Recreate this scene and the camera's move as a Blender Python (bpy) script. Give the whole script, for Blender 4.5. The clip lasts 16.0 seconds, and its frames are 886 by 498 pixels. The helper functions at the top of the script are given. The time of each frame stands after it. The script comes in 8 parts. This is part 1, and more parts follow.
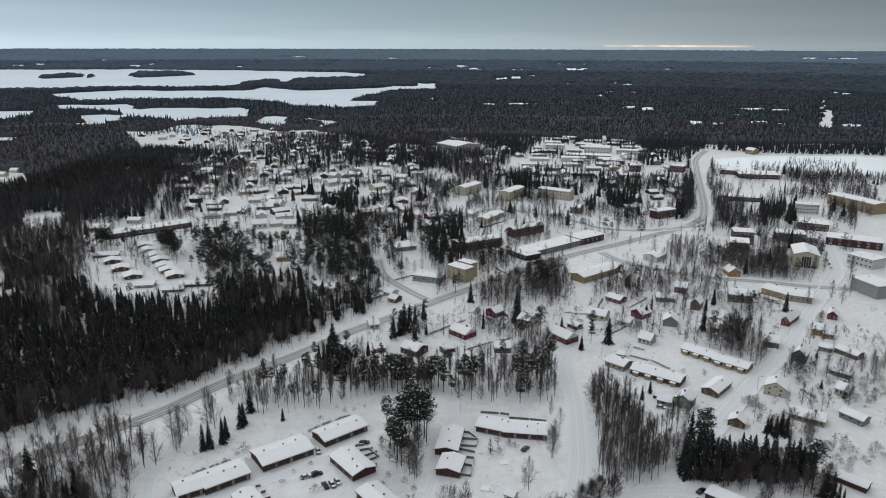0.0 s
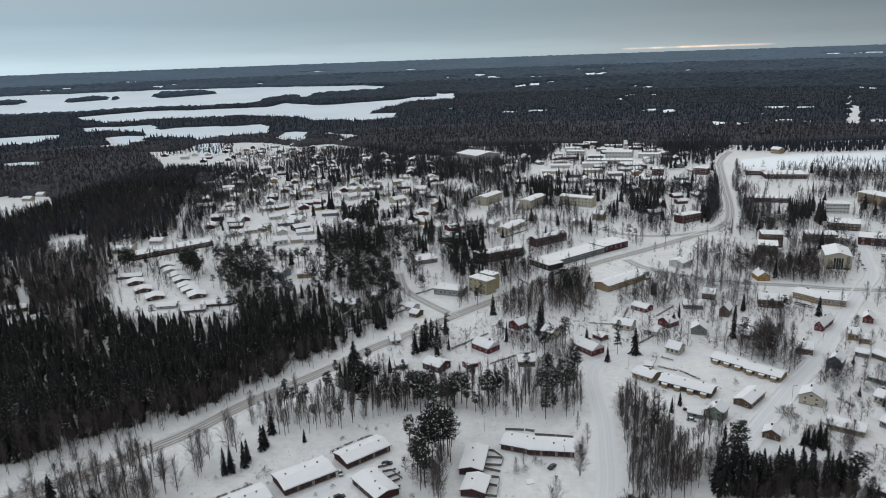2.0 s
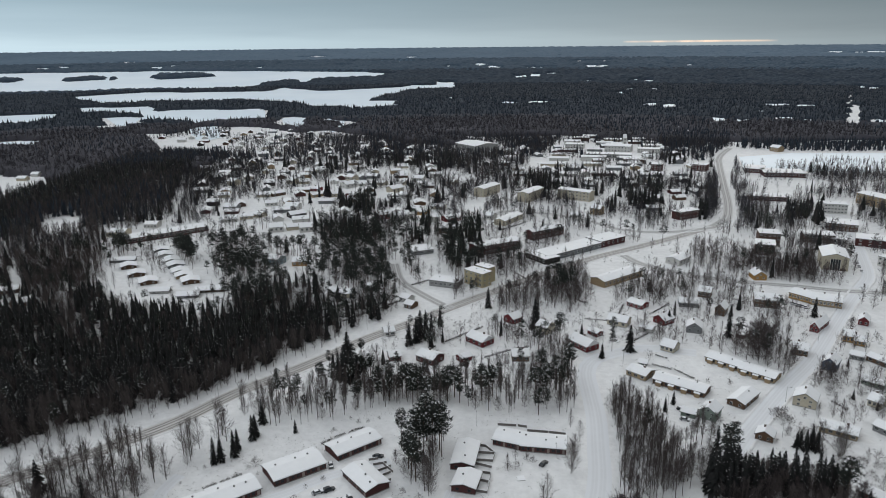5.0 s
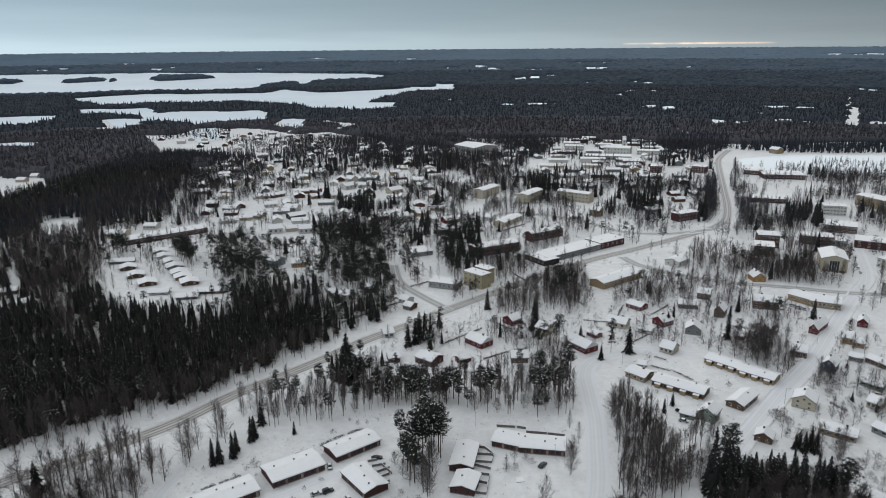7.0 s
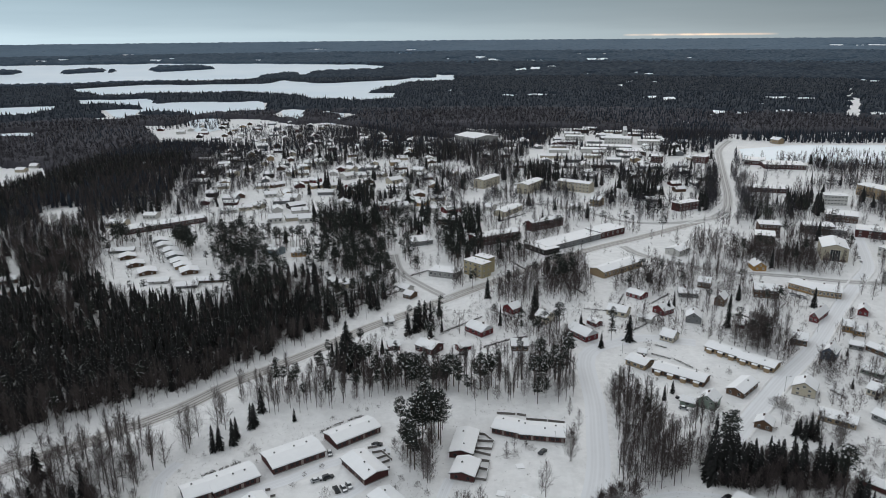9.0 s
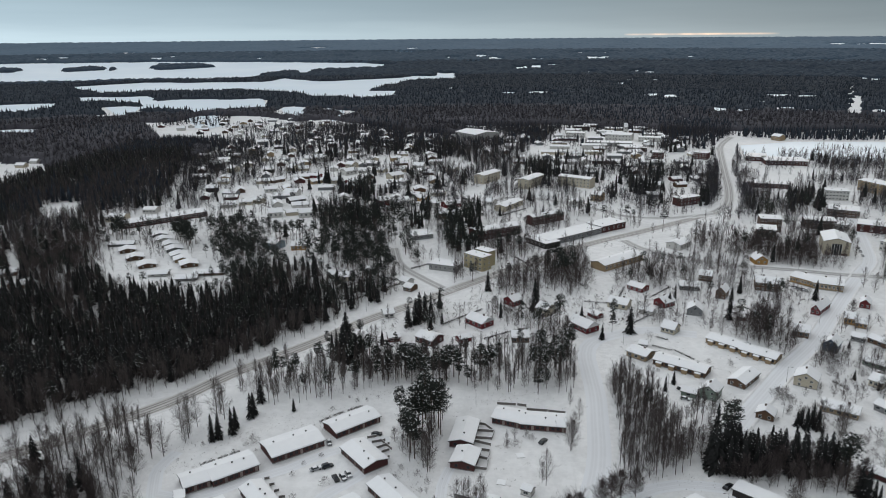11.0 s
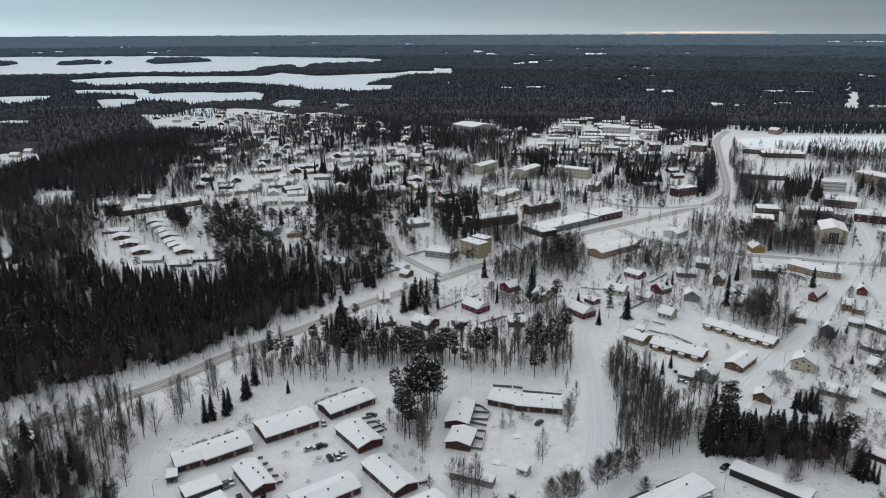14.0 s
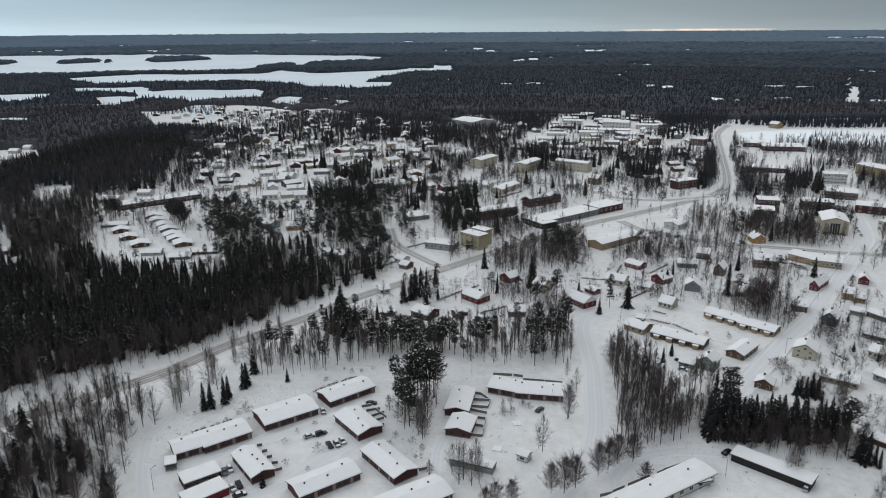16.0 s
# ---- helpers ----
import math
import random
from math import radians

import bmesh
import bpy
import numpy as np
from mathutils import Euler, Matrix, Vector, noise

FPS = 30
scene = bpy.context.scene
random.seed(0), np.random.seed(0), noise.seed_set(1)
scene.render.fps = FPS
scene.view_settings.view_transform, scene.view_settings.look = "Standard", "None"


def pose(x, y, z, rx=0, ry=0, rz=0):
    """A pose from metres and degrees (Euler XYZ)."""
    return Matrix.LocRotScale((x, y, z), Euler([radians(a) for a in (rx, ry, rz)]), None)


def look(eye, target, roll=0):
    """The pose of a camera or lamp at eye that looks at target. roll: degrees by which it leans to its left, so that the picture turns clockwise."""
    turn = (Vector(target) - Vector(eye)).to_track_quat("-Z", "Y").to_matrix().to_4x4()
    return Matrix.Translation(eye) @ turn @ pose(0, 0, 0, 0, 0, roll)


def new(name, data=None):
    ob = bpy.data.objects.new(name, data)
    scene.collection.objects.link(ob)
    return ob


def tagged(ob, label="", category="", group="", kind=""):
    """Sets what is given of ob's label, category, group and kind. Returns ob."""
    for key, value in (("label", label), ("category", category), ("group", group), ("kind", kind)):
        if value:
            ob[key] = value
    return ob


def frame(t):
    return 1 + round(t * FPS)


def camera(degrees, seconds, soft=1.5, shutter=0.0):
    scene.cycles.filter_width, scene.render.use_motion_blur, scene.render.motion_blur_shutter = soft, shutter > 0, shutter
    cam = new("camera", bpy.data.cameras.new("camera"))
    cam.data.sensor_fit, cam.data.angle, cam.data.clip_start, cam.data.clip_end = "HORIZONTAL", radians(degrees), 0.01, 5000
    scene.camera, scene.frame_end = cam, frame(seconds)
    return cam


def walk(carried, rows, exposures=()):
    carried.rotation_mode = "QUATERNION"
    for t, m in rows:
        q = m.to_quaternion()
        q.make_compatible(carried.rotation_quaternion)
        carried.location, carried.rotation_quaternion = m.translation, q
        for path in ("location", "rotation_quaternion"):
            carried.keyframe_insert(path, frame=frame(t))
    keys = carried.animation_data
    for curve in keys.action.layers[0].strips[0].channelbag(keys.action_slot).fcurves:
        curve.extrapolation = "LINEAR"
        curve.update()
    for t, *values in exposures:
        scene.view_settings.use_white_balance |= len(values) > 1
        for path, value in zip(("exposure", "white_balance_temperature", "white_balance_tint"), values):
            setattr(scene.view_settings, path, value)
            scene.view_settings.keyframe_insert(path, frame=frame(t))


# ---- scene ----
cam = camera(64.0, 16.0, soft=1.0)
PATH = [
    (0.0, pose(-3.22, -9.57, 157.17, 73.840, -0.177, -1.316)),
    (0.5, pose(-2.87, -7.07, 157.39, 73.246, -0.384, -0.615)),
    (1.0, pose(-1.50, -5.23, 158.07, 73.899, 0.440, 0.761)),
    (1.5, pose(-1.47, -3.85, 157.79, 74.365, 1.175, 0.094)),
    (2.0, pose(-0.76, -3.66, 157.90, 74.590, 1.970, 0.095)),
    (2.5, pose(-1.14, -2.34, 158.13, 74.361, 1.354, -0.197)),
    (3.0, pose(-1.22, -1.64, 157.76, 73.918, 0.783, -0.109)),
    (3.5, pose(-0.79, -1.07, 158.13, 73.552, 0.247, -0.463)),
    (4.0, pose(-1.30, -0.29, 158.63, 73.744, 0.225, -0.072)),
    (6.3, pose(-0.25, -0.79, 158.77, 73.639, 0.624, 0.250)),
    (6.5, pose(-0.95, -0.63, 158.22, 74.422, -0.066, -0.582)),
    (7.0, pose(-0.70, -0.61, 158.60, 73.846, 0.490, 0.147)),
    (7.5, pose(-1.11, -0.40, 158.53, 73.408, 0.370, -0.493)),
    (8.0, pose(-0.42, -0.88, 158.26, 73.413, 0.639, -0.271)),
    (8.5, pose(-0.75, -0.59, 157.29, 73.300, 0.685, -0.071)),
    (9.0, pose(-0.69, -0.41, 156.48, 73.188, 0.488, 0.161)),
    (11.5, pose(-0.51, -0.31, 150.59, 73.118, 0.429, 0.242)),
    (12.0, pose(-0.14, -0.45, 149.29, 72.860, 0.325, 0.200)),
    (12.5, pose(-0.24, -0.31, 148.35, 72.790, 0.050, -0.008)),
    (13.0, pose(-0.20, -0.17, 147.16, 72.980, 0.163, -0.115)),
    (13.5, pose(-0.28, -0.07, 145.88, 73.023, 0.236, -0.081)),
    (14.0, pose(-0.43, 0.06, 144.70, 72.924, 0.169, 0.016)),
    (14.5, pose(-0.42, -0.10, 143.56, 72.874, 0.215, -0.009)),
    (15.0, pose(-0.13, -0.30, 142.53, 72.736, 0.263, -0.078)),
    (15.5, pose(-0.19, 0.01, 141.30, 72.854, 0.284, -0.079)),
    (16.0, pose(0.00, 0.00, 140.00, 72.803, 0.380, 0.000)),
]
walk(cam, PATH)

# ---- world and light ----
world = bpy.data.worlds.new("overcast_sky")
scene.world = world
world.use_nodes = True
wt = world.node_tree
wt.nodes.clear()


def wmath(op, a, b=None, c=None, clamp=False):
    n = wt.nodes.new("ShaderNodeMath")
    n.operation = op
    n.use_clamp = clamp
    for i, v in enumerate((a, b, c)):
        if v is None:
            continue
        if isinstance(v, (int, float)):
            n.inputs[i].default_value = v
        else:
            wt.links.new(v, n.inputs[i])
    return n.outputs[0]


SUN_AZ, SUN_EL = 19.0, 22.0          # degrees right of ahead, above the horizon
sky = wt.nodes.new("ShaderNodeTexSky")
sky.sky_type = "NISHITA"
sky.sun_disc = False
sky.sun_elevation = radians(SUN_EL)
sky.sun_rotation = radians(SUN_AZ)
bg_sky = wt.nodes.new("ShaderNodeBackground")
bg_sky.inputs["Strength"].default_value = 0.08
wt.links.new(sky.outputs[0], bg_sky.inputs["Color"])
coord = wt.nodes.new("ShaderNodeTexCoord")
sep = wt.nodes.new("ShaderNodeSeparateXYZ")
wt.links.new(coord.outputs["Generated"], sep.inputs[0])
# cloud deck: pale at the horizon, greyer above it, brightest overhead
cloud_map = wt.nodes.new("ShaderNodeMapping")
cloud_map.inputs["Scale"].default_value = (2.2, 2.2, 26.0)
wt.links.new(coord.outputs["Generated"], cloud_map.inputs[0])
cloud_noise = wt.nodes.new("ShaderNodeTexNoise")
cloud_noise.inputs["Scale"].default_value = 1.6
cloud_noise.inputs["Detail"].default_value = 5.0
wt.links.new(cloud_map.outputs[0], cloud_noise.inputs["Vector"])
wob = wmath("MULTIPLY", wmath("SUBTRACT", cloud_noise.outputs[0], 0.5), 0.03)
height = wmath("ADD", sep.outputs["Z"], wob)
ramp = wt.nodes.new("ShaderNodeValToRGB")
wt.links.new(wmath("MULTIPLY_ADD", height, 1.0, 0.05), ramp.inputs[0])
els = ramp.color_ramp.elements
els[0].position, els[0].color = 0.045, (0.46, 0.58, 0.645, 1)
els[1].position, els[1].color = 1.0, (0.77, 0.808, 0.842, 1)
for pos, col in ((0.052, (0.46, 0.58, 0.645, 1)), (0.068, (0.355, 0.46, 0.525, 1)), (0.10, (0.275, 0.37, 0.43, 1)),
                 (0.16, (0.30, 0.355, 0.40, 1)), (0.40, (0.52, 0.565, 0.61, 1))):
    e = els.new(pos)
    e.color = col
bg_cloud = wt.nodes.new("ShaderNodeBackground")
wt.links.new(ramp.outputs[0], bg_cloud.inputs["Color"])
# the deck is thinner, so lighter, towards the left
wt.links.new(wmath("MULTIPLY_ADD", sep.outputs["X"], -0.72, 0.97), bg_cloud.inputs["Strength"])
# the slit of low sunlight under the cloud deck, far off to the right
az = wmath("DIVIDE", sep.outputs["X"], wmath("MAXIMUM", sep.outputs["Y"], 0.01))
side = wmath("SUBTRACT", 1.0, wmath("ABSOLUTE", wmath("DIVIDE", wmath("SUBTRACT", az, 0.345), 0.105)), clamp=True)
slit_n = wt.nodes.new("ShaderNodeTexNoise")
slit_n.inputs["Scale"].default_value = 60.0
wt.links.new(coord.outputs["Generated"], slit_n.inputs["Vector"])
thick = wmath("SUBTRACT", 1.0, wmath("ABSOLUTE", wmath("DIVIDE", wmath("ADD", sep.outputs["Z"], 0.0022), 0.0017)), clamp=True)
slit = wmath("MULTIPLY", wmath("MULTIPLY", wmath("POWER", side, 0.5), thick), slit_n.outputs[0])
bg_slit = wt.nodes.new("ShaderNodeBackground")
bg_slit.inputs["Color"].default_value = (1.0, 0.55, 0.24, 1)
wt.links.new(wmath("MULTIPLY", slit, 1.6), bg_slit.inputs["Strength"])
add1 = wt.nodes.new("ShaderNodeMixShader")      # the cloud deck hides nearly all of the clear sky
add1.inputs[0].default_value = 0.985
add2 = wt.nodes.new("ShaderNodeAddShader")
wout = wt.nodes.new("ShaderNodeOutputWorld")
wt.links.new(bg_sky.outputs[0], add1.inputs[1])
wt.links.new(bg_cloud.outputs[0], add1.inputs[2])
wt.links.new(add1.outputs[0], add2.inputs[0])
wt.links.new(bg_slit.outputs[0], add2.inputs[1])
wt.links.new(add2.outputs[0], wout.inputs[0])

sun = new("sun", bpy.data.lights.new("sun", "SUN"))
sun.data.energy = 0.5
sun.data.angle = radians(35)
sun.data.color = (1.0, 0.95, 0.88)
sa, se = radians(SUN_AZ), radians(SUN_EL)
sun.matrix_world = look((0, 0, 0), (-math.sin(sa) * math.cos(se), -math.cos(sa) * math.cos(se), -math.sin(se)))


# ---- materials ----
def material(name, color, rough=0.8, other=None, scale=1.0, mix=0.5, bump=0.0, bump_scale=None, metal=0.0, spread=0.0, island=False, detail=4.0):
    """A surface of two colours mixed by a noise at scale (per metre), with relief, and a spread of brightness from thing to thing."""
    m = bpy.data.materials.new(name)
    m.use_nodes = True
    t = m.node_tree
    b = t.nodes["Principled BSDF"]
    b.inputs["Roughness"].default_value = rough
    b.inputs["Metallic"].default_value = metal
    b.inputs["Specular IOR Level"].default_value = 0.3
    co = t.nodes.new("ShaderNodeTexCoord")
    out = None
    if other is not None:
        n = t.nodes.new("ShaderNodeTexNoise")
        n.inputs["Scale"].default_value = scale
        n.inputs["Detail"].default_value = detail
        t.links.new(co.outputs["Object"], n.inputs["Vector"])
        r = t.nodes.new("ShaderNodeMapRange")
        r.inputs[1].default_value = 0.5 - 0.25 * mix - 0.05
        r.inputs[2].default_value = 0.5 + 0.25 * mix + 0.05
        t.links.new(n.outputs[0], r.inputs[0])
        x = t.nodes.new("ShaderNodeMix")
        x.data_type = "RGBA"
        x.inputs["A"].default_value = (*color, 1)
        x.inputs["B"].default_value = (*other, 1)
        t.links.new(r.outputs[0], x.inputs["Factor"])
        out = x.outputs["Result"]
    else:
        rgb = t.nodes.new("ShaderNodeRGB")
        rgb.outputs[0].default_value = (*color, 1)
        out = rgb.outputs[0]
    if spread:
        src = t.nodes.new("ShaderNodeNewGeometry").outputs["Random Per Island"] if island else t.nodes.new("ShaderNodeObjectInfo").outputs["Random"]
        mr = t.nodes.new("ShaderNodeMapRange")
        mr.inputs[3].default_value = 1.0 - spread
        mr.inputs[4].default_value = 1.0 + spread
        t.links.new(src, mr.inputs[0])
        hs = t.nodes.new("ShaderNodeHueSaturation")
        t.links.new(mr.outputs[0], hs.inputs["Value"])
        t.links.new(out, hs.inputs["Color"])
        out = hs.outputs[0]
    t.links.new(out, b.inputs["Base Color"])
    if bump:
        n2 = t.nodes.new("ShaderNodeTexNoise")
        n2.inputs["Scale"].default_value = bump_scale or scale * 4
        n2.inputs["Detail"].default_value = 6.0
        t.links.new(co.outputs["Object"], n2.inputs["Vector"])
        bp = t.nodes.new("ShaderNodeBump")
        bp.inputs["Strength"].default_value = bump
        bp.inputs["Distance"].default_value = 0.3
        t.links.new(n2.outputs[0], bp.inputs["Height"])
        t.links.new(bp.outputs[0], b.inputs["Normal"])
    return m


def snow_cover(name, light, dull, drift):
    """Snow with wind drifts, soft grey patches and a fine crust."""
    m = material(name, light, 0.7, dull, 0.03, 0.9)
    t = m.node_tree
    b = t.nodes["Principled BSDF"]
    co = t.nodes.new("ShaderNodeTexCoord")
    last = None
    for scale, dist, strength in ((0.07, 3.0, drift), (0.6, 0.5, 0.5), (3.0, 0.12, 0.4)):
        n = t.nodes.new("ShaderNodeTexNoise")
        n.inputs["Scale"].default_value = scale
        n.inputs["Detail"].default_value = 4.0
        t.links.new(co.outputs["Object"], n.inputs["Vector"])
        p = t.nodes.new("ShaderNodeBump")
        p.inputs["Strength"].default_value = strength
        p.inputs["Distance"].default_value = dist
        t.links.new(n.outputs[0], p.inputs["Height"])
        if last:
            t.links.new(last, p.inputs["Normal"])
        last = p.outputs[0]
    t.links.new(last, b.inputs["Normal"])
    # trodden and wind-packed patches
    n = t.nodes.new("ShaderNodeTexNoise")
    n.inputs["Scale"].default_value = 0.22
    n.inputs["Detail"].default_value = 7.0
    n.inputs["Roughness"].default_value = 0.68
    t.links.new(co.outputs["Object"], n.inputs["Vector"])
    r = t.nodes.new("ShaderNodeMapRange")
    r.inputs[1].default_value, r.inputs[2].default_value = 0.40, 0.68
    r.inputs[3].default_value, r.inputs[4].default_value = 1.0, 0.86
    t.links.new(n.outputs[0], r.inputs[0])
    hs = t.nodes.new("ShaderNodeHueSaturation")
    t.links.new(r.outputs[0], hs.inputs["Value"])
    t.links.new(b.inputs["Base Color"].links[0].from_socket, hs.inputs["Color"])
    t.links.new(hs.outputs[0], b.inputs["Base Color"])
    return m


SNOW = snow_cover("snow_ground", (0.875, 0.872, 0.868), (0.75, 0.748, 0.748), 0.6)
SNOW_ROOF = material("snow_roof", (0.90, 0.903, 0.91), 0.6, (0.84, 0.845, 0.855), 0.25, 0.8, 0.12, 0.9)
SNOW_TREE = material("snow_on_branches", (0.82, 0.82, 0.83), 0.7, spread=0.1, island=True)
# Bluer than SNOW: the blue of distance haze is put into this colour.
LAKE = material("lake_field_snow_hazed", (0.82, 0.89, 0.94), 0.45, (0.72, 0.81, 0.88), 0.004, 0.6)
SPRUCE = material("spruce_needles", (0.0110, 0.0110, 0.0110), 0.9, (0.0195, 0.0200, 0.0190), 0.8, 1.0, spread=0.35, island=True)
PINE = material("pine_needles", (0.020, 0.025, 0.021), 0.85, (0.032, 0.037, 0.031), 0.8, 1.0, spread=0.35, island=True)
BARK = material("dark_bark", (0.055, 0.045, 0.040), 0.95, (0.11, 0.095, 0.085), 1.5, 1.0, 0.3, 6.0)
PINE_BARK = material("pine_bark", (0.10, 0.065, 0.045), 0.95, (0.06, 0.05, 0.045), 0.6, 1.0, 0.3, 6.0)
TWIG = material("bare_twigs", (0.060, 0.048, 0.046), 0.95, (0.110, 0.094, 0.090), 0.3, 1.0, spread=0.4, island=True)
TWIG_DARK = material("alder_twigs", (0.048, 0.037, 0.037), 0.95, (0.090, 0.074, 0.072), 0.3, 1.0, spread=0.4, island=True)
# Same leaf trees farther off: haze painted in as a bluer tone.
TWIG_FAR_HAZE = material("far_leaf_trees_hazed", (0.030, 0.029, 0.035), 0.95, (0.056, 0.054, 0.063), 0.006, 0.8, spread=0.35, island=True)
# Conifers beyond the town: the blue is distance haze put into the colour.
FAR_WOODS_HAZE = material("far_conifers_hazed", (0.013, 0.019, 0.028), 0.9, (0.025, 0.034, 0.047), 0.012, 1.0, spread=0.45, island=True)
# Haze painted into the base colours: each farther band is bluer and paler.
HAZED_WOODS = material("frosted_woods", (0.025, 0.041, 0.062), 0.95, (0.042, 0.064, 0.092), 0.006, 1.0, spread=0.3, island=True)
HAZED_WOODS_PALE = material("hazed_woods_pale", (0.044, 0.072, 0.105), 0.95, (0.066, 0.102, 0.142), 0.005, 1.0, spread=0.25, island=True)
HORIZON_HAZED_WOODS = material("horizon_woods", (0.060, 0.096, 0.136), 0.95, (0.086, 0.130, 0.176), 0.004, 1.0, spread=0.2, island=True)
WALL = {}
for key, col, oth in (("red_brick", (0.088, 0.032, 0.030), (0.060, 0.025, 0.024)), ("red_wood", (0.155, 0.024, 0.028), (0.105, 0.019, 0.022)),
                      ("brown_brick", (0.10, 0.060, 0.045), (0.075, 0.046, 0.036)), ("tan", (0.34, 0.25, 0.15), (0.27, 0.20, 0.125)),
                      ("ochre", (0.38, 0.22, 0.07), (0.30, 0.17, 0.06)), ("cream", (0.50, 0.45, 0.35), (0.42, 0.38, 0.30)),
                      ("white", (0.58, 0.57, 0.54), (0.48, 0.47, 0.45)), ("grey", (0.20, 0.21, 0.215), (0.15, 0.155, 0.16)),
                      ("green", (0.20, 0.25, 0.21), (0.16, 0.20, 0.17)), ("blue", (0.07, 0.10, 0.15), (0.05, 0.075, 0.11)),
                      ("pale_blue", (0.22, 0.29, 0.33), (0.17, 0.23, 0.26)), ("dark", (0.035, 0.030, 0.029), (0.022, 0.020, 0.020)),
                      ("pale_ochre", (0.42, 0.36, 0.22), (0.34, 0.29, 0.18)), ("brown", (0.13, 0.075, 0.045), (0.09, 0.055, 0.036)), ("concrete", (0.30, 0.30, 0.29), (0.23, 0.23, 0.225))):
    WALL[key] = material("wall_" + key, col, 0.85, oth, 0.9, 1.0, 0.15, 8.0)
ROOFING = material("roof_felt", (0.05, 0.048, 0.047), 0.85, (0.08, 0.075, 0.072), 0.8, 1.0, 0.1, 5.0)
GREY_ROOF = material("frosted_tin_roof", (0.32, 0.32, 0.33), 0.5, (0.46, 0.47, 0.49), 0.35, 1.0)
GLASS = material("window_glass", (0.02, 0.025, 0.03), 0.12)
GLASS.node_tree.nodes["Principled BSDF"].inputs["Specular IOR Level"].default_value = 0.6
FRAME = material("white_window_frame", (0.62, 0.62, 0.60), 0.5)
DARK_TRIM = material("brown_window_frame", (0.05, 0.032, 0.028), 0.6)
DOOR = material("door_paint", (0.20, 0.15, 0.13), 0.6, (0.30, 0.26, 0.24), 1.0, 1.0, spread=0.3)
METAL = material("dark_metal", (0.035, 0.035, 0.037), 0.5, (0.06, 0.06, 0.062), 2.0, 1.0, metal=0.4)
POST = material("galvanised_steel", (0.22, 0.22, 0.22), 0.45, (0.16, 0.16, 0.16), 2.0, 1.0, metal=0.6)
HEDGE = material("bare_hedge", (0.055, 0.048, 0.042), 0.95, (0.11, 0.10, 0.095), 1.0, 1.0, spread=0.4, island=True)
FENCE = material("weathered_fence", (0.13, 0.115, 0.105), 0.9, (0.22, 0.205, 0.195), 1.5, 1.0, 0.2, 9.0)
BRUSH = material("dry_weeds", (0.10, 0.085, 0.07), 0.95, (0.20, 0.18, 0.16), 0.5, 1.0, spread=0.4, island=True)
TYRE = material("tyre_rubber", (0.012, 0.012, 0.012), 0.9)
PAINT = {k: material("car_paint_" + k, c, 0.35) for k, c in (("black", (0.012, 0.012, 0.014)), ("grey", (0.13, 0.135, 0.14)), ("silver", (0.34, 0.35, 0.36)),
                                                             ("blue", (0.03, 0.05, 0.10)), ("red", (0.16, 0.02, 0.02)), ("dark", (0.035, 0.037, 0.04)))}


# ---- mesh helpers ----
def terrain(x, y):
    """Height of the land: level, then raised far off to meet the camera's horizon."""
    s = np.clip((np.hypot(x, y) - 2600.0) / 2300.0, 0, 1)
    return 117.0 * s ** 1.4


def mesh_from(name, verts, faces, mats, index=None, smooth=False):
    me = bpy.data.meshes.new(name)
    me.from_pydata([tuple(v) for v in verts], [], [tuple(f) for f in faces])
    for m in mats:
        me.materials.append(m)
    if index is not None:
        me.polygons.foreach_set("material_index", np.asarray(index, dtype=np.int32))
    if smooth:
        me.polygons.foreach_set("use_smooth", np.ones(len(me.polygons), dtype=bool))
    me.update()
    return me


def mesh_tris(name, verts, tris, mats, index):
    """A large mesh of triangles, from arrays."""
    me = bpy.data.meshes.new(name)
    nv, nt = len(verts), len(tris)
    me.vertices.add(nv)
    me.vertices.foreach_set("co", np.asarray(verts, dtype=np.float32).ravel())
    me.loops.add(nt * 3)
    me.loops.foreach_set("vertex_index", np.asarray(tris, dtype=np.int32).ravel())
    me.polygons.add(nt)
    me.polygons.foreach_set("loop_start", np.arange(0, nt * 3, 3, dtype=np.int32))
    for m in mats:
        me.materials.append(m)
    me.polygons.foreach_set("material_index", np.asarray(index, dtype=np.int32))
    me.update(calc_edges=True)
    return me


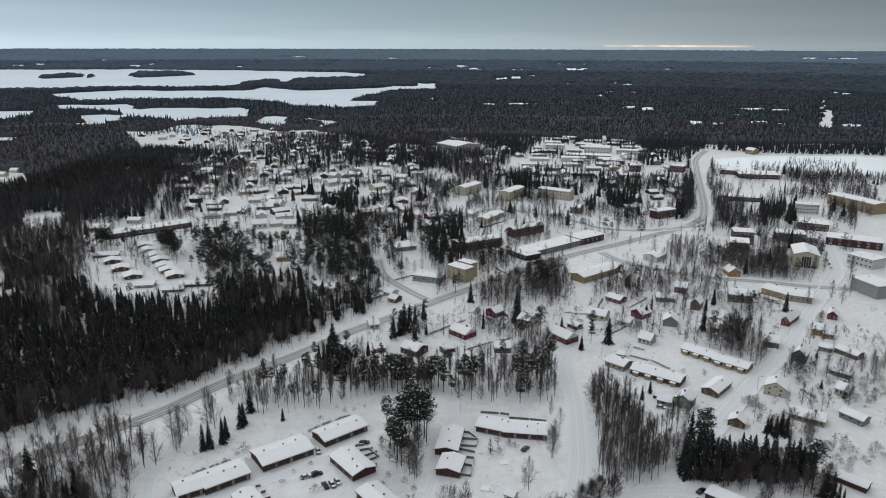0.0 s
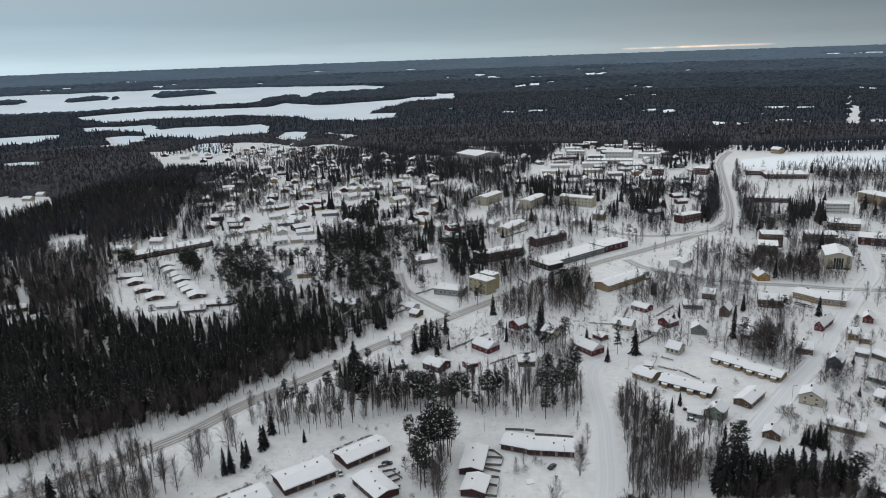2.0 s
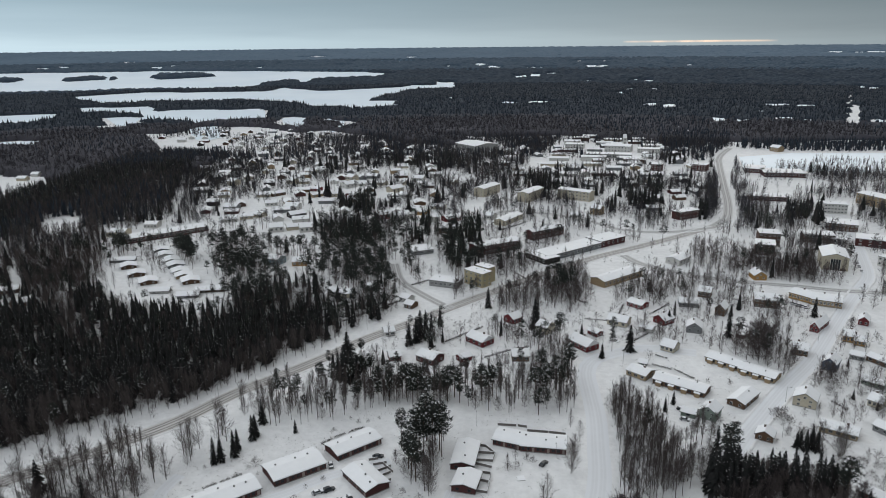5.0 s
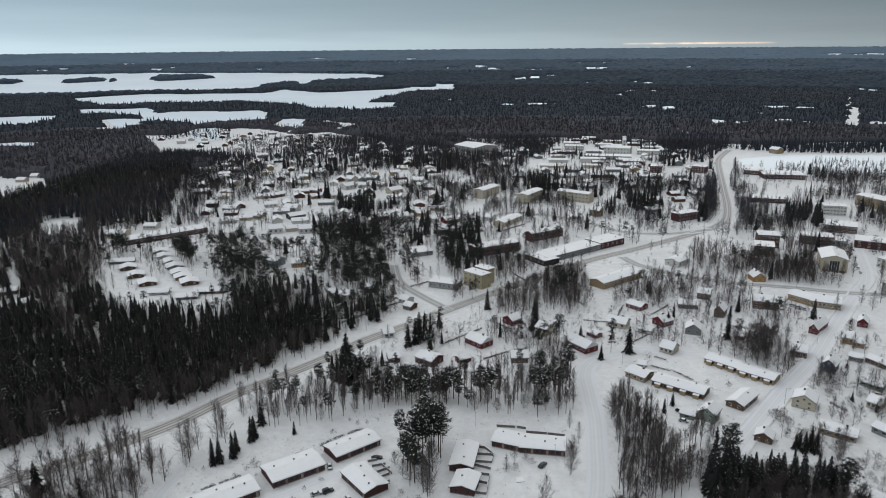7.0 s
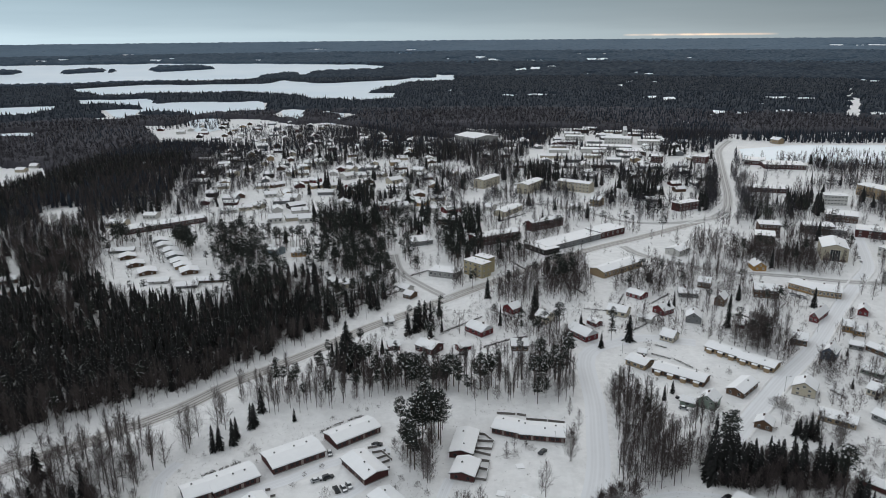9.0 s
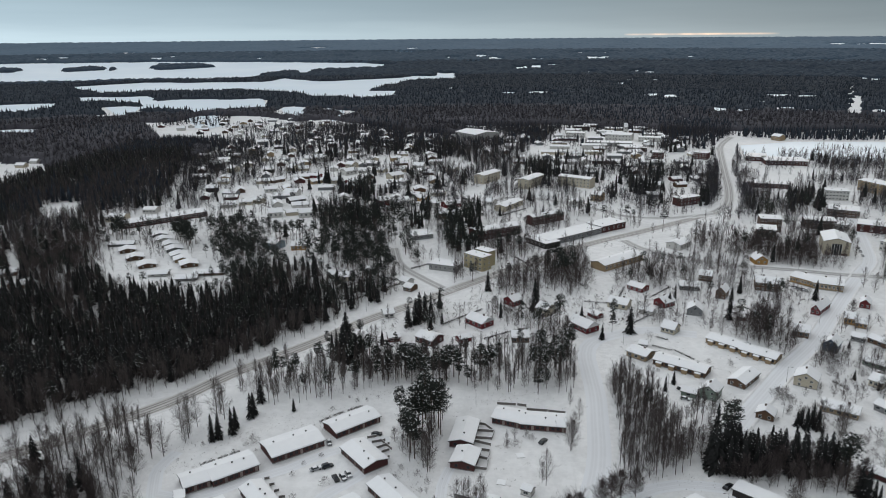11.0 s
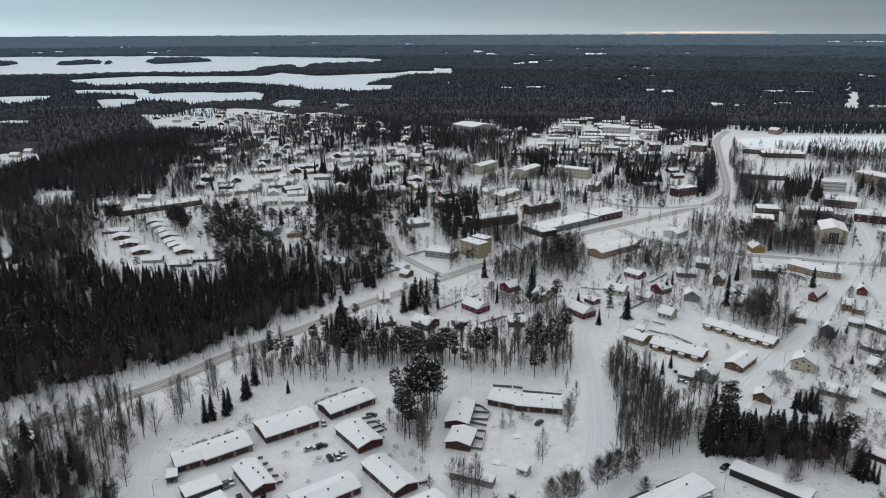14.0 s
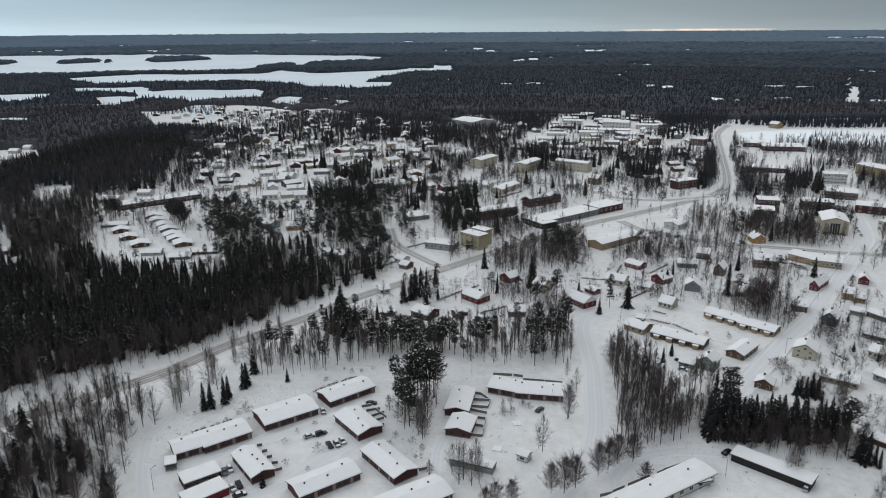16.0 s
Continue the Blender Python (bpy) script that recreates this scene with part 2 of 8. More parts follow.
class Build:
    """Collects boxes and other simple solids into one mesh."""

    def __init__(self):
        self.v, self.f, self.m = [], [], []

    def add(self, verts, faces, mat=0):
        k = len(self.v)
        self.v += [tuple(p) for p in verts]
        self.f += [tuple(i + k for i in f) for f in faces]
        self.m += [mat] * len(faces)
        return self

    def box(self, x0, x1, y0, y1, z0, z1, mat=0):
        return self.add([(x0, y0, z0), (x1, y0, z0), (x1, y1, z0), (x0, y1, z0), (x0, y0, z1), (x1, y0, z1), (x1, y1, z1), (x0, y1, z1)],
                        [(0, 3, 2, 1), (4, 5, 6, 7), (0, 1, 5, 4), (1, 2, 6, 5), (2, 3, 7, 6), (3, 0, 4, 7)], mat)

    def prism(self, profile, x0, x1, mat=0):
        """A profile in (y, z), anticlockwise seen from +x, drawn along x."""
        n = len(profile)
        vs = [(x0, y, z) for y, z in profile] + [(x1, y, z) for y, z in profile]
        fs = [tuple(range(n - 1, -1, -1)), tuple(range(n, 2 * n))] + [(i, (i + 1) % n, (i + 1) % n + n, i + n) for i in range(n)]
        return self.add(vs, fs, mat)

    def tube(self, p, q, r0, r1, sides=6, mat=0):
        p, q = Vector(p), Vector(q)
        d = (q - p).normalized()
        u = d.orthogonal().normalized()
        w = d.cross(u)
        vs = []
        for c, r in ((p, r0), (q, r1)):
            for i in range(sides):
                a = 2 * math.pi * i / sides
                vs.append(c + u * (r * math.cos(a)) + w * (r * math.sin(a)))
        fs = [(i, (i + 1) % sides, (i + 1) % sides + sides, i + sides) for i in range(sides)]
        fs += [tuple(range(sides - 1, -1, -1)), tuple(range(sides, 2 * sides))]
        return self.add(vs, fs, mat)

    def mesh(self, name, *mats):
        return mesh_from(name, self.v, self.f, mats, self.m)


def part(name, data, parent, label="", at=None):
    ob = new(name, data)
    ob.parent = parent
    if at is not None:
        ob.matrix_basis = at
    if label:
        tagged(ob, label)
    return ob


def inside(poly, x, y):
    """Which of the points lie in the polygon."""
    x, y = np.asarray(x, float), np.asarray(y, float)
    hit = np.zeros(x.shape, bool)
    n = len(poly)
    for i in range(n):
        (ax, ay), (bx, by) = poly[i], poly[(i + 1) % n]
        cross = (ay > y) != (by > y)
        with np.errstate(divide="ignore", invalid="ignore"):
            hit ^= cross & (x < (bx - ax) * (y - ay) / (by - ay + 1e-12) + ax)
    return hit


# ---- keep-out map, cells of 2 m: where no tree may stand ----
CELL, X0, Y0 = 2.0, -1400.0, 100.0
taken = np.zeros((1500, 1000), bool)


def claim_disc(x, y, r):
    i0, i1 = int((x - r - X0) / CELL), int((x + r - X0) / CELL) + 1
    j0, j1 = int((y - r - Y0) / CELL), int((y + r - Y0) / CELL) + 1
    if i1 <= 0 or j1 <= 0:
        return
    taken[max(i0, 0):i1, max(j0, 0):j1] = True


def claim_line(points, r):
    for (ax, ay), (bx, by) in zip(points, points[1:]):
        n = int(math.hypot(bx - ax, by - ay) / 2) + 1
        for k in range(n + 1):
            claim_disc(ax + (bx - ax) * k / n, ay + (by - ay) * k / n, r)


def claim_poly(poly):
    i, j = np.meshgrid(np.arange(taken.shape[0]), np.arange(taken.shape[1]), indexing="ij")
    taken[:] |= inside(poly, X0 + CELL * (i + 0.5), Y0 + CELL * (j + 0.5))


def is_free(x, y):
    i = ((x - X0) / CELL).astype(int)
    j = ((y - Y0) / CELL).astype(int)
    ok = (i >= 0) & (j >= 0) & (i < taken.shape[0]) & (j < taken.shape[1])
    res = np.ones(x.shape, bool)
    res[ok] = ~taken[i[ok], j[ok]]
    return res


# ---- houses ----
def roof_profile(d, eave, rise, over, lift=0.0, t=0.18):
    """Gable roof slab across the depth d."""
    h, k = d / 2, rise / (d / 2)
    e = h + over
    z = eave - over * k + lift
    return [(-e, z), (0, eave + rise + lift), (e, z), (e, z + t), (0, eave + rise + lift + t), (-e, z + t)]


WIN_CACHE = {}


def window_meshes(w, h, trim=None):
    """Frame with bars, and its pane; the third is both in one, for far houses."""
    key = (round(w, 2), round(h, 2), trim)
    if key not in WIN_CACHE:
        def bars(f):
            f.box(-w / 2 - 0.08, w / 2 + 0.08, -0.06, 0, -0.08, 0).box(-w / 2 - 0.08, w / 2 + 0.08, -0.06, 0, h, h + 0.08)
            return f.box(-w / 2 - 0.08, -w / 2, -0.06, 0, 0, h).box(w / 2, w / 2 + 0.08, -0.06, 0, 0, h).box(-0.03, 0.03, -0.05, 0, 0, h)
        m = trim or FRAME
        one = Build().box(-w / 2 - 0.12, w / 2 + 0.12, -0.05, 0.0, -0.12, h + 0.12).box(-w / 2 + 0.05, -0.06, -0.07, -0.05, 0.08, h - 0.08, 1).box(0.06, w / 2 - 0.05, -0.07, -0.05, 0.08, h - 0.08, 1)
        WIN_CACHE[key] = (bars(Build()).mesh("window_frame", m), Build().box(-w / 2, w / 2, -0.03, 0.0, 0, h).mesh("pane", GLASS), one.mesh("window", m, GLASS))
    return WIN_CACHE[key]


def put_window(root, meshes, at, far):
    if far:
        part("window", meshes[2], root, at=at)
    else:
        part("pane", meshes[1], part("window", meshes[0], root, at=at))


VENT = None


def vent_mesh():
    global VENT
    if VENT is None:
        b = Build()
        b.tube((0, 0, -0.5), (0, 0, 0.35), 0.26, 0.26, 8).tube((0, 0, 0.35), (0, 0, 0.5), 0.38, 0.22, 8)
        VENT = b.mesh("roof_vent", METAL)
    return VENT


def house(x, y, rot, length, depth, eave=2.8, rise=1.9, wall="red_brick", label="", category="house", group="", name="house", storeys=1,
          flat=False, vents=0, windows=0, back_windows=0, side_windows=0, chimney=False, door=0, snow=0.32, over=0.5, roof=None, open_front=False, trim=None, porches=0):
    """A house whose long side runs along its own x; its front (the lower y) carries windows and doors."""
    root = new(name)
    root.matrix_basis = pose(x, y, 0, 0, 0, rot)
    tagged(root, label or "snow-covered %s house with pale roof" % wall.replace("_", " "), category, group)
    hl, hd = length / 2, depth / 2
    wm = WALL[wall]
    if open_front:
        b = Build().box(-hl, hl, hd - 0.2, hd, 0, eave).box(-hl, -hl + 0.2, -hd, hd - 0.2, 0, eave).box(hl - 0.2, hl, -hd, hd - 0.2, 0, eave)
        bays = max(2, int(length / 3))
        part("wall", b.mesh("wall", wm), root)
        pm = Build().box(-0.08, 0.08, -0.08, 0.08, 0, eave).mesh("post", WALL["dark"])
        for k in range(1, bays):
            part("post", pm, root, at=pose(-hl + length * k / bays, -hd + 0.2, 0))
    elif flat:
        part("wall", Build().box(-hl, hl, -hd, hd, -0.3, eave).mesh("wall", wm), root)
    else:
        part("wall", Build().prism([(-hd, -0.3), (hd, -0.3), (hd, eave), (0, eave + rise), (-hd, eave)], -hl, hl).mesh("wall", wm), root)
    if not flat and not open_front and y < 450:
        part("plinth", Build().box(-hl - 0.05, hl + 0.05, -hd - 0.05, hd + 0.05, -0.3, 0.35).mesh("plinth", WALL["concrete"]), root)
    rm = roof or ROOFING
    if flat or open_front:
        part("roof", Build().box(-hl - over, hl + over, -hd - over, hd + over, eave, eave + 0.25).mesh("roof", rm), root)
        if snow:
            s = Build().box(-hl - over + 0.1, hl + over - 0.1, -hd - over + 0.1, hd + over - 0.1, eave + 0.25, eave + 0.25 + snow).mesh("roof_snow", SNOW_ROOF)
            part("roof_snow", s, root, "smooth white roof snow")
        top = lambda yy: eave + 0.25
    else:
        part("roof", Build().prism(roof_profile(depth, eave, rise, over), -hl - over, hl + over).mesh("roof", rm), root)
        if snow:
            p = roof_profile(depth, eave, rise, over - 0.05, 0.19, snow)
            # a rounded lip along the eaves
            p = [p[0], p[1], p[2], (p[3][0] - 0.04, p[3][1] - 0.12), (p[3][0] - 0.22, p[3][1] + 0.05), p[4], (p[5][0] + 0.22, p[5][1] + 0.05), (p[5][0] + 0.04, p[5][1] - 0.12)]
            part("roof_snow", Build().prism(p, -hl - over + 0.08, hl + over - 0.08).mesh("roof_snow", SNOW_ROOF), root, "smooth white roof snow")
        top = lambda yy: eave + rise * (1 - abs(yy) / hd) + 0.19
    rng = random.Random(int(x * 7 + y * 13))
    for k in range(vents):
        vx = -hl + length * (k + 0.5 + rng.uniform(-0.2, 0.2)) / vents
        vy = rng.choice((-1, 1)) * depth * rng.uniform(0.06, 0.2)
        part("roof_vent", vent_mesh(), root, at=pose(vx, vy, top(vy) + 0.3))
    if chimney:
        cy = depth * 0.08
        b = Build().box(-0.45, 0.45, -0.35, 0.35, -1.0, 1.3).box(-0.42, 0.42, -0.32, 0.32, 1.3, 1.5, 1)
        cx = rng.uniform(-0.2, 0.2) * length
        part("chimney", b.mesh("chimney", WALL["brown_brick"], SNOW_ROOF), root, at=pose(cx, cy, top(cy)))
    sh = eave / storeys
    for side, count, turn in ((-1, windows, 0), (1, back_windows, 180)):
        if not count:
            continue
        for st in range(storeys):
            zz = st * sh + sh * 0.36
            wm3 = window_meshes(min(1.6, length / count * 0.55), sh * 0.42, trim)
            for k in range(count):
                wx = -hl + length * (k + 0.5) / count
                if door and st == 0 and side < 0 and k % door == door - 1:
                    d = Build().box(-0.5, 0.5, -0.06, 0, 0.35, 2.3).mesh("door", DOOR)
                    part("door", d, root, "brown painted entrance door", pose(wx, -hd - 0.06, 0))
                    continue
                put_window(root, wm3, pose(wx, side * hd, zz, 0, 0, turn), y > 400)
    if side_windows:
        for st in range(storeys + (0 if flat else 1) if storeys > 1 or rise > 2.4 else storeys):
            zz = st * sh + sh * 0.36
            n = side_windows if st < storeys else 1
            wm3 = window_meshes(1.1, min(1.2, sh * 0.42), trim)
            for sx, turn in ((-1, -90), (1, 90)):
                for k in range(n):
                    put_window(root, wm3, pose(sx * hl, -hd + depth * (k + 0.5) / n, zz if st < storeys else eave + 0.1, 0, 0, turn), y > 400)
    for k in range(porches):
        px = -hl + length * (k + 0.5) / porches
        pb = Build().box(-1.2, 1.2, -1.3, 0, -0.2, 2.1).mesh("porch", WALL["tan"])
        ps = Build().prism([(-1.6, 2.1), (0, 2.1), (0, 2.55), (-1.4, 2.45), (-1.6, 2.3)], -1.4, 1.4).mesh("porch_snow", SNOW_ROOF)
        pr = part("porch", pb, root, "tan boarded porch", pose(px, -hd - 0.07, 0))
        part("porch_snow", ps, pr)
    r = math.radians(rot)
    for k in np.linspace(-hl, hl, max(2, int(length / 4) + 1)):
        claim_disc(x + k * math.cos(r), y + k * math.sin(r), hd + 1.0)
    return root


# ---- trees: arrays of vertices, triangles and material numbers ----
def unit(a):
    return a / (np.linalg.norm(a, axis=-1, keepdims=True) + 1e-9)


class Leafage:
    def __init__(self):
        self.v, self.t, self.m, self.n = [], [], [], 0

    def put(self, verts, tris, mat):
        verts, tris = np.asarray(verts, float).reshape(-1, 3), np.asarray(tris, int).reshape(-1, 3)
        self.v.append(verts)
        self.t.append(tris + self.n)
        self.m.append(np.full(len(tris), mat))
        self.n += len(verts)

    def cone(self, p, q, r0, r1, sides, mat):
        p, q = np.asarray(p, float), np.asarray(q, float)
        d = unit(q - p)
        u = unit(np.cross(d, [0.3, 0.9, 0.2] if abs(d[2]) > 0.9 else [0, 0, 1]))
        w = np.cross(d, u)
        a = np.arange(sides) * 2 * np.pi / sides
        ring = np.cos(a)[:, None] * u + np.sin(a)[:, None] * w
        v = np.concatenate([p + ring * r0, q + ring * r1])
        i = np.arange(sides)
        j = (i + 1) % sides
        t = np.concatenate([np.stack([i, j, j + sides], 1), np.stack([i, j + sides, i + sides], 1)])
        self.put(v, t, mat)

    def blades(self, base, way, width, mat, rng):
        """Thin tapered triangles from base along way."""
        side = unit(np.cross(way, rng.normal(size=way.shape))) * np.asarray(width).reshape(-1, 1)
        v = np.stack([base - side, base + side, base + way], 1).reshape(-1, 3)
        self.put(v, np.arange(len(v)).reshape(-1, 3), mat)

    def lump(self, c, r, rng, mat, sides):
        """A small uneven heap of snow."""
        a = np.arange(sides) * 2 * np.pi / sides + rng.uniform(0, 6)
        q = r * rng.uniform(0.6, 1.3, sides)
        long, turn = rng.uniform(1.0, 1.7), rng.uniform(0, 6)
        x, y = np.cos(a) * q * long, np.sin(a) * q
        ring = np.stack([x * np.cos(turn) - y * np.sin(turn), x * np.sin(turn) + y * np.cos(turn), -r * rng.uniform(0.1, 0.5, sides)], 1)
        i = np.arange(sides)
        self.put(np.concatenate([c + ring, [c + np.array([0, 0, 0.35 * r])]]), np.stack([i, (i + 1) % sides, np.full(sides, sides)], 1), mat)

    def arrays(self):
        return np.concatenate(self.v), np.concatenate(self.t), np.concatenate(self.m)


def spruce(seed, tiers, per, h=18.0, snow=0.4, fold=True, wide=0.15):
    """Trunk (0), drooping boughs (1) and snow on them (2)."""
    rng = np.random.default_rng(seed)
    trunk, crown = Leafage(), Leafage()
    trunk.cone((0, 0, -0.3), (0, 0, h * 0.97), 0.011 * h, 0.01, 6 if tiers > 10 else 3, 0)
    for k in range(tiers):
        f = (k + rng.uniform(-0.2, 0.2)) / tiers
        z0 = h * (0.09 + 0.90 * max(f, 0.0) ** 0.92)
        rad = wide * h * (1.02 - f) ** 0.8 * rng.uniform(0.82, 1.15) + 0.15
        n = max(4, int(per * (1.1 - 0.5 * f)))
        a = np.arange(n) * 2 * np.pi / n + rng.uniform(0, 6) + rng.normal(0, 0.12, n)
        r = rad * rng.uniform(0.55, 1.2, n)
        d = np.stack([np.cos(a), np.sin(a), np.zeros(n)], 1)
        s = np.stack([-np.sin(a), np.cos(a), np.zeros(n)], 1)
        droop = np.maximum(r * rng.uniform(0.35, 0.65, n), h / tiers * rng.uniform(0.7, 1.1, n))
        wid = (r * np.pi / n * 1.05 + 0.10)
        base = np.array([0, 0, z0]) + np.zeros((n, 3))
        tip = base + d * r[:, None] - np.array([0, 0, 1]) * droop[:, None]
        mid = base + d * (r * 0.6)[:, None] - np.array([0, 0, 1]) * (droop * 0.35)[:, None]
        le, ri = mid + s * wid[:, None] * 0.6, mid - s * wid[:, None] * 0.6
        low = np.array([0, 0, 1]) * (0.25 * wid)[:, None]
        le, ri = le - low, ri - low
        if fold:
            v = np.stack([base, le, mid, ri, tip], 1).reshape(-1, 3)
            t = np.concatenate([np.array([[0, 1, 2], [0, 2, 3], [1, 4, 2], [2, 4, 3]]) + 5 * i for i in range(n)])
        else:
            v = np.stack([base, le, tip, ri], 1).reshape(-1, 3)
            t = np.concatenate([np.array([[0, 1, 2], [0, 2, 3]]) + 4 * i for i in range(n)])
        crown.put(v, t, 0)
        pick = rng.random(n) < snow
        if pick.any():
            up = np.array([0, 0, 0.09])
            q = rng.uniform(0.15, 0.38, (n, 1))
            b2 = base + (mid - base) * 0.6 + up
            v = np.stack([b2, mid + (le - mid) * q + up, mid + (tip - mid) * 0.25 + up, mid + (ri - mid) * q + up], 1)[pick].reshape(-1, 3)
            t = np.concatenate([np.array([[0, 1, 2], [0, 2, 3]]) + 4 * i for i in range(int(pick.sum()))])
            crown.put(v, t, 1)
    return trunk.arrays(), crown.arrays()


def pine(seed, clumps, per, h=20.0, snow=0.6, low=0.5, fine=True):
    """Bare trunk, boughs that carry flat tufts of needles, and lumps of snow lying on the tufts."""
    rng = np.random.default_rng(seed)
    trunk, crown = Leafage(), Leafage()
    bend = rng.normal(0, 0.012 * h, 2)
    topp = np.array([bend[0], bend[1], h * 0.95])
    sides = 7 if fine else 3
    midp = np.array([bend[0] * 0.3, bend[1] * 0.3, h * 0.5])
    trunk.cone((0, 0, -0.3), midp, 0.012 * h, 0.0085 * h, sides, 0)
    trunk.cone(midp, topp, 0.0085 * h, 0.02, sides, 0)
    for k in range(clumps):
        f = low + (1 - low) * (k + rng.uniform(0, 0.8)) / clumps
        a = k * 2.4 + rng.normal(0, 0.5)
        up = (f - low) / (1.0 - low)
        reach = h * 0.165 * (1.03 - up) ** 0.45 * min(1.0, 0.45 + 1.6 * up) * rng.uniform(0.35, 1.1) + 0.1
        start = np.array([bend[0] * f, bend[1] * f, h * f * 0.94])
        c = start + np.array([np.cos(a) * reach, np.sin(a) * reach, reach * rng.uniform(0.0, 0.35)])
        if fine:
            trunk.cone(start, c, 0.07, 0.025, 3, 0)
        size = h * (0.058 if fine else 0.068) * rng.uniform(0.7, 1.3) * (1.15 - 0.35 * f)
        o = unit(rng.normal(size=(per, 3))) * (rng.random((per, 1)) ** 0.5) * np.array([1.3, 1.3, 0.42]) * size
        out = unit(o * np.array([1, 1, 0.6]) + np.array([0, 0, 0.3 * size]) + rng.normal(0, 0.3 * size, (per, 3)))
        crown.blades(c + o, out * size * rng.uniform(0.45, 0.85, (per, 1)), size * rng.uniform(0.10, 0.19, per) * (1.0 if fine else 2.3), 0, rng)
        if rng.random() < snow:
            for _ in range(rng.integers(1, 4) if fine else 1):
                d = rng.normal(0, 0.55, 2) * size
                crown.lump(c + np.array([d[0], d[1], 0.42 * size]), size * rng.uniform(0.16, 0.38) * (1.0 if fine else 0.8), rng, 1, 6 if fine else 3)
    return trunk.arrays(), crown.arrays()


def birch(seed, limbs, twigs, h=17.0, slim=0.2, twig_w=0.025, clear=0.16, second=0, reach=0.07, fill=0.3):
    """A bare leaf tree: trunk, upswept limbs that reach the crown's outline, boughs, then fine twigs."""
    rng = np.random.default_rng(seed)
    trunk, crown = Leafage(), Leafage()
    lean = rng.normal(0, 0.015 * h, 2)
    sides = 6 if second else 3
    cut = np.array([lean[0] * 0.6, lean[1] * 0.6, h * 0.55])
    top = np.array([lean[0], lean[1], h * 0.96])
    trunk.cone((0, 0, -0.3), cut, 0.0095 * h, 0.006 * h, sides, 0)
    trunk.cone(cut, top, 0.006 * h, 0.01, sides, 0)

    def outline(f):
        """Radius of the crown at the share f of its height."""
        return slim * h * 1.55 * np.maximum(f, 0.02) ** 0.42 * np.maximum(1.0 - f, 0.0) ** 0.62 + 0.12
    p0, q0, w0 = [np.array([lean[0] * 0.5, lean[1] * 0.5, h * 0.45])], [top], [0.6]
    for k in range(limbs):
        f = clear * 0.9 + (0.80 - clear) * (k + rng.uniform(0, 0.9)) / limbs
        a = k * 2.4 + rng.normal(0, 0.4)
        end = min(0.97, (f - clear) / (1 - clear) + rng.uniform(0.16, 0.34))
        end = max(end, 0.12)
        r = float(outline(np.array(end))) * rng.uniform(0.7, 1.0)
        p = np.array([lean[0] * f, lean[1] * f, h * f])
        q = np.array([np.cos(a) * r + lean[0] * end, np.sin(a) * r + lean[1] * end, h * (clear + (1 - clear) * end)])
        if second:
            m = p + (q - p) * 0.5 + np.array([np.cos(a), np.sin(a), -0.4]) * r * 0.16
            rad = 0.0042 * h * (1.25 - f)
            trunk.cone(p, m, rad, rad * 0.6, 3, 0)
            trunk.cone(m, q, rad * 0.6, 0.012, 3, 0)
            p0.append(m), q0.append(q), w0.append(1.0)
        else:
            crown.blades(p[None], (q - p)[None], [0.005 * h], 0, rng)
        p0.append(p), q0.append(q), w0.append(1.0)
    p0, q0, w0 = np.array(p0), np.array(q0), np.array(w0)

    def off(count, ps, qs, ws, length, width, wildness):
        w = ws * np.linalg.norm(qs - ps, axis=1)
        which = rng.choice(len(ps), count, p=w / w.sum())
        b = ps[which] + (qs[which] - ps[which]) * rng.uniform(0.15, 1.0, (count, 1))
        out = b - np.array([0, 0, h * 0.3])
        way = unit(unit(qs[which] - ps[which]) * 0.7 + unit(out) * 0.45 + rng.normal(0, wildness, (count, 3)))
        way = way * h * length * rng.uniform(0.5, 1.35, (count, 1))
        crown.blades(b, way, width * rng.uniform(0.6, 1.3, count), 0, rng)
        return b, b + way
    if second:
        p1, q1 = off(second, p0, q0, w0, 0.13, 0.04, 0.35)
        p0, q0, w0 = np.concatenate([p0, p1]), np.concatenate([q0, q1]), np.concatenate([w0 * 0.35, np.ones(second)])
    loose = int(twigs * fill)
    off(twigs - loose, p0, q0, w0, reach * 0.8, twig_w, 0.4)
    # boughs that sweep up and out like a broom, their tips spread through the crown
    f = rng.uniform(0.04, 1.0, loose) ** 0.8
    a = rng.uniform(0, 2 * np.pi, loose)
    q = np.sqrt(rng.uniform(0.02, 1.0, loose))
    r = outline(f) * q
    tip = np.stack([np.cos(a) * r + lean[0] * f, np.sin(a) * r + lean[1] * f, h * (clear + (0.99 - clear) * f)], 1)
    k = (0.2 + 0.95 * q * (1.1 - 0.6 * f))[:, None]
    way = unit(np.stack([np.cos(a), np.sin(a), np.zeros(loose)], 1) * k + np.array([0, 0, 1.0]) + rng.normal(0, 0.17, (loose, 3)))
    size = np.minimum(h * reach * rng.uniform(0.5, 1.3, loose), 0.9 * (tip[:, 2] - 0.03 * h))[:, None]
    crown.blades(tip - way * size, way * size, twig_w * rng.uniform(0.5, 1.2, loose), 0, rng)
    return trunk.arrays(), crown.arrays()


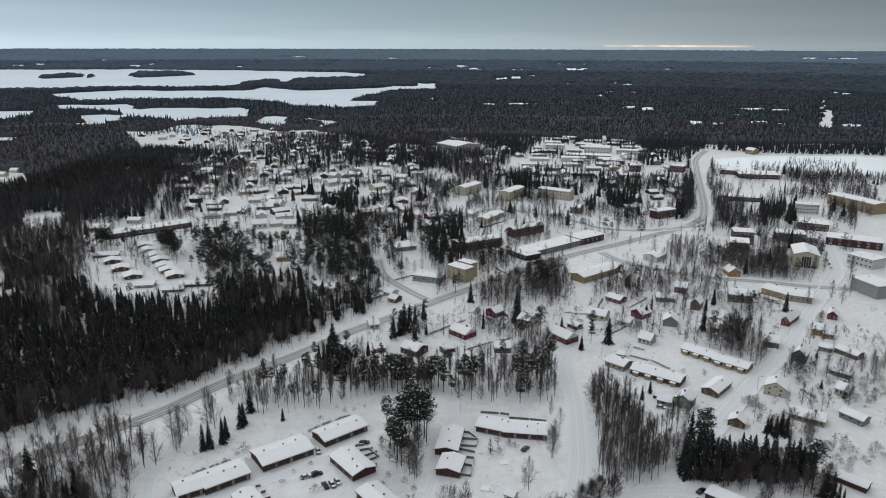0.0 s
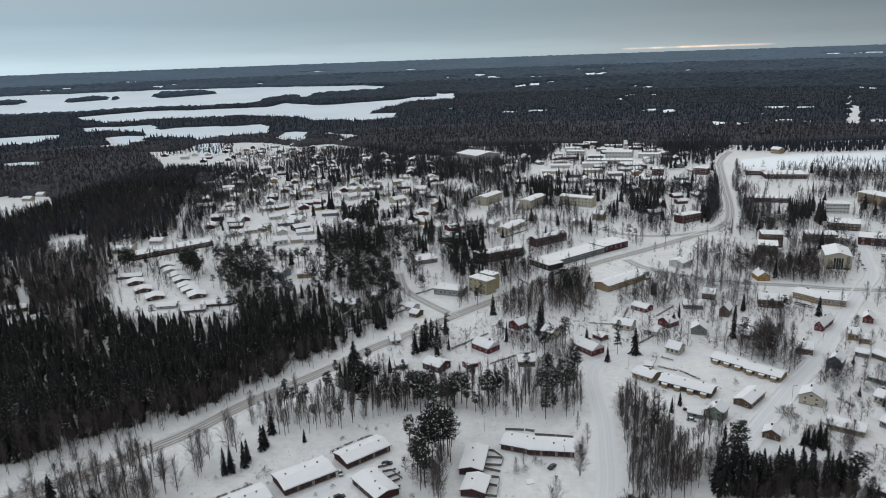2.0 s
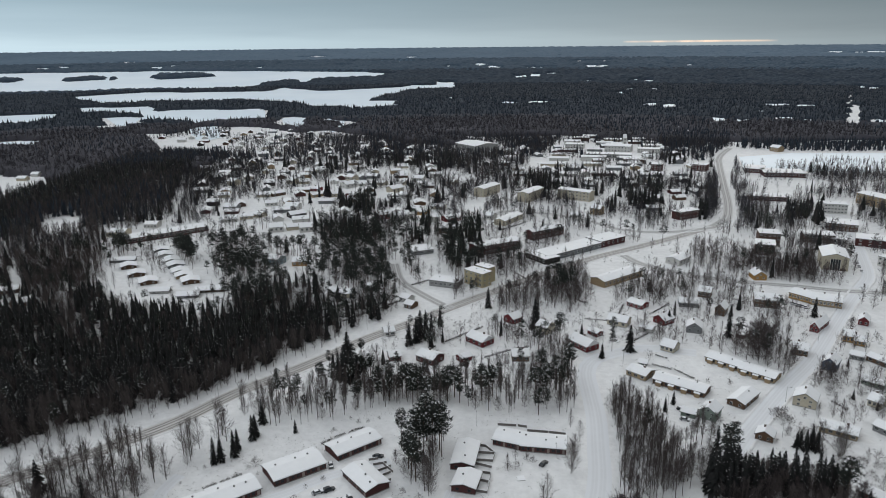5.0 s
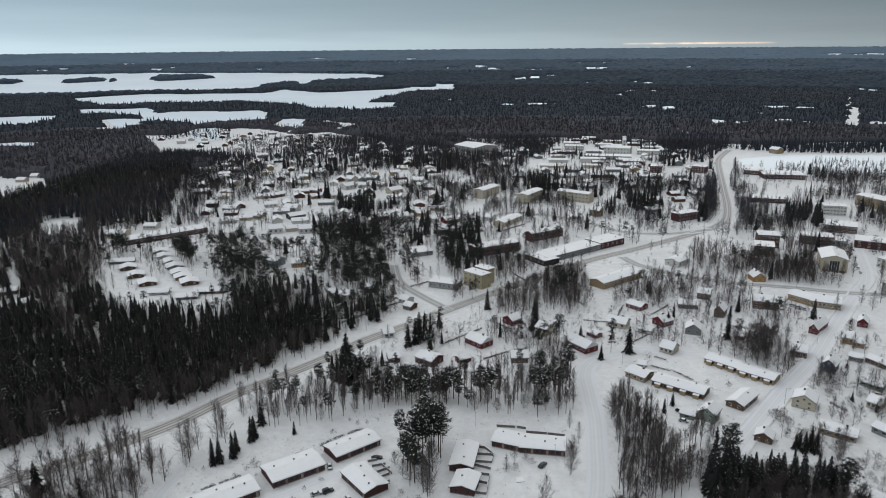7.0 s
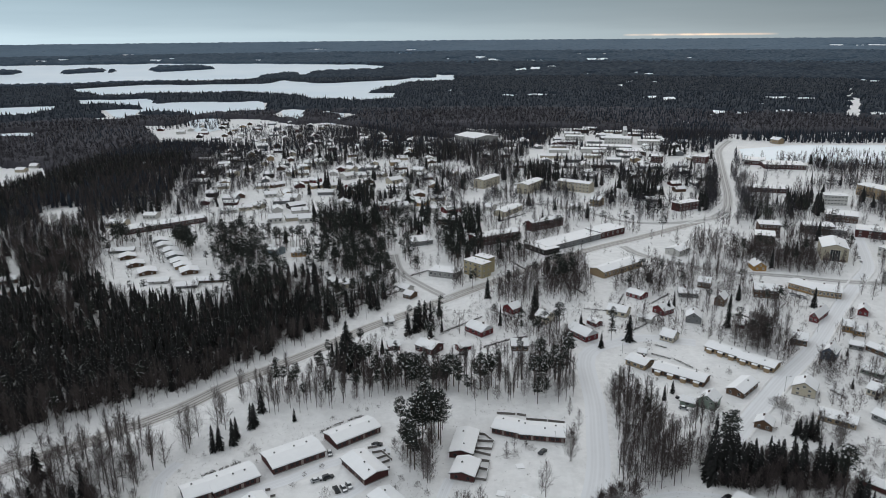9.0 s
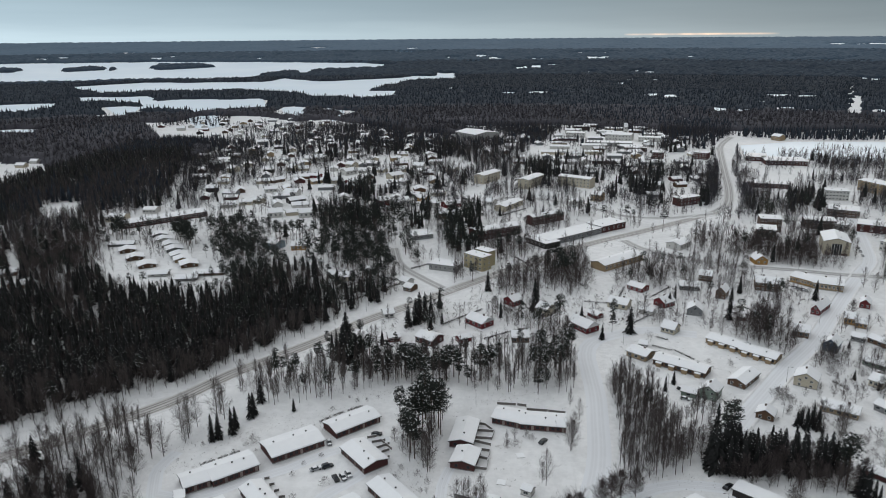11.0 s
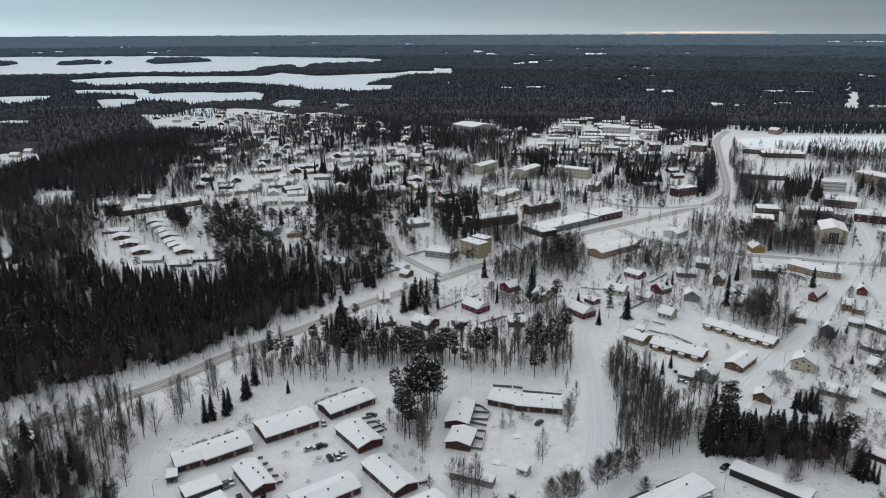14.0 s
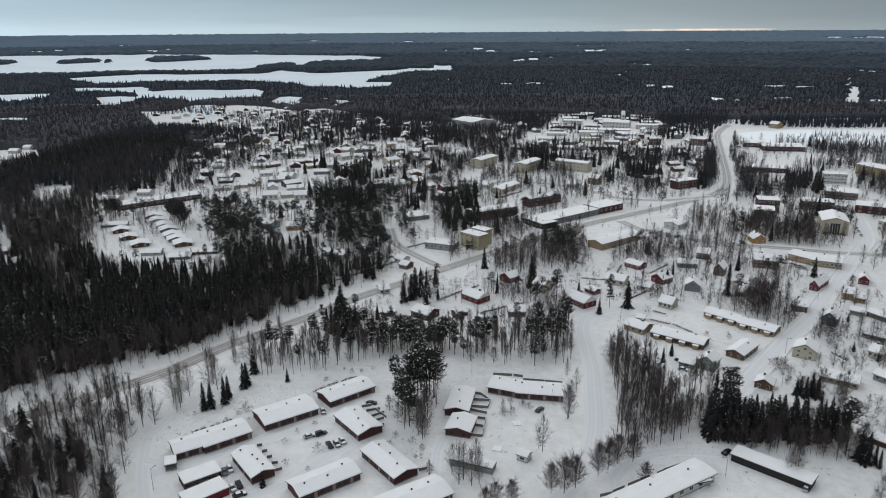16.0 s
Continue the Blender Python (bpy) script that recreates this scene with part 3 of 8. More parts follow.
def spike(seed, h=16.0, wide=0.17, sides=5, skirts=3, snow=0):
    """A conifer far off: ragged skirts in one small mesh."""
    rng = np.random.default_rng(seed)
    t = Leafage()
    for k in range(skirts):
        f = k / skirts
        z0, z1, r = 0.06 + 0.86 * f, min(1.0, 0.06 + 0.86 * f + 1.75 / skirts), (1.0 - f) ** 0.85
        a = np.arange(sides) * 2 * np.pi / sides + rng.uniform(0, 6)
        r = r * wide * h * rng.uniform(0.7, 1.2, sides) * np.where(np.arange(sides) % 2, 1.0, 0.62 if sides > 6 else 1.0)
        ring = np.stack([np.cos(a) * r, np.sin(a) * r, h * z0 + rng.uniform(-0.03, 0.05, sides) * h], 1)
        v = np.concatenate([ring, [[0, 0, h * z1]]])
        i = np.arange(sides)
        t.put(v, np.stack([i, (i + 1) % sides, np.full(sides, sides)], 1), 0)
        for j in rng.choice(sides, min(snow, sides), replace=False):
            p, q, top = ring[j], ring[(j + 1) % sides], v[-1]
            c = (p + q) * 0.5
            out = unit(c * np.array([1, 1, 0])) * 0.10 + np.array([0, 0, 0.08])
            m = c + (top - c) * rng.uniform(0.1, 0.3)
            t.put([m + (p - c) * 0.4 + out, m + (q - c) * 0.4 + out, m + (top - c) * 0.06 + out], [[0, 1, 2]], 1)
    return t.arrays()


def merge(trunk, crown, shift=1):
    return np.concatenate([trunk[0], crown[0]]), np.concatenate([trunk[1], crown[1] + len(trunk[0])]), np.concatenate([trunk[2], crown[2] + shift])


def spread(templates, x, y, z, size, rng):
    """Many trees in one set of arrays: each takes a template, a turn and a size."""
    vs, ts, ms, n = [], [], [], 0
    pick = rng.integers(0, len(templates), len(x))
    for k, (tv, tt, tm) in enumerate(templates):
        sel = np.nonzero(pick == k)[0]
        if not len(sel):
            continue
        a = rng.uniform(0, 2 * np.pi, len(sel))
        s = size[sel]
        w = s * rng.uniform(0.85, 1.2, len(sel))
        c, sn = np.cos(a)[:, None], np.sin(a)[:, None]
        px = (tv[:, 0] * c - tv[:, 1] * sn) * w[:, None] + x[sel][:, None]
        py = (tv[:, 0] * sn + tv[:, 1] * c) * w[:, None] + y[sel][:, None]
        pz = tv[:, 2] * s[:, None] + z[sel][:, None]
        vs.append(np.stack([px, py, pz], 2).reshape(-1, 3))
        ts.append((tt[None] + (np.arange(len(sel)) * len(tv))[:, None, None] + n).reshape(-1, 3))
        ms.append(np.tile(tm, len(sel)))
        n += len(tv) * len(sel)
    return np.concatenate(vs), np.concatenate(ts), np.concatenate(ms)


def stump(h):
    t = Leafage()
    t.cone((0, 0, -0.3), (0, 0, h * 0.3), 0.011 * h, 0.008 * h, 3, 0)
    return t.arrays()


NEAR = {
    "spruce": [spruce(11 + k, 20, 11, snow=0.15, wide=0.15 + 0.03 * k) for k in range(3)],
    "pine": [pine(21 + k, 24 + 2 * k, 54, snow=0.6, low=0.40 + 0.06 * k) for k in range(4)],
    "birch": [birch(31 + k, 16, 640, slim=0.23 + 0.04 * k, second=90, twig_w=0.033, reach=0.12, clear=0.08 + 0.04 * k, fill=0.75) for k in range(3)],
    "forest_birch": [birch(35 + k, 11, 430, h=18.0, slim=0.12 + 0.02 * k, second=50, twig_w=0.038, reach=0.12, clear=0.26 + 0.06 * k, fill=0.65) for k in range(4)],
    "alder": [birch(41 + k, 18, 780, slim=0.32 + 0.05 * k, second=100, twig_w=0.042, reach=0.13, clear=0.06 + 0.04 * k, fill=0.75) for k in range(3)],
    "linden": [birch(321 + k, 26, 1900, h=13.0, slim=0.36 + 0.03 * k, second=200, twig_w=0.034, reach=0.15, clear=0.16 + 0.02 * k, fill=0.72) for k in range(3)],
    "shrub": [birch(121 + k, 14, 380, h=3.0, slim=0.72, clear=0.02, second=40, twig_w=0.018, reach=0.22, fill=0.75) for k in range(3)],
}
MID = {
    "shrub": [merge(*birch(131 + k, 2, 32, h=3.0, slim=0.75, clear=0.03, twig_w=0.05, reach=0.32, fill=0.85)) for k in range(3)],
    "spruce": [merge(stump(18.0), spike(51 + k, h=18.0, wide=0.145 + 0.03 * k, sides=8, skirts=8, snow=1 + k % 2)) for k in range(4)],
    "pine": [merge(*pine(61 + k, 14, 18, snow=0.2, low=0.50 + 0.07 * k, fine=False)) for k in range(3)],
    "birch": [merge(*birch(71 + k, 7, 130, slim=0.24 + 0.03 * k, twig_w=0.062, reach=0.19, fill=0.85, clear=0.10)) for k in range(4)],
    "forest_birch": [merge(*birch(75 + k, 6, 100, h=18.0, slim=0.13, twig_w=0.07, reach=0.19, clear=0.26, fill=0.8)) for k in range(3)],
    "alder": [merge(*birch(81 + k, 7, 165, slim=0.33 + 0.04 * k, twig_w=0.080, clear=0.06, reach=0.20, fill=0.88)) for k in range(4)],
}
BACK = dict(MID, **{
    "spruce": [merge(stump(18.0), spike(151 + k, h=18.0, wide=0.13 + 0.025 * k, sides=6, skirts=6, snow=1)) for k in range(4)],
    "pine": [merge(*pine(161 + k, 12, 9, snow=0.2, low=0.50 + 0.07 * k, fine=False)) for k in range(3)],
    "shrub": [merge(*birch(151 + k, 2, 10, h=3.0, slim=0.65, clear=0.03, twig_w=0.10, reach=0.4, fill=0.8)) for k in range(2)],
    "birch": [merge(*birch(171 + k, 3, 56, slim=0.23, twig_w=0.12, reach=0.23, fill=0.9, clear=0.06)) for k in range(3)],
    "forest_birch": [merge(*birch(175 + k, 4, 46, h=18.0, slim=0.14, twig_w=0.13, reach=0.22, clear=0.25, fill=0.8)) for k in range(3)],
    "alder": [merge(*birch(181 + k, 3, 72, slim=0.34 + 0.04 * k, twig_w=0.165, clear=0.03, reach=0.24, fill=0.93)) for k in range(4)],
})
FAR = {
    "shrub": [merge(*birch(141 + k, 2, 8, h=3.0, slim=0.6, clear=0.03, twig_w=0.18, reach=0.3)) for k in range(2)],
    "spruce": [spike(91 + k, wide=0.15, skirts=4) for k in range(4)],
    "pine": [spike(95 + k, wide=0.22) for k in range(3)],
    "birch": [merge(*birch(101 + k, 2, 26, slim=0.26, twig_w=0.25, reach=0.30, fill=0.95, clear=0.03)) for k in range(3)],
    "forest_birch": [merge(*birch(103 + k, 2, 22, h=18.0, slim=0.12, twig_w=0.3, reach=0.25, clear=0.2)) for k in range(2)],
    "alder": [merge(*birch(105 + k, 2, 30, slim=0.32, twig_w=0.34, reach=0.30, clear=0.02, fill=0.95)) for k in range(4)],
}
TALL = {"shrub": 3.0, "spruce": 18.0, "pine": 20.0, "birch": 17.0, "forest_birch": 18.0, "alder": 17.0, "linden": 13.0}
TREE_MATS = {"shrub": (BARK, TWIG), "spruce": (BARK, SPRUCE, SNOW_TREE), "pine": (PINE_BARK, PINE, SNOW_TREE), "birch": (BARK, TWIG), "forest_birch": (BARK, TWIG), "alder": (BARK, TWIG_DARK), "linden": (BARK, TWIG_DARK)}
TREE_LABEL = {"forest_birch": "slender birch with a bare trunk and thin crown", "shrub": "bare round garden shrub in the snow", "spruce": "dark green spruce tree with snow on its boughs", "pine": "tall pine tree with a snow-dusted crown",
              "birch": "bare grey birch tree standing in deep snow", "alder": "bare brown leaf tree standing in deep snow", "linden": "bare round-crowned linden beside the snowy road"}
NEAR_MESH = {}
for kind in NEAR:
    NEAR_MESH[kind] = []
    for tr, cr in NEAR[kind]:
        a = mesh_tris("trunk", tr[0], tr[1], TREE_MATS[kind][:1], tr[2])
        b = mesh_tris("crown", cr[0], cr[1], TREE_MATS[kind][1:], cr[2])
        NEAR_MESH[kind].append((a, b))
near_count = {k: 0 for k in NEAR}
stock = {}                       # (kind, detail) -> lists of x, y, size
trng = random.Random(5)
NEAR_Y, BACK_Y, MID_Y = 350.0, 600.0, 1000.0    # stretches of the plan for single trees and for joined ones
NEAR_MAX = {"shrub": 150, "spruce": 220, "pine": 200, "birch": 180, "forest_birch": 205, "alder": 205}


def tree(kind, x, y, h):
    """One tree, as a thing of its own."""
    tr, cr = NEAR_MESH[kind][trng.randrange(len(NEAR_MESH[kind]))]
    s = h / TALL[kind]
    root = new(kind if kind == "shrub" else kind.replace("forest_", "") + "_tree")
    w = s * trng.uniform(0.85, 1.2)
    root.matrix_basis = pose(x, y, 0, 0, 0, trng.uniform(0, 360)) @ Matrix.Diagonal((w, w, s, 1))
    tagged(root, TREE_LABEL[kind], "shrub" if kind == "shrub" else "tree", kind.replace("_", " ") + ("s" if kind == "shrub" else " trees"))
    part("trunk", tr, root)
    part("crown", cr, root)
    near_count[kind] += 1
    return root


def plant(kind, x, y, h):
    r = math.hypot(x, y)
    if y < NEAR_Y and near_count[kind] < NEAR_MAX[kind]:
        tree(kind, x, y, h)
        return
    d = "near" if r < 300 else "mid" if r < BACK_Y else "back" if r < MID_Y else "far"
    for lst, v in zip(stock.setdefault((kind, d), ([], [], [])), (x, y, h / TALL[kind])):
        lst.append(v)


def grove(poly, kinds, spacing, lo, hi, seed, clump=None):
    """Trees strewn in a polygon. kinds: (kind, share) pairs. clump: they stand in groups, fewer as it rises from -1 to 1."""
    rng = np.random.default_rng(seed)
    xs, ys = [p[0] for p in poly], [p[1] for p in poly]
    gx, gy = np.meshgrid(np.arange(min(xs), max(xs), spacing), np.arange(min(ys), max(ys), spacing))
    x = gx.ravel() + rng.uniform(-0.5, 0.5, gx.size) * spacing
    y = gy.ravel() + rng.uniform(-0.5, 0.5, gx.size) * spacing
    ok = inside(poly, x, y)
    ok &= is_free(x, y)
    if clump is not None:
        ok &= np.array([noise.noise((a * 0.035, b * 0.028, seed * 3.7)) + 0.6 * noise.noise((a * 0.012, b * 0.010, 6.3)) for a, b in zip(x, y)]) + rng.normal(0, 0.07, len(x)) > clump
    x, y = x[ok], y[ok]
    names = [k for k, _ in kinds] + ["alder"]
    p = np.array([s for _, s in kinds] + [0], float)
    pick = rng.choice(len(names), len(x), p=p / p.sum())
    pick[np.array([n == "spruce" for n in names])[pick] & inside(LEAFY, x, y) & (rng.random(len(x)) < 0.85)] = len(names) - 1
    hh = rng.uniform(lo, hi, len(x))
    for i in np.argsort(y):
        plant(names[pick[i]], float(x[i]), float(y[i]), float(hh[i]) * (0.8 if names[pick[i]] == "alder" else 1.0))


# ---- roads ----
def smooth_line(points, step=6.0):
    """A line through the points, rounded at its bends."""
    pts = [np.array(p, float) for p in points]
    pts = [2 * pts[0] - pts[1]] + pts + [2 * pts[-1] - pts[-2]]
    out = []
    for i in range(1, len(pts) - 2):
        n = max(2, int(np.linalg.norm(pts[i + 1] - pts[i]) / step))
        for k in range(n):
            t = k / n
            a, b, c, d = pts[i - 1:i + 3]
            out.append(0.5 * (2 * b + (c - a) * t + (2 * a - 5 * b + 4 * c - d) * t * t + (3 * b - a - 3 * c + d) * t ** 3))
    out.append(pts[-2])
    return np.array(out)


def ribbon(name, points, width, mat, z, offset=0.0, profile=None):
    """A strip along a line. profile: heights across it, for a bank of snow."""
    line = smooth_line(points)
    d = np.gradient(line, axis=0)
    d /= np.linalg.norm(d, axis=1, keepdims=True) + 1e-9
    nrm = np.stack([-d[:, 1], d[:, 0]], 1)
    prof = profile or (0.0, 0.0)
    m = len(prof)
    vs, fs, uv = [], [], []
    for i, p in enumerate(line):
        for k in range(m):
            q = p + nrm[i] * (offset + width * (k / (m - 1) - 0.5))
            lump = 0.35 * noise.noise((q[0] * 0.3, q[1] * 0.3, 3.0)) if prof[k] > 0 else 0
            vs.append((q[0], q[1], z + prof[k] * (1 + lump)))
            uv.append((k / (m - 1), i * 6.0))
    for i in range(len(line) - 1):
        for k in range(m - 1):
            a = i * m + k
            fs.append((a, a + m, a + m + 1, a + 1))
    me = mesh_from(name, vs, fs, (mat,), smooth=m > 2)
    layer = me.uv_layers.new(name="across")
    idx = np.zeros(len(me.loops), dtype=np.int32)
    me.loops.foreach_get("vertex_index", idx)
    layer.data.foreach_set("uv", np.array(uv, dtype=np.float32)[idx].ravel())
    ob = new(name, me)
    claim_line([tuple(p) for p in line], width / 2 + 1.0 if profile is None else 0.5)
    return ob


def road_material(name, snow, bare, tracks, strength, thin=1.0):
    """Packed snow with darker wheel tracks across its width."""
    m = bpy.data.materials.new(name)
    m.use_nodes = True
    t = m.node_tree
    b = t.nodes["Principled BSDF"]
    b.inputs["Roughness"].default_value = 0.75
    uvn = t.nodes.new("ShaderNodeUVMap")
    uvn.uv_map = "across"
    sp = t.nodes.new("ShaderNodeSeparateXYZ")
    t.links.new(uvn.outputs[0], sp.inputs[0])
    co = t.nodes.new("ShaderNodeTexCoord")
    nz = t.nodes.new("ShaderNodeTexNoise")
    nz.inputs["Scale"].default_value = 0.25
    nz.inputs["Detail"].default_value = 6.0
    t.links.new(co.outputs["Object"], nz.inputs["Vector"])
    total = None
    for c in tracks:
        d = t.nodes.new("ShaderNodeMath"); d.operation = "SUBTRACT"; d.inputs[1].default_value = c
        t.links.new(sp.outputs[0], d.inputs[0])
        a = t.nodes.new("ShaderNodeMath"); a.operation = "ABSOLUTE"
        t.links.new(d.outputs[0], a.inputs[0])
        r = t.nodes.new("ShaderNodeMapRange")
        r.inputs[1].default_value = 0.03 * thin
        r.inputs[2].default_value = 0.085 * thin
        r.inputs[3].default_value = 1.0
        r.inputs[4].default_value = 0.0
        t.links.new(a.outputs[0], r.inputs[0])
        if total is None:
            total = r.outputs[0]
        else:
            s = t.nodes.new("ShaderNodeMath"); s.operation = "MAXIMUM"
            t.links.new(total, s.inputs[0]); t.links.new(r.outputs[0], s.inputs[1])
            total = s.outputs[0]
    mr = t.nodes.new("ShaderNodeMapRange")
    mr.inputs[1].default_value, mr.inputs[2].default_value = 0.3, 0.7
    mr.inputs[3].default_value, mr.inputs[4].default_value = strength * 0.55, strength
    t.links.new(nz.outputs[0], mr.inputs[0])
    f = t.nodes.new("ShaderNodeMath"); f.operation = "MULTIPLY"
    t.links.new(total, f.inputs[0]); t.links.new(mr.outputs[0], f.inputs[1])
    x = t.nodes.new("ShaderNodeMix")
    x.data_type = "RGBA"
    x.inputs["A"].default_value = (*snow, 1)
    x.inputs["B"].default_value = (*bare, 1)
    t.links.new(f.outputs[0], x.inputs["Factor"])
    t.links.new(x.outputs["Result"], b.inputs["Base Color"])
    return m


ROAD_MAIN = road_material("slushy_main_road", (0.53, 0.512, 0.495), (0.075, 0.060, 0.048), (0.17, 0.36, 0.62, 0.81), 1.0, 0.62)
ROAD_SIDE = road_material("snowy_street", (0.70, 0.70, 0.71), (0.48, 0.47, 0.46), (0.2, 0.4, 0.6, 0.8), 0.5)
ROAD_TRACK = road_material("snowed_track", (0.77, 0.78, 0.80), (0.62, 0.62, 0.63), (0.28, 0.42, 0.62, 0.76), 0.45)


# ---- small things ----
CAR_MESH = {}


def car(x, y, rot, paint, van=False, snow=True):
    """A parked car: body, glazed cabin, bumpers' line, wheels, snow on its roof."""
    key = (paint, van)
    if key not in CAR_MESH:
        hgt = 1.85 if van else 1.45
        low = [(-2.2, 0.35), (2.2, 0.35), (2.25, 0.75), (1.3, 0.92), (-1.9, 0.95), (-2.25, 0.8)]
        b = Build()

        def solid(profile, half, top_half, mat):
            zs = [p[1] for p in profile]
            z0, z1 = min(zs), max(zs)
            n = len(profile)
            hw = [half + (top_half - half) * (z - z0) / (z1 - z0) for z in zs]
            vs = [(px, -w, pz) for (px, pz), w in zip(profile, hw)] + [(px, w, pz) for (px, pz), w in zip(profile, hw)]
            return vs, [tuple(range(n)), tuple(range(2 * n - 1, n - 1, -1))] + [((i + 1) % n, i, i + n, (i + 1) % n + n) for i in range(n)]
        b.add(*solid(low, 0.88, 0.85, 0))
        back = -2.1 if van else -1.75
        glass = Build().add(*solid([(back, 0.93), (1.0, 0.92), (0.35, hgt - 0.06), (back + (0.15 if van else 0.55), hgt - 0.06)], 0.82, 0.62, 0))
        roof = Build().box(back + (0.15 if van else 0.55), 0.38, -0.63, 0.63, hgt - 0.06, hgt)
        cap = Build().prism([(-0.62, hgt), (0.62, hgt), (0.55, hgt + 0.13), (-0.55, hgt + 0.13)], back + (0.2 if van else 0.6), 0.3)
        hood = Build().prism([(-0.75, 0.86), (0.75, 0.86), (0.68, 0.98), (-0.68, 0.98)], 1.15, 2.1)
        wheel = Build().tube((0, -0.1, 0), (0, 0.1, 0), 0.32, 0.32, 10)
        CAR_MESH[key] = (b.mesh("body", PAINT[paint]), glass.mesh("cabin_glass", GLASS), roof.mesh("car_roof", PAINT[paint]), cap.mesh("roof_snow", SNOW_ROOF),
                         hood.mesh("bonnet_snow", SNOW_ROOF), wheel.mesh("wheel", TYRE))
    body, glass, roof, cap, hood, wheel = CAR_MESH[key]
    root = new("car")
    root.matrix_basis = pose(x, y, 0.0, 0, 0, rot)
    tagged(root, "parked %s %s%s" % (paint, "van" if van else "car", " with snow on its roof" if snow else " standing on packed snow"), "car", "parked cars")
    part("body", body, root)
    part("cabin_glass", glass, root)
    part("car_roof", roof, root)
    if snow:
        part("roof_snow", cap, root)
        part("bonnet_snow", hood, root)
    for wx in (-1.35, 1.35):
        for wy in (-0.8, 0.8):
            part("wheel", wheel, root, at=pose(wx, wy, 0.32))
    claim_disc(x, y, 3)
    return root


FENCE_MESH = {}


def fence(x0, y0, x1, y1, height=1.1, label="weathered wooden yard fence topped with snow"):
    """A fence of board panels between posts."""
    length = math.hypot(x1 - x0, y1 - y0)
    n = max(1, round(length / 2.2))
    w = length / n
    key = (round(w, 1), height)
    if key not in FENCE_MESH:
        p = Build()
        p.box(0.03, w - 0.03, -0.03, 0.03, 0.05, height)
        FENCE_MESH[key] = (p.mesh("panel", FENCE), Build().box(-0.05, 0.05, -0.05, 0.05, -0.2, height + 0.08).mesh("post", FENCE),
                           Build().prism([(-0.09, height), (0.09, height), (0.05, height + 0.14), (-0.05, height + 0.14)], 0.06, w - 0.06).mesh("snow_cap", SNOW_ROOF))
    panel, post, cap = FENCE_MESH[key]
    root = new("fence")
    root.matrix_basis = pose(x0, y0, 0, 0, 0, math.degrees(math.atan2(y1 - y0, x1 - x0)))
    tagged(root, label, "fence", "yard fences")
    for k in range(n + 1):
        part("post", post, root, at=pose(k * w, 0, 0))
        if k < n:
            part("panel", panel, root, at=pose(k * w, 0, 0))
            part("snow_cap", cap, root, at=pose(k * w, 0, 0))
    return root


HEDGE_SEED = [0]


def hedge(x0, y0, x1, y1, height=1.2):
    """A clipped bare hedge: a mass of short twigs with a broken crust of snow."""
    HEDGE_SEED[0] += 1
    rng = np.random.default_rng(300 + HEDGE_SEED[0])
    length = math.hypot(x1 - x0, y1 - y0)
    n = int(length * 34)
    le = Leafage()
    b = np.stack([rng.uniform(0, length, n), rng.normal(0, 0.3, n), rng.uniform(0, 0.5, n) * height], 1)
    way = unit(rng.normal(0, 0.45, (n, 3)) + np.array([0, 0, 1.0])) * rng.uniform(0.35, 0.7, (n, 1)) * height
    le.blades(b, way, rng.uniform(0.04, 0.09, n), 0, rng)
    k = int(length * 2.2)
    b = np.stack([rng.uniform(0, length, k), rng.normal(0, 0.25, k), np.full(k, height * 0.86)], 1)
    way = np.stack([rng.normal(0, 0.5, k), rng.normal(0, 0.25, k), rng.normal(0, 0.05, k)], 1)
    le.blades(b, way, rng.uniform(0.1, 0.25, k), 1, rng)
    v, t, m = le.arrays()
    ob = new("hedge", mesh_tris("hedge", v, t, (HEDGE, SNOW_TREE), m))
    ob.matrix_basis = pose(x0, y0, 0, 0, 0, math.degrees(math.atan2(y1 - y0, x1 - x0)))
    return tagged(ob, "low bare hedge with patches of snow", "hedge", "yard hedges")


LAMP_MESH = []


def street_lamp(x, y, rot, height=8.0):
    if not LAMP_MESH:
        pole = Build().tube((0, 0, 0), (0, 0, 1), 0.011, 0.007, 7)
        arm = Build().tube((0, 0, 0), (1.3, 0, 0.25), 0.045, 0.035, 6)
        head = Build().prism([(-0.16, -0.06), (0.16, -0.06), (0.12, 0.08), (-0.12, 0.08)], 1.2, 1.95)
        LAMP_MESH.extend((pole.mesh("pole", POST), arm.mesh("arm", POST), head.mesh("lamp_head", POST)))
    root = new("street_lamp")
    root.matrix_basis = pose(x, y, 0, 0, 0, rot)
    tagged(root, "slender grey steel street lamp, unlit", "street lamp", "street lamps")
    part("pole", LAMP_MESH[0], root, at=Matrix.Diagonal((height, height, height, 1)))
    part("arm", LAMP_MESH[1], root, at=pose(0, 0, height - 0.15))
    part("lamp_head", LAMP_MESH[2], root, at=pose(0, 0, height + 0.1))
    return root


ROAD_TOWN = road_material("gritted_street", (0.58, 0.575, 0.57), (0.24, 0.23, 0.22), (0.2, 0.36, 0.64, 0.8), 0.9)


def carpet_rack(x, y, rot):
    """A tubular frame for beating carpets."""
    b = Build()
    for k in (-1.5, 1.5):
        b.tube((k, 0, -0.2), (k, 0, 1.6), 0.035, 0.035, 6)
    b.tube((-1.5, 0, 1.6), (1.5, 0, 1.6), 0.035, 0.035, 6).tube((-1.5, 0, 1.1), (1.5, 0, 1.1), 0.03, 0.03, 6)
    ob = new("carpet_rack", b.mesh("carpet_rack", FRAME))
    ob.matrix_basis = pose(x, y, 0, 0, 0, rot)
    return tagged(ob, "white tubular carpet rack standing in snow", "carpet rack", "carpet racks")


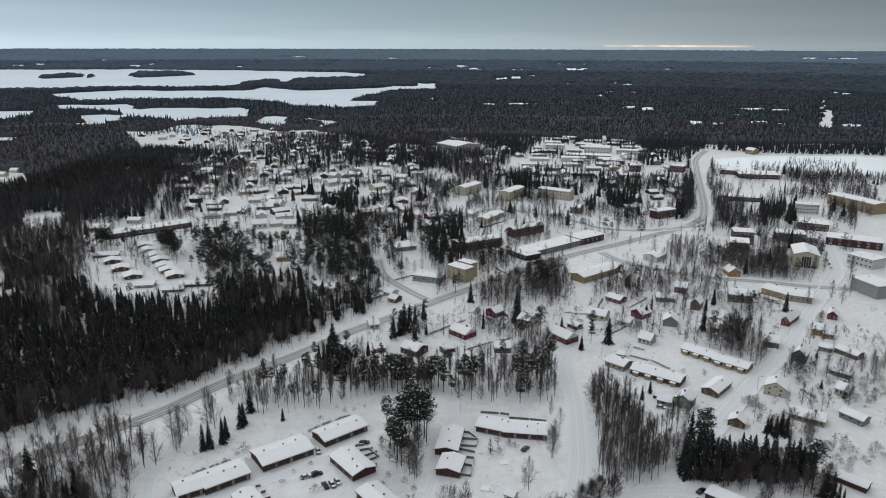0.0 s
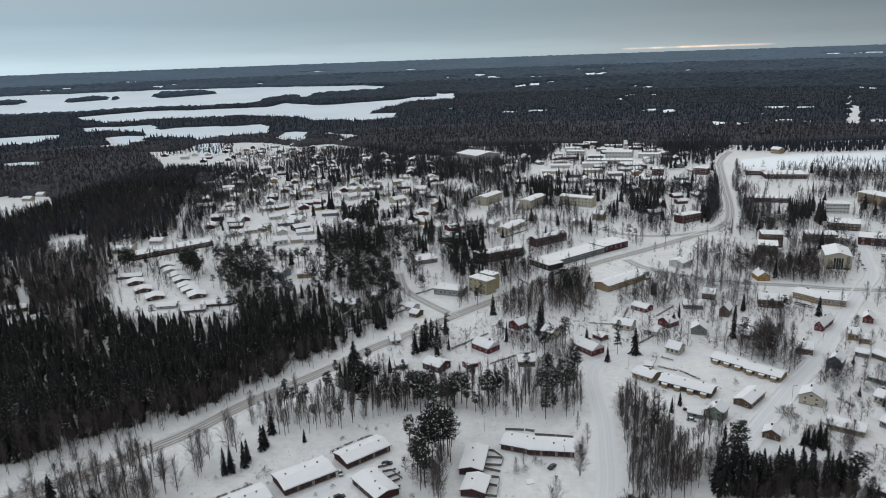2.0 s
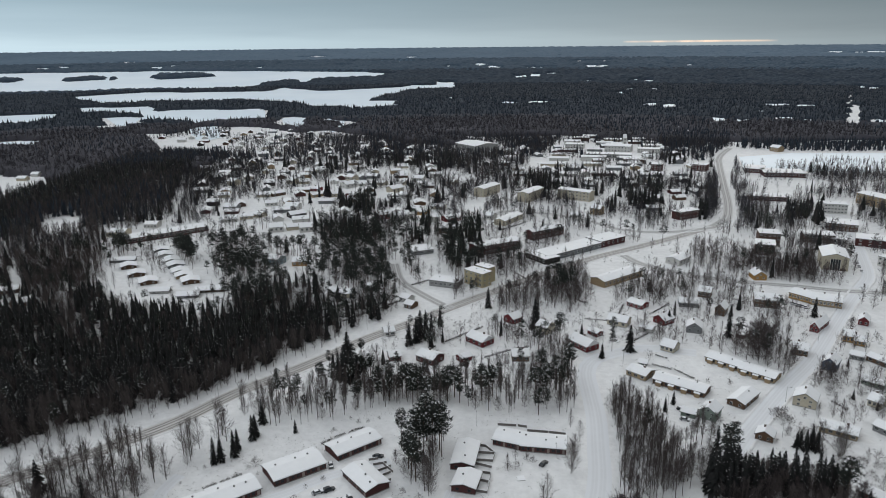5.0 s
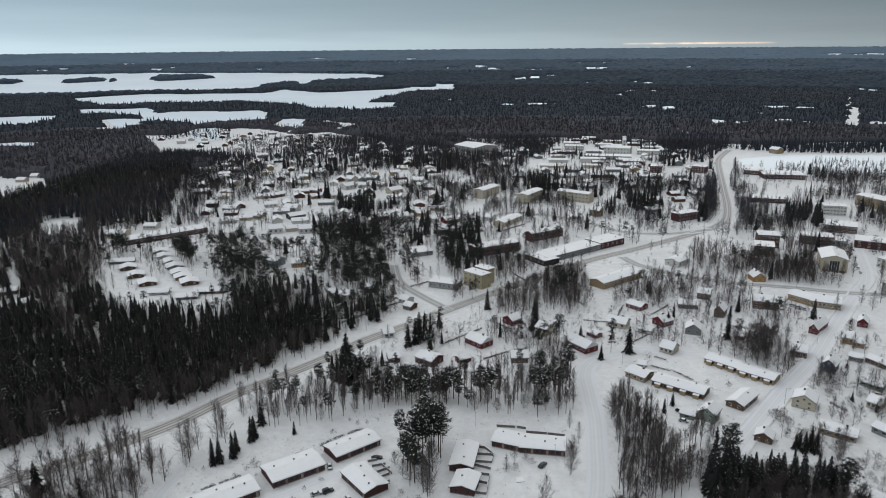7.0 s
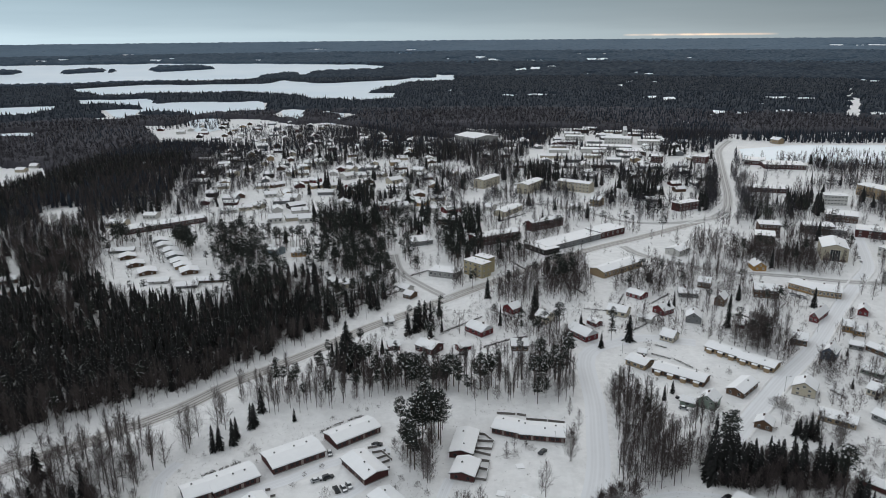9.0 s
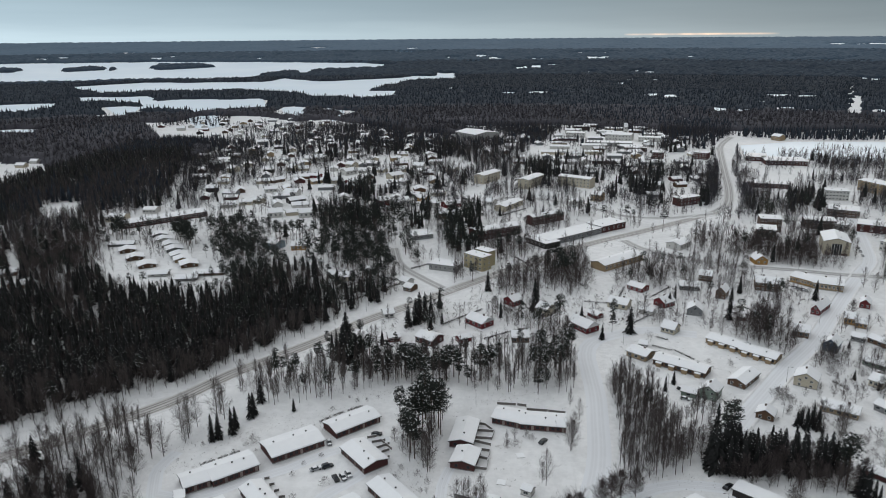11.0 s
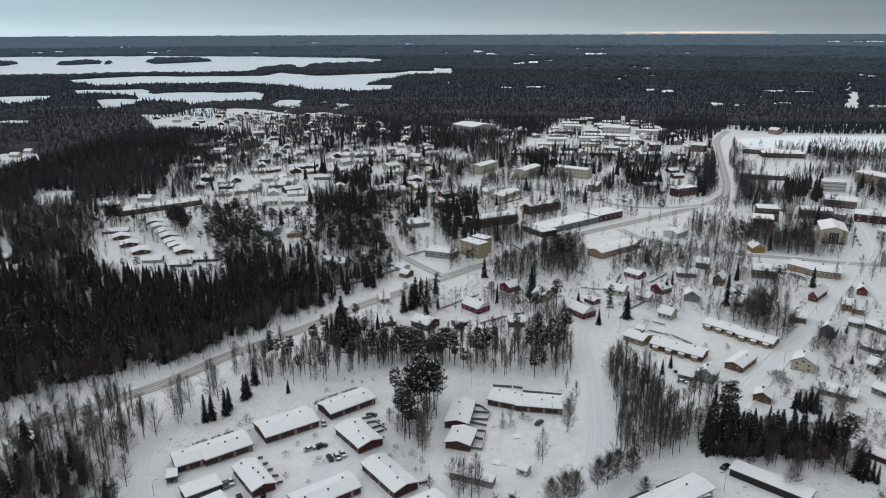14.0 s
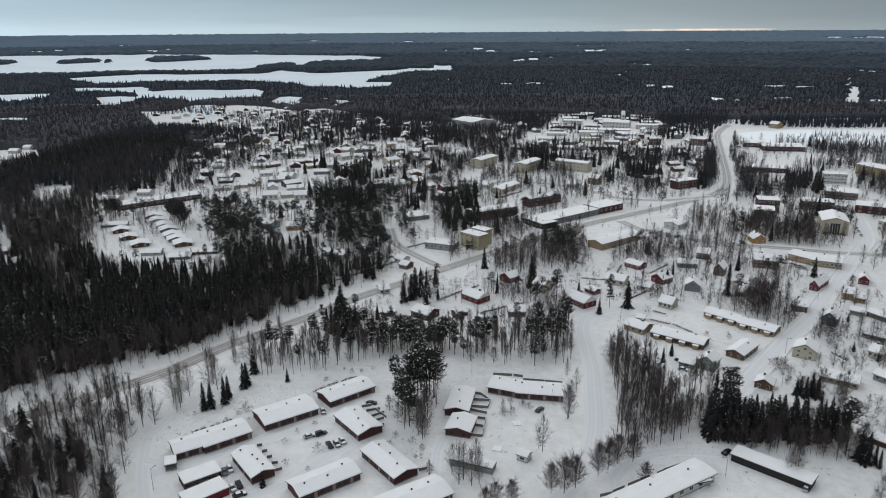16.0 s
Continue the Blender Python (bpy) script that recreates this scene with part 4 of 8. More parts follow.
def sandbox(x, y, rot):
    """A snowed-in sandpit with a wooden rim."""
    root = new("sandpit")
    root.matrix_basis = pose(x, y, 0, 0, 0, rot)
    tagged(root, "snowed-in wooden sandpit on the yard", "sandpit")
    m = Build().box(-1.5, 1.5, -0.05, 0.05, 0, 0.22).mesh("board", FENCE)
    for a in range(4):
        part("board", m, root, at=pose(0, 0, 0, 0, 0, 90 * a) @ pose(0, -1.45, 0))
    part("snow_fill", Build().box(-1.52, 1.52, -1.52, 1.52, 0.12, 0.26).mesh("snow_fill", SNOW_ROOF), root)
    return root


# ---- layout ----

# roads and streets
line = [(-198, 205), (-182, 220), (-167, 235), (-150, 247), (-136, 260), (-119, 277), (-102, 301), (-85, 319), (-66, 340), (-46, 365), (-22, 388), (1, 412), (27, 438), (60, 470), (107, 512), (154, 545), (204, 582), (236, 608)]
tagged(ribbon("main_road", line, 9.0, ROAD_MAIN, 0.06), "slushy two-lane road with dark wheel tracks", "road", kind="structure")
tagged(ribbon("snow_bank", line, 1.6, SNOW, 0.0, -5.2, (0.0, 0.5, 0.45, 0.0)), "ploughed snow bank beside the road", "snow bank", kind="structure")
tagged(ribbon("snow_bank", line, 1.6, SNOW, 0.0, 5.2, (0.0, 0.5, 0.45, 0.0)), "ploughed snow bank beside the road", "snow bank", kind="structure")
line = [(236, 608), (258, 638), (281, 695), (311, 785), (355, 917), (377, 978), (402, 1028), (428, 1072)]
tagged(ribbon("north_road", line, 9.0, ROAD_TOWN, 0.07), "snowy road running between bare trees", "road", kind="structure")
tagged(ribbon("snow_bank", line, 1.6, SNOW, 0.0, -5.2, (0.0, 0.5, 0.45, 0.0)), "ploughed snow bank beside the road", "snow bank", kind="structure")
tagged(ribbon("snow_bank", line, 1.6, SNOW, 0.0, 5.2, (0.0, 0.5, 0.45, 0.0)), "ploughed snow bank beside the road", "snow bank", kind="structure")
line = [(111, 246), (121, 259), (137, 278), (160, 305), (186, 333), (221, 378), (245, 409), (273, 444), (291, 467), (312, 511), (332, 558), (352, 605)]
tagged(ribbon("right_street", line, 8.0, ROAD_TRACK, 0.06), "snow-packed street between the houses", "road", kind="structure")
tagged(ribbon("snow_bank", line, 1.6, SNOW, 0.0, -4.7, (0.0, 0.5, 0.45, 0.0)), "ploughed snow bank beside the road", "snow bank", kind="structure")
tagged(ribbon("snow_bank", line, 1.6, SNOW, 0.0, 4.7, (0.0, 0.5, 0.45, 0.0)), "ploughed snow bank beside the road", "snow bank", kind="structure")
line = [(134, 521), (139, 505), (145, 495), (163, 477), (193, 459), (232, 447), (255, 438), (282, 432), (304, 426)]
tagged(ribbon("cross_street", line, 8.0, ROAD_TOWN, 0.08), "snow-packed cross street", "road", kind="structure")
tagged(ribbon("snow_bank", line, 1.6, SNOW, 0.0, -4.7, (0.0, 0.5, 0.45, 0.0)), "ploughed snow bank beside the road", "snow bank", kind="structure")
tagged(ribbon("snow_bank", line, 1.6, SNOW, 0.0, 4.7, (0.0, 0.5, 0.45, 0.0)), "ploughed snow bank beside the road", "snow bank", kind="structure")
line = [(21, 172), (32, 184), (42, 196), (50, 212), (56, 232), (60, 254), (64, 278), (66, 301), (68, 321), (74, 335), (88, 344), (106, 350), (130, 343)]
tagged(ribbon("front_road", line, 9.0, ROAD_TRACK, 0.05), "wide snow-covered road with faint wheel tracks", "road", kind="structure")
line = [(234, 602), (189, 588), (153, 596), (130, 627), (93, 661), (57, 670), (33, 638)]
tagged(ribbon("town_street", line, 7.0, ROAD_TOWN, 0.09), "snow-packed street by the flats", "road", kind="structure")
tagged(ribbon("snow_bank", line, 1.6, SNOW, 0.0, -4.2, (0.0, 0.5, 0.45, 0.0)), "ploughed snow bank beside the road", "snow bank", kind="structure")
tagged(ribbon("snow_bank", line, 1.6, SNOW, 0.0, 4.2, (0.0, 0.5, 0.45, 0.0)), "ploughed snow bank beside the road", "snow bank", kind="structure")
line = [(1, 410), (-17, 436), (-33, 465), (-40, 504)]
tagged(ribbon("junction_road", line, 7.0, ROAD_TOWN, 0.08), "snow-packed side road", "road", kind="structure")
line = [(-92, 185), (-99, 199), (-105, 216), (-107, 226), (-104, 236)]
tagged(ribbon("yard_lane", line, 5.0, ROAD_TRACK, 0.04), "snowed-in lane beside the row houses", "road", kind="structure")
line = [(-102, 210), (-88, 208), (-73, 217), (-59, 225), (-46, 235), (-24, 245)]
tagged(ribbon("yard_lane", line, 5.0, ROAD_TRACK, 0.05), "packed snow lane between the row houses", "road", kind="structure")
line = [(-62, 190), (-52, 196), (-44, 208), (-30, 224), (-28, 239)]
tagged(ribbon("yard_lane", line, 5.0, ROAD_TRACK, 0.04), "packed snow lane between the row houses", "road", kind="structure")
line = [(-8, 184), (-4, 198), (-3, 214), (0, 225)]
tagged(ribbon("yard_lane", line, 4.0, ROAD_TRACK, 0.04), "packed snow footpath", "road", kind="structure")
line = [(53, 182), (55, 198), (65, 209), (80, 214), (95, 212)]
tagged(ribbon("bottom_lane", line, 6.0, ROAD_TRACK, 0.04), "snowed-in lane", "road", kind="structure")

# row houses in the foreground
house(-90.5, 215.8, 31.5, 9.0, 9.1, 2.7, 1.15, "red_brick", "long red brick row house under a snowy gable roof", "row house", "brick row houses", "row_house", vents=1, windows=6, door=3, trim=DARK_TRIM)
house(-79.7, 223.0, 36.0, 16.8, 11.0, 2.7, 1.15, "red_brick", "long red brick row house under a snowy gable roof", "row house", "brick row houses", "row_house", vents=3, windows=9, door=3, trim=DARK_TRIM)
house(-60.6, 238.8, 34.4, 20.9, 12.6, 2.7, 1.15, "red_brick", "long red brick row house under a snowy gable roof", "row house", "brick row houses", "row_house", vents=3, windows=10, door=3, trim=DARK_TRIM)
house(-39.7, 254.8, 38.4, 20.4, 10.4, 2.7, 1.15, "red_brick", "long red brick row house under a snowy gable roof", "row house", "brick row houses", "row_house", vents=3, windows=9, door=3, trim=DARK_TRIM)
house(-64.4, 205.1, -52.9, 16.9, 7.8, 2.7, 1.15, "red_brick", "long red brick row house under a snowy gable roof", "row house", "brick row houses", "row_house", vents=4, windows=9, door=3, trim=DARK_TRIM)
house(-32.1, 230.7, -52.7, 17.1, 10.0, 2.7, 1.15, "red_brick", "long red brick row house under a snowy gable roof", "row house", "brick row houses", "row_house", vents=3, windows=9, door=3, trim=DARK_TRIM)
house(-19.0, 206.1, -52.7, 20.2, 9.1, 2.7, 1.15, "red_brick", "long red brick row house under a snowy gable roof", "row house", "brick row houses", "row_house", vents=3, windows=10, door=3, trim=DARK_TRIM)
house(-39.2, 196.2, 35.6, 21.1, 9.6, 2.7, 1.15, "red_brick", "long red brick row house under a snowy gable roof", "row house", "brick row houses", "row_house", vents=3, windows=10, door=3, trim=DARK_TRIM)
house(-10.2, 186.3, 32.4, 22.0, 11.0, 2.7, 1.15, "red_brick", "long red brick row house under a snowy gable roof", "row house", "brick row houses", "row_house", vents=3, windows=9, door=3, trim=DARK_TRIM)
house(-80.2, 199.2, 35.8, 11.8, 7.0, 2.5, 0, "red_brick", "open-fronted red brick car shelter under snow", "car shelter", name="car_shelter", open_front=True, over=0.3)
house(-75.7, 189.6, 40.4, 13.2, 7.0, 2.5, 0, "red_wood", "low red shed with a flat snowy roof", "shed", name="shed", flat=True, over=0.3)
house(24.5, 258.2, -22.3, 11.6, 10.0, 2.7, 1.15, "red_brick", "low red brick row house beside a snowy yard", "row house", "brick row houses", "row_house", vents=2, windows=6, door=3, trim=DARK_TRIM)
house(37.8, 254.3, -9.3, 18.1, 10.0, 2.7, 1.15, "red_brick", "low red brick row house beside a snowy yard", "row house", "brick row houses", "row_house", vents=3, windows=9, door=3, trim=DARK_TRIM)
house(5.8, 246.0, 79.0, 17.0, 9.0, 2.7, 1.15, "red_brick", "low red brick row house beside a snowy yard", "row house", "brick row houses", "row_house", vents=2, windows=6, door=3, trim=DARK_TRIM, side_windows=2)
house(5.7, 228.5, 74.5, 10.5, 9.0, 2.7, 1.15, "red_brick", "low red brick row house beside a snowy yard", "row house", "brick row houses", "row_house", vents=1, windows=4, door=3, trim=DARK_TRIM, side_windows=2)
house(9.0, 205.4, -22.3, 15.1, 4.0, 2.2, 0, "concrete", "low grey shelter with a snowy flat roof", "shelter", name="shelter", flat=True, over=0.2)
house(26.7, 209.6, -32.2, 3.8, 3.5, 2.2, 0.8, "white", "small playground hut under snow", "hut", name="hut", over=0.3, windows=1)
house(-92.5, 206.5, 20.7, 3.5, 5.0, 2.2, 0.8, "concrete", "small open refuse shelter under snow", "shelter", name="shelter", open_front=True, over=0.3)
house(54.3, 182.2, 30.8, 70.0, 8.7, 3.2, 0.5, "white", "long white low building with a snowy roof", "building", name="building", vents=5, windows=16, over=0.7)
house(80.5, 194.5, 16.4, 7.1, 4.0, 2.4, 0, "white", "snowy porch roof beside the white building", "porch", name="porch", open_front=True, over=0.3)
# Closed dark walls stand in for the deep shade inside the open front.
house(107.6, 201.7, -42.9, 24.9, 6.0, 2.6, 0, "dark", "long car shelter under snow, its shaded open front closed in dark", "car shelter", name="car_shelter", flat=True, over=0.5)

# houses of the near neighbourhood
house(113.8, 277.5, 51.8, 8.0, 7.0, 4.2, 2.2, "green", "grey-green two-storey house with a steep snowy roof", "house", name="house", chimney=True, windows=3, side_windows=2, storeys=2)
house(105.1, 278.8, -31.8, 6.2, 5.0, 2.3, 1.2, "green", "small green shed under snow", "house", name="house", chimney=False, windows=1, side_windows=0, storeys=1)
house(130.1, 259.7, 57.4, 6.0, 6.8, 2.7, 1.9, "brown", "small brown cottage with a snowy porch", "house", name="house", chimney=True, windows=3, side_windows=2, storeys=1)
house(160.8, 288.6, 56.6, 9.0, 9.5, 4.2, 2.6, "cream", "pale cream two-storey house with a gable", "house", name="house", chimney=True, windows=3, side_windows=2, storeys=2)
house(162.8, 263.6, -36.0, 14.0, 8.0, 2.6, 1.3, "tan", "long tan bungalow under a snowy roof", "house", name="house", chimney=True, windows=5, side_windows=2, storeys=1)
house(190.9, 324.5, 48.7, 9.0, 6.3, 4.2, 2.6, "blue", "dark blue house with a snowy roof", "house", name="house", chimney=True, windows=3, side_windows=2, storeys=2)
house(201.9, 306.0, -48.2, 9.4, 6.0, 2.4, 1.2, "green", "low green-grey shed under snow", "house", name="house", chimney=False, windows=3, side_windows=2, storeys=1)
house(109.9, 304.9, -37.9, 24.6, 9.0, 2.7, 1.2, "brown", "long tan row house under a snowy roof", "house", name="house", chimney=False, windows=9, side_windows=2, storeys=1, vents=3, porches=4, trim=DARK_TRIM)
house(140.4, 330.2, -45.9, 17.2, 9.0, 2.7, 1.2, "tan", "long tan row house with porches", "house", name="house", chimney=False, windows=6, side_windows=2, storeys=1, vents=2, porches=3, trim=DARK_TRIM)
house(152.0, 316.8, -44.0, 17.4, 9.0, 2.7, 1.2, "tan", "long tan row house with porches", "house", name="house", chimney=False, windows=6, side_windows=2, storeys=1, vents=2, porches=3, trim=DARK_TRIM)
house(133.6, 291.2, 45.1, 15.9, 7.8, 2.7, 1.4, "brown", "low tan row house under snow", "house", name="house", chimney=False, windows=4, side_windows=2, storeys=1, vents=1)
house(94.0, 317.9, -45.2, 10.4, 9.0, 2.8, 1.4, "tan", "low yellow house with a broad snowy roof", "house", name="house", chimney=True, windows=3, side_windows=2, storeys=1)
house(98.3, 328.9, -23.8, 3.9, 5.0, 2.3, 1.0, "grey", "small grey shed under snow", "house", name="house", chimney=False, windows=1, side_windows=2, storeys=1)
house(37.9, 389.2, 41.2, 8.0, 7.7, 3.4, 2.2, "red_wood", "red wooden house with a snowy roof", "house", name="house", chimney=True, windows=3, side_windows=2, storeys=1)
house(16.8, 359.1, -47.5, 12.6, 9.0, 3.4, 2.2, "red_wood", "dark red wooden house with a frosted roof", "house", name="house", chimney=True, windows=3, side_windows=2, storeys=1, roof=GREY_ROOF, snow=0.12)
house(7.6, 337.1, 30.7, 6.8, 5.0, 2.4, 1.2, "red_wood", "small red shed under snow", "house", name="house", chimney=False, windows=1, side_windows=2, storeys=1)
house(54.7, 373.4, -40.9, 7.1, 9.0, 4.4, 2.2, "cream", "pale cream house with a snowy roof", "house", name="house", chimney=True, windows=3, side_windows=2, storeys=2)
house(72.3, 352.4, -56.1, 14.0, 9.0, 3.6, 2.6, "red_wood", "red wooden house with white window frames", "house", name="house", chimney=True, windows=5, side_windows=2, storeys=1, roof=GREY_ROOF, snow=0.1)
house(82.0, 368.7, -54.9, 6.8, 5.0, 2.3, 0.9, "red_wood", "small red shed under snow", "house", name="house", chimney=False, windows=1, side_windows=2, storeys=1)
house(36.7, 338.7, 0.2, 8.6, 9.0, 3.0, 1.8, "brown", "brown house mostly hidden by trees", "house", name="house", chimney=True, windows=3, side_windows=2, storeys=1)
house(117.2, 412.5, -47.8, 10.4, 8.0, 2.8, 1.5, "red_wood", "dark red bungalow under a snowy roof", "house", name="house", chimney=True, windows=3, side_windows=2, storeys=1)
house(125.5, 385.9, 33.9, 9.0, 8.1, 3.2, 2.4, "red_wood", "bright red house with a steep gable", "house", name="house", chimney=True, windows=3, side_windows=2, storeys=1)
house(112.5, 374.0, -37.1, 7.6, 6.0, 2.4, 1.0, "white", "pale garage under snow", "house", name="house", chimney=False, windows=1, side_windows=2, storeys=1)
house(99.1, 384.4, -31.7, 11.3, 9.0, 3.2, 2.2, "cream", "pale house with a broad snowy roof", "house", name="house", chimney=True, windows=3, side_windows=2, storeys=1)
house(117.6, 347.9, -42.1, 7.2, 7.7, 3.0, 2.6, "cream", "pale cream cottage with a dark gable", "house", name="house", chimney=True, windows=3, side_windows=2, storeys=1)
house(170.2, 502.3, 43.0, 15.3, 11.1, 4.0, 1.6, "white", "white house with a hipped snowy roof", "house", name="house", chimney=True, windows=3, side_windows=2, storeys=1)
house(213.4, 464.6, 89.0, 10.0, 8.3, 3.4, 2.8, "ochre", "orange wooden house with a snowy gable", "house", name="house", chimney=True, windows=3, side_windows=2, storeys=1)
house(165.3, 430.5, -28.3, 7.5, 9.0, 4.0, 2.2, "brown", "brown house half hidden by trees", "house", name="house", chimney=True, windows=3, side_windows=2, storeys=1)
house(149.1, 414.6, -12.4, 11.2, 10.0, 3.0, 1.5, "grey", "grey house with a frosted roof", "house", name="house", chimney=True, windows=3, side_windows=2, storeys=1, roof=GREY_ROOF, snow=0.1)
house(164.0, 399.1, 55.1, 9.0, 5.5, 4.6, 2.6, "brown", "brown wooden house with a steep roof", "house", name="house", chimney=True, windows=3, side_windows=2, storeys=2)
house(139.1, 373.6, 69.6, 9.0, 8.3, 3.4, 2.8, "grey", "grey house with a dark snowy gable", "house", name="house", chimney=True, windows=3, side_windows=2, storeys=1)
house(162.2, 364.3, -36.5, 4.4, 6.0, 2.4, 1.6, "red_wood", "small dark red outbuilding", "house", name="house", chimney=False, windows=1, side_windows=2, storeys=1)
house(197.0, 413.3, -18.7, 14.2, 12.0, 5.2, 2.2, "brown", "large brown house under a snowy roof", "house", name="house", chimney=True, windows=5, side_windows=2, storeys=2)
house(225.4, 422.8, -52.8, 14.3, 12.0, 4.0, 1.6, "ochre", "long yellow school building under snow", "house", name="house", chimney=True, windows=8, side_windows=2, storeys=1)
house(235.1, 414.8, -27.1, 16.8, 14.0, 4.0, 1.6, "tan", "long tan school wing under snow", "house", name="house", chimney=True, windows=8, side_windows=2, storeys=1)
house(210.9, 375.6, 45.1, 17.5, 4.6, 3.4, 2.6, "red_wood", "bright red wooden house beside the street", "house", name="house", chimney=True, windows=3, side_windows=2, storeys=1)
house(184.3, 342.5, -28.3, 7.1, 9.0, 3.6, 2.4, "brown", "dark brown house with a frosted roof", "house", name="house", chimney=True, windows=3, side_windows=2, storeys=1, roof=GREY_ROOF, snow=0.1)
house(239.9, 382.2, 57.9, 9.0, 5.3, 3.2, 2.2, "red_wood", "red house with a snowy roof", "house", name="house", chimney=True, windows=3, side_windows=2, storeys=1)
house(218.1, 358.6, -28.6, 5.1, 8.0, 3.8, 2.2, "ochre", "yellow wooden house beside the street", "house", name="house", chimney=True, windows=3, side_windows=2, storeys=1)
house(221.1, 352.8, -29.4, 5.2, 6.0, 3.0, 1.8, "ochre", "small yellow wooden outbuilding", "house", name="house", chimney=False, windows=3, side_windows=2, storeys=1)
house(210.3, 335.6, -38.9, 6.1, 6.0, 2.5, 1.2, "grey", "small grey shed under snow", "house", name="house", chimney=False, windows=3, side_windows=2, storeys=1)
house(218.8, 328.8, -63.2, 12.2, 6.0, 2.7, 1.2, "brown", "brown row of sheds under snow", "house", name="house", chimney=False, windows=3, side_windows=2, storeys=1)
house(192.3, 286.7, -50.8, 5.8, 8.0, 3.2, 2.0, "cream", "pale house behind bare bushes", "house", name="house", chimney=True, windows=3, side_windows=2, storeys=1)
house(182.8, 262.4, -59.8, 10.2, 6.0, 2.8, 1.4, "grey", "small grey shed under snow", "house", name="house", chimney=False, windows=3, side_windows=2, storeys=1)
house(153.4, 217.0, -47.9, 14.2, 5.0, 2.4, 0.9, "red_brick", "long low dark red shed under snow", "house", name="house", chimney=False, windows=0, side_windows=0, storeys=1)
house(-10.0, 336.5, -38.0, 11.0, 9.5, 3.4, 1.9, "red_brick", "brown brick house with a broad snowy gable roof", "house", name="house", chimney=True, windows=3, side_windows=2)
house(-28.9, 339.4, 14.3, 5.9, 7.0, 2.6, 1.5, "red_wood", "small red house under snow", "house", name="house", chimney=False, windows=3, side_windows=2, storeys=1)

# larger buildings of the town
house(20.0, 457.0, -45.0, 16.6, 9.0, 9.6, 0, "pale_ochre", "yellow-grey flats with a snowy flat roof", "building", name="building", storeys=3, windows=4, side_windows=2, flat=True, vents=2, over=0.4)
house(25.5, 465.0, -45.0, 12.0, 7.0, 10.4, 0, "pale_ochre", "yellow-grey flats stair wing", "building", name="building", storeys=3, windows=2, flat=True, vents=2, over=0.4)
house(-1.5, 456.0, -22.0, 20.0, 12.0, 4, 0, "concrete", "low grey annex with a snowy flat roof", "building", name="building", storeys=1, windows=6, flat=True, vents=2, over=0.4)
house(36.9, 537.0, 29.3, 40.2, 12.0, 7, 1.4, "red_brick", "two-storey red brick flats under a snowy roof", "building", name="building", storeys=2, windows=12, side_windows=0, flat=False, vents=2, over=0.4, back_windows=0)
house(82.2, 578.3, 33.2, 34.6, 8.1, 7, 1.4, "red_brick", "two-storey red brick flats under a snowy roof", "building", name="building", storeys=2, windows=10, side_windows=0, flat=False, vents=2, over=0.4)
house(93.4, 530.6, 37.3, 58.9, 17.0, 4.2, 0, "grey", "long low grey shopping building under a snowy roof", "building", name="building", storeys=1, windows=12, side_windows=0, flat=True, vents=2, over=0.4)
house(128.3, 556.6, 35.2, 27.6, 17.0, 5.0, 0, "red_brick", "red brick end of the shopping building", "building", name="building", storeys=1, windows=5, side_windows=0, flat=True, vents=2, over=0.4)
house(71.3, 511.8, -57.1, 22.8, 14.0, 4, 0, "dark", "dark low wing with a snowy flat roof", "building", name="building", storeys=1, windows=5, side_windows=0, flat=True, vents=2, over=0.4)
house(87.0, 726.0, 57.0, 36.0, 12.0, 9.5, 1.2, "cream", "pale three-storey flats with a snowy roof", "building", name="building", storeys=3, windows=6, side_windows=2, flat=False, vents=2, over=0.4)
house(134.0, 725.0, -36.0, 36.0, 12.0, 9.5, 1.2, "cream", "pale three-storey flats with brown balconies", "building", name="building", storeys=3, windows=9, side_windows=0, flat=False, vents=2, over=0.4)
house(43.2, 753.0, 55.0, 34.0, 12.0, 9, 1.2, "cream", "pale three-storey flats with a snowy roof", "building", name="building", storeys=3, windows=7, side_windows=2, flat=False, vents=2, over=0.4)
house(116.0, 463.4, 37.3, 39.9, 12.2, 4.2, 1.6, "tan", "long low cream hall under snow", "building", name="building", storeys=1, windows=10, side_windows=0, flat=False, vents=2, over=0.4)
house(55.9, 630.6, 55.6, 33.4, 11.1, 4.5, 1.4, "cream", "low pale building under snow", "building", name="building", storeys=1, windows=5, side_windows=0, flat=False, vents=2, over=0.4)
hall = house(279.4, 492.4, 68.4, 26.0, 17.0, 9.5, 2.6, "cream", "beige parish hall with a glazed gable", "building", name="building", vents=2, over=0.5)
side = -1 if abs(math.degrees(hall.matrix_basis.to_euler().z)) > 0 and (hall.matrix_basis @ Vector((-13, 0, 0))).y < hall.location.y else 1
hg = part("glazed_entrance", Build().box(-0.15, 0.15, -3.2, 3.2, 0.3, 8.2).mesh("glazed_entrance", GLASS), hall, "tall dark glazed entrance", pose(side * 13.05, 0, 0))
bar = Build().box(-0.08, 0.08, -0.09, 0.09, 0.3, 8.2).mesh("mullion", FRAME)
for k in range(5):
    part("mullion", bar, hg, at=pose(side * 0.16, -3.2 + 1.6 * k, 0))
part("base_course", Build().box(-13.06, 13.06, -7.0 - 0.06, 7.0 + 0.06, -0.3, 1.4).mesh("base_course", WALL["brown_brick"]), hall)
house(244.6, 526.4, -22.0, 14.1, 16.0, 8, 0, "brown_brick", "dark brown brick flats under snow", "building", name="building", storeys=3, windows=5, side_windows=0, flat=True, vents=2, over=0.4)
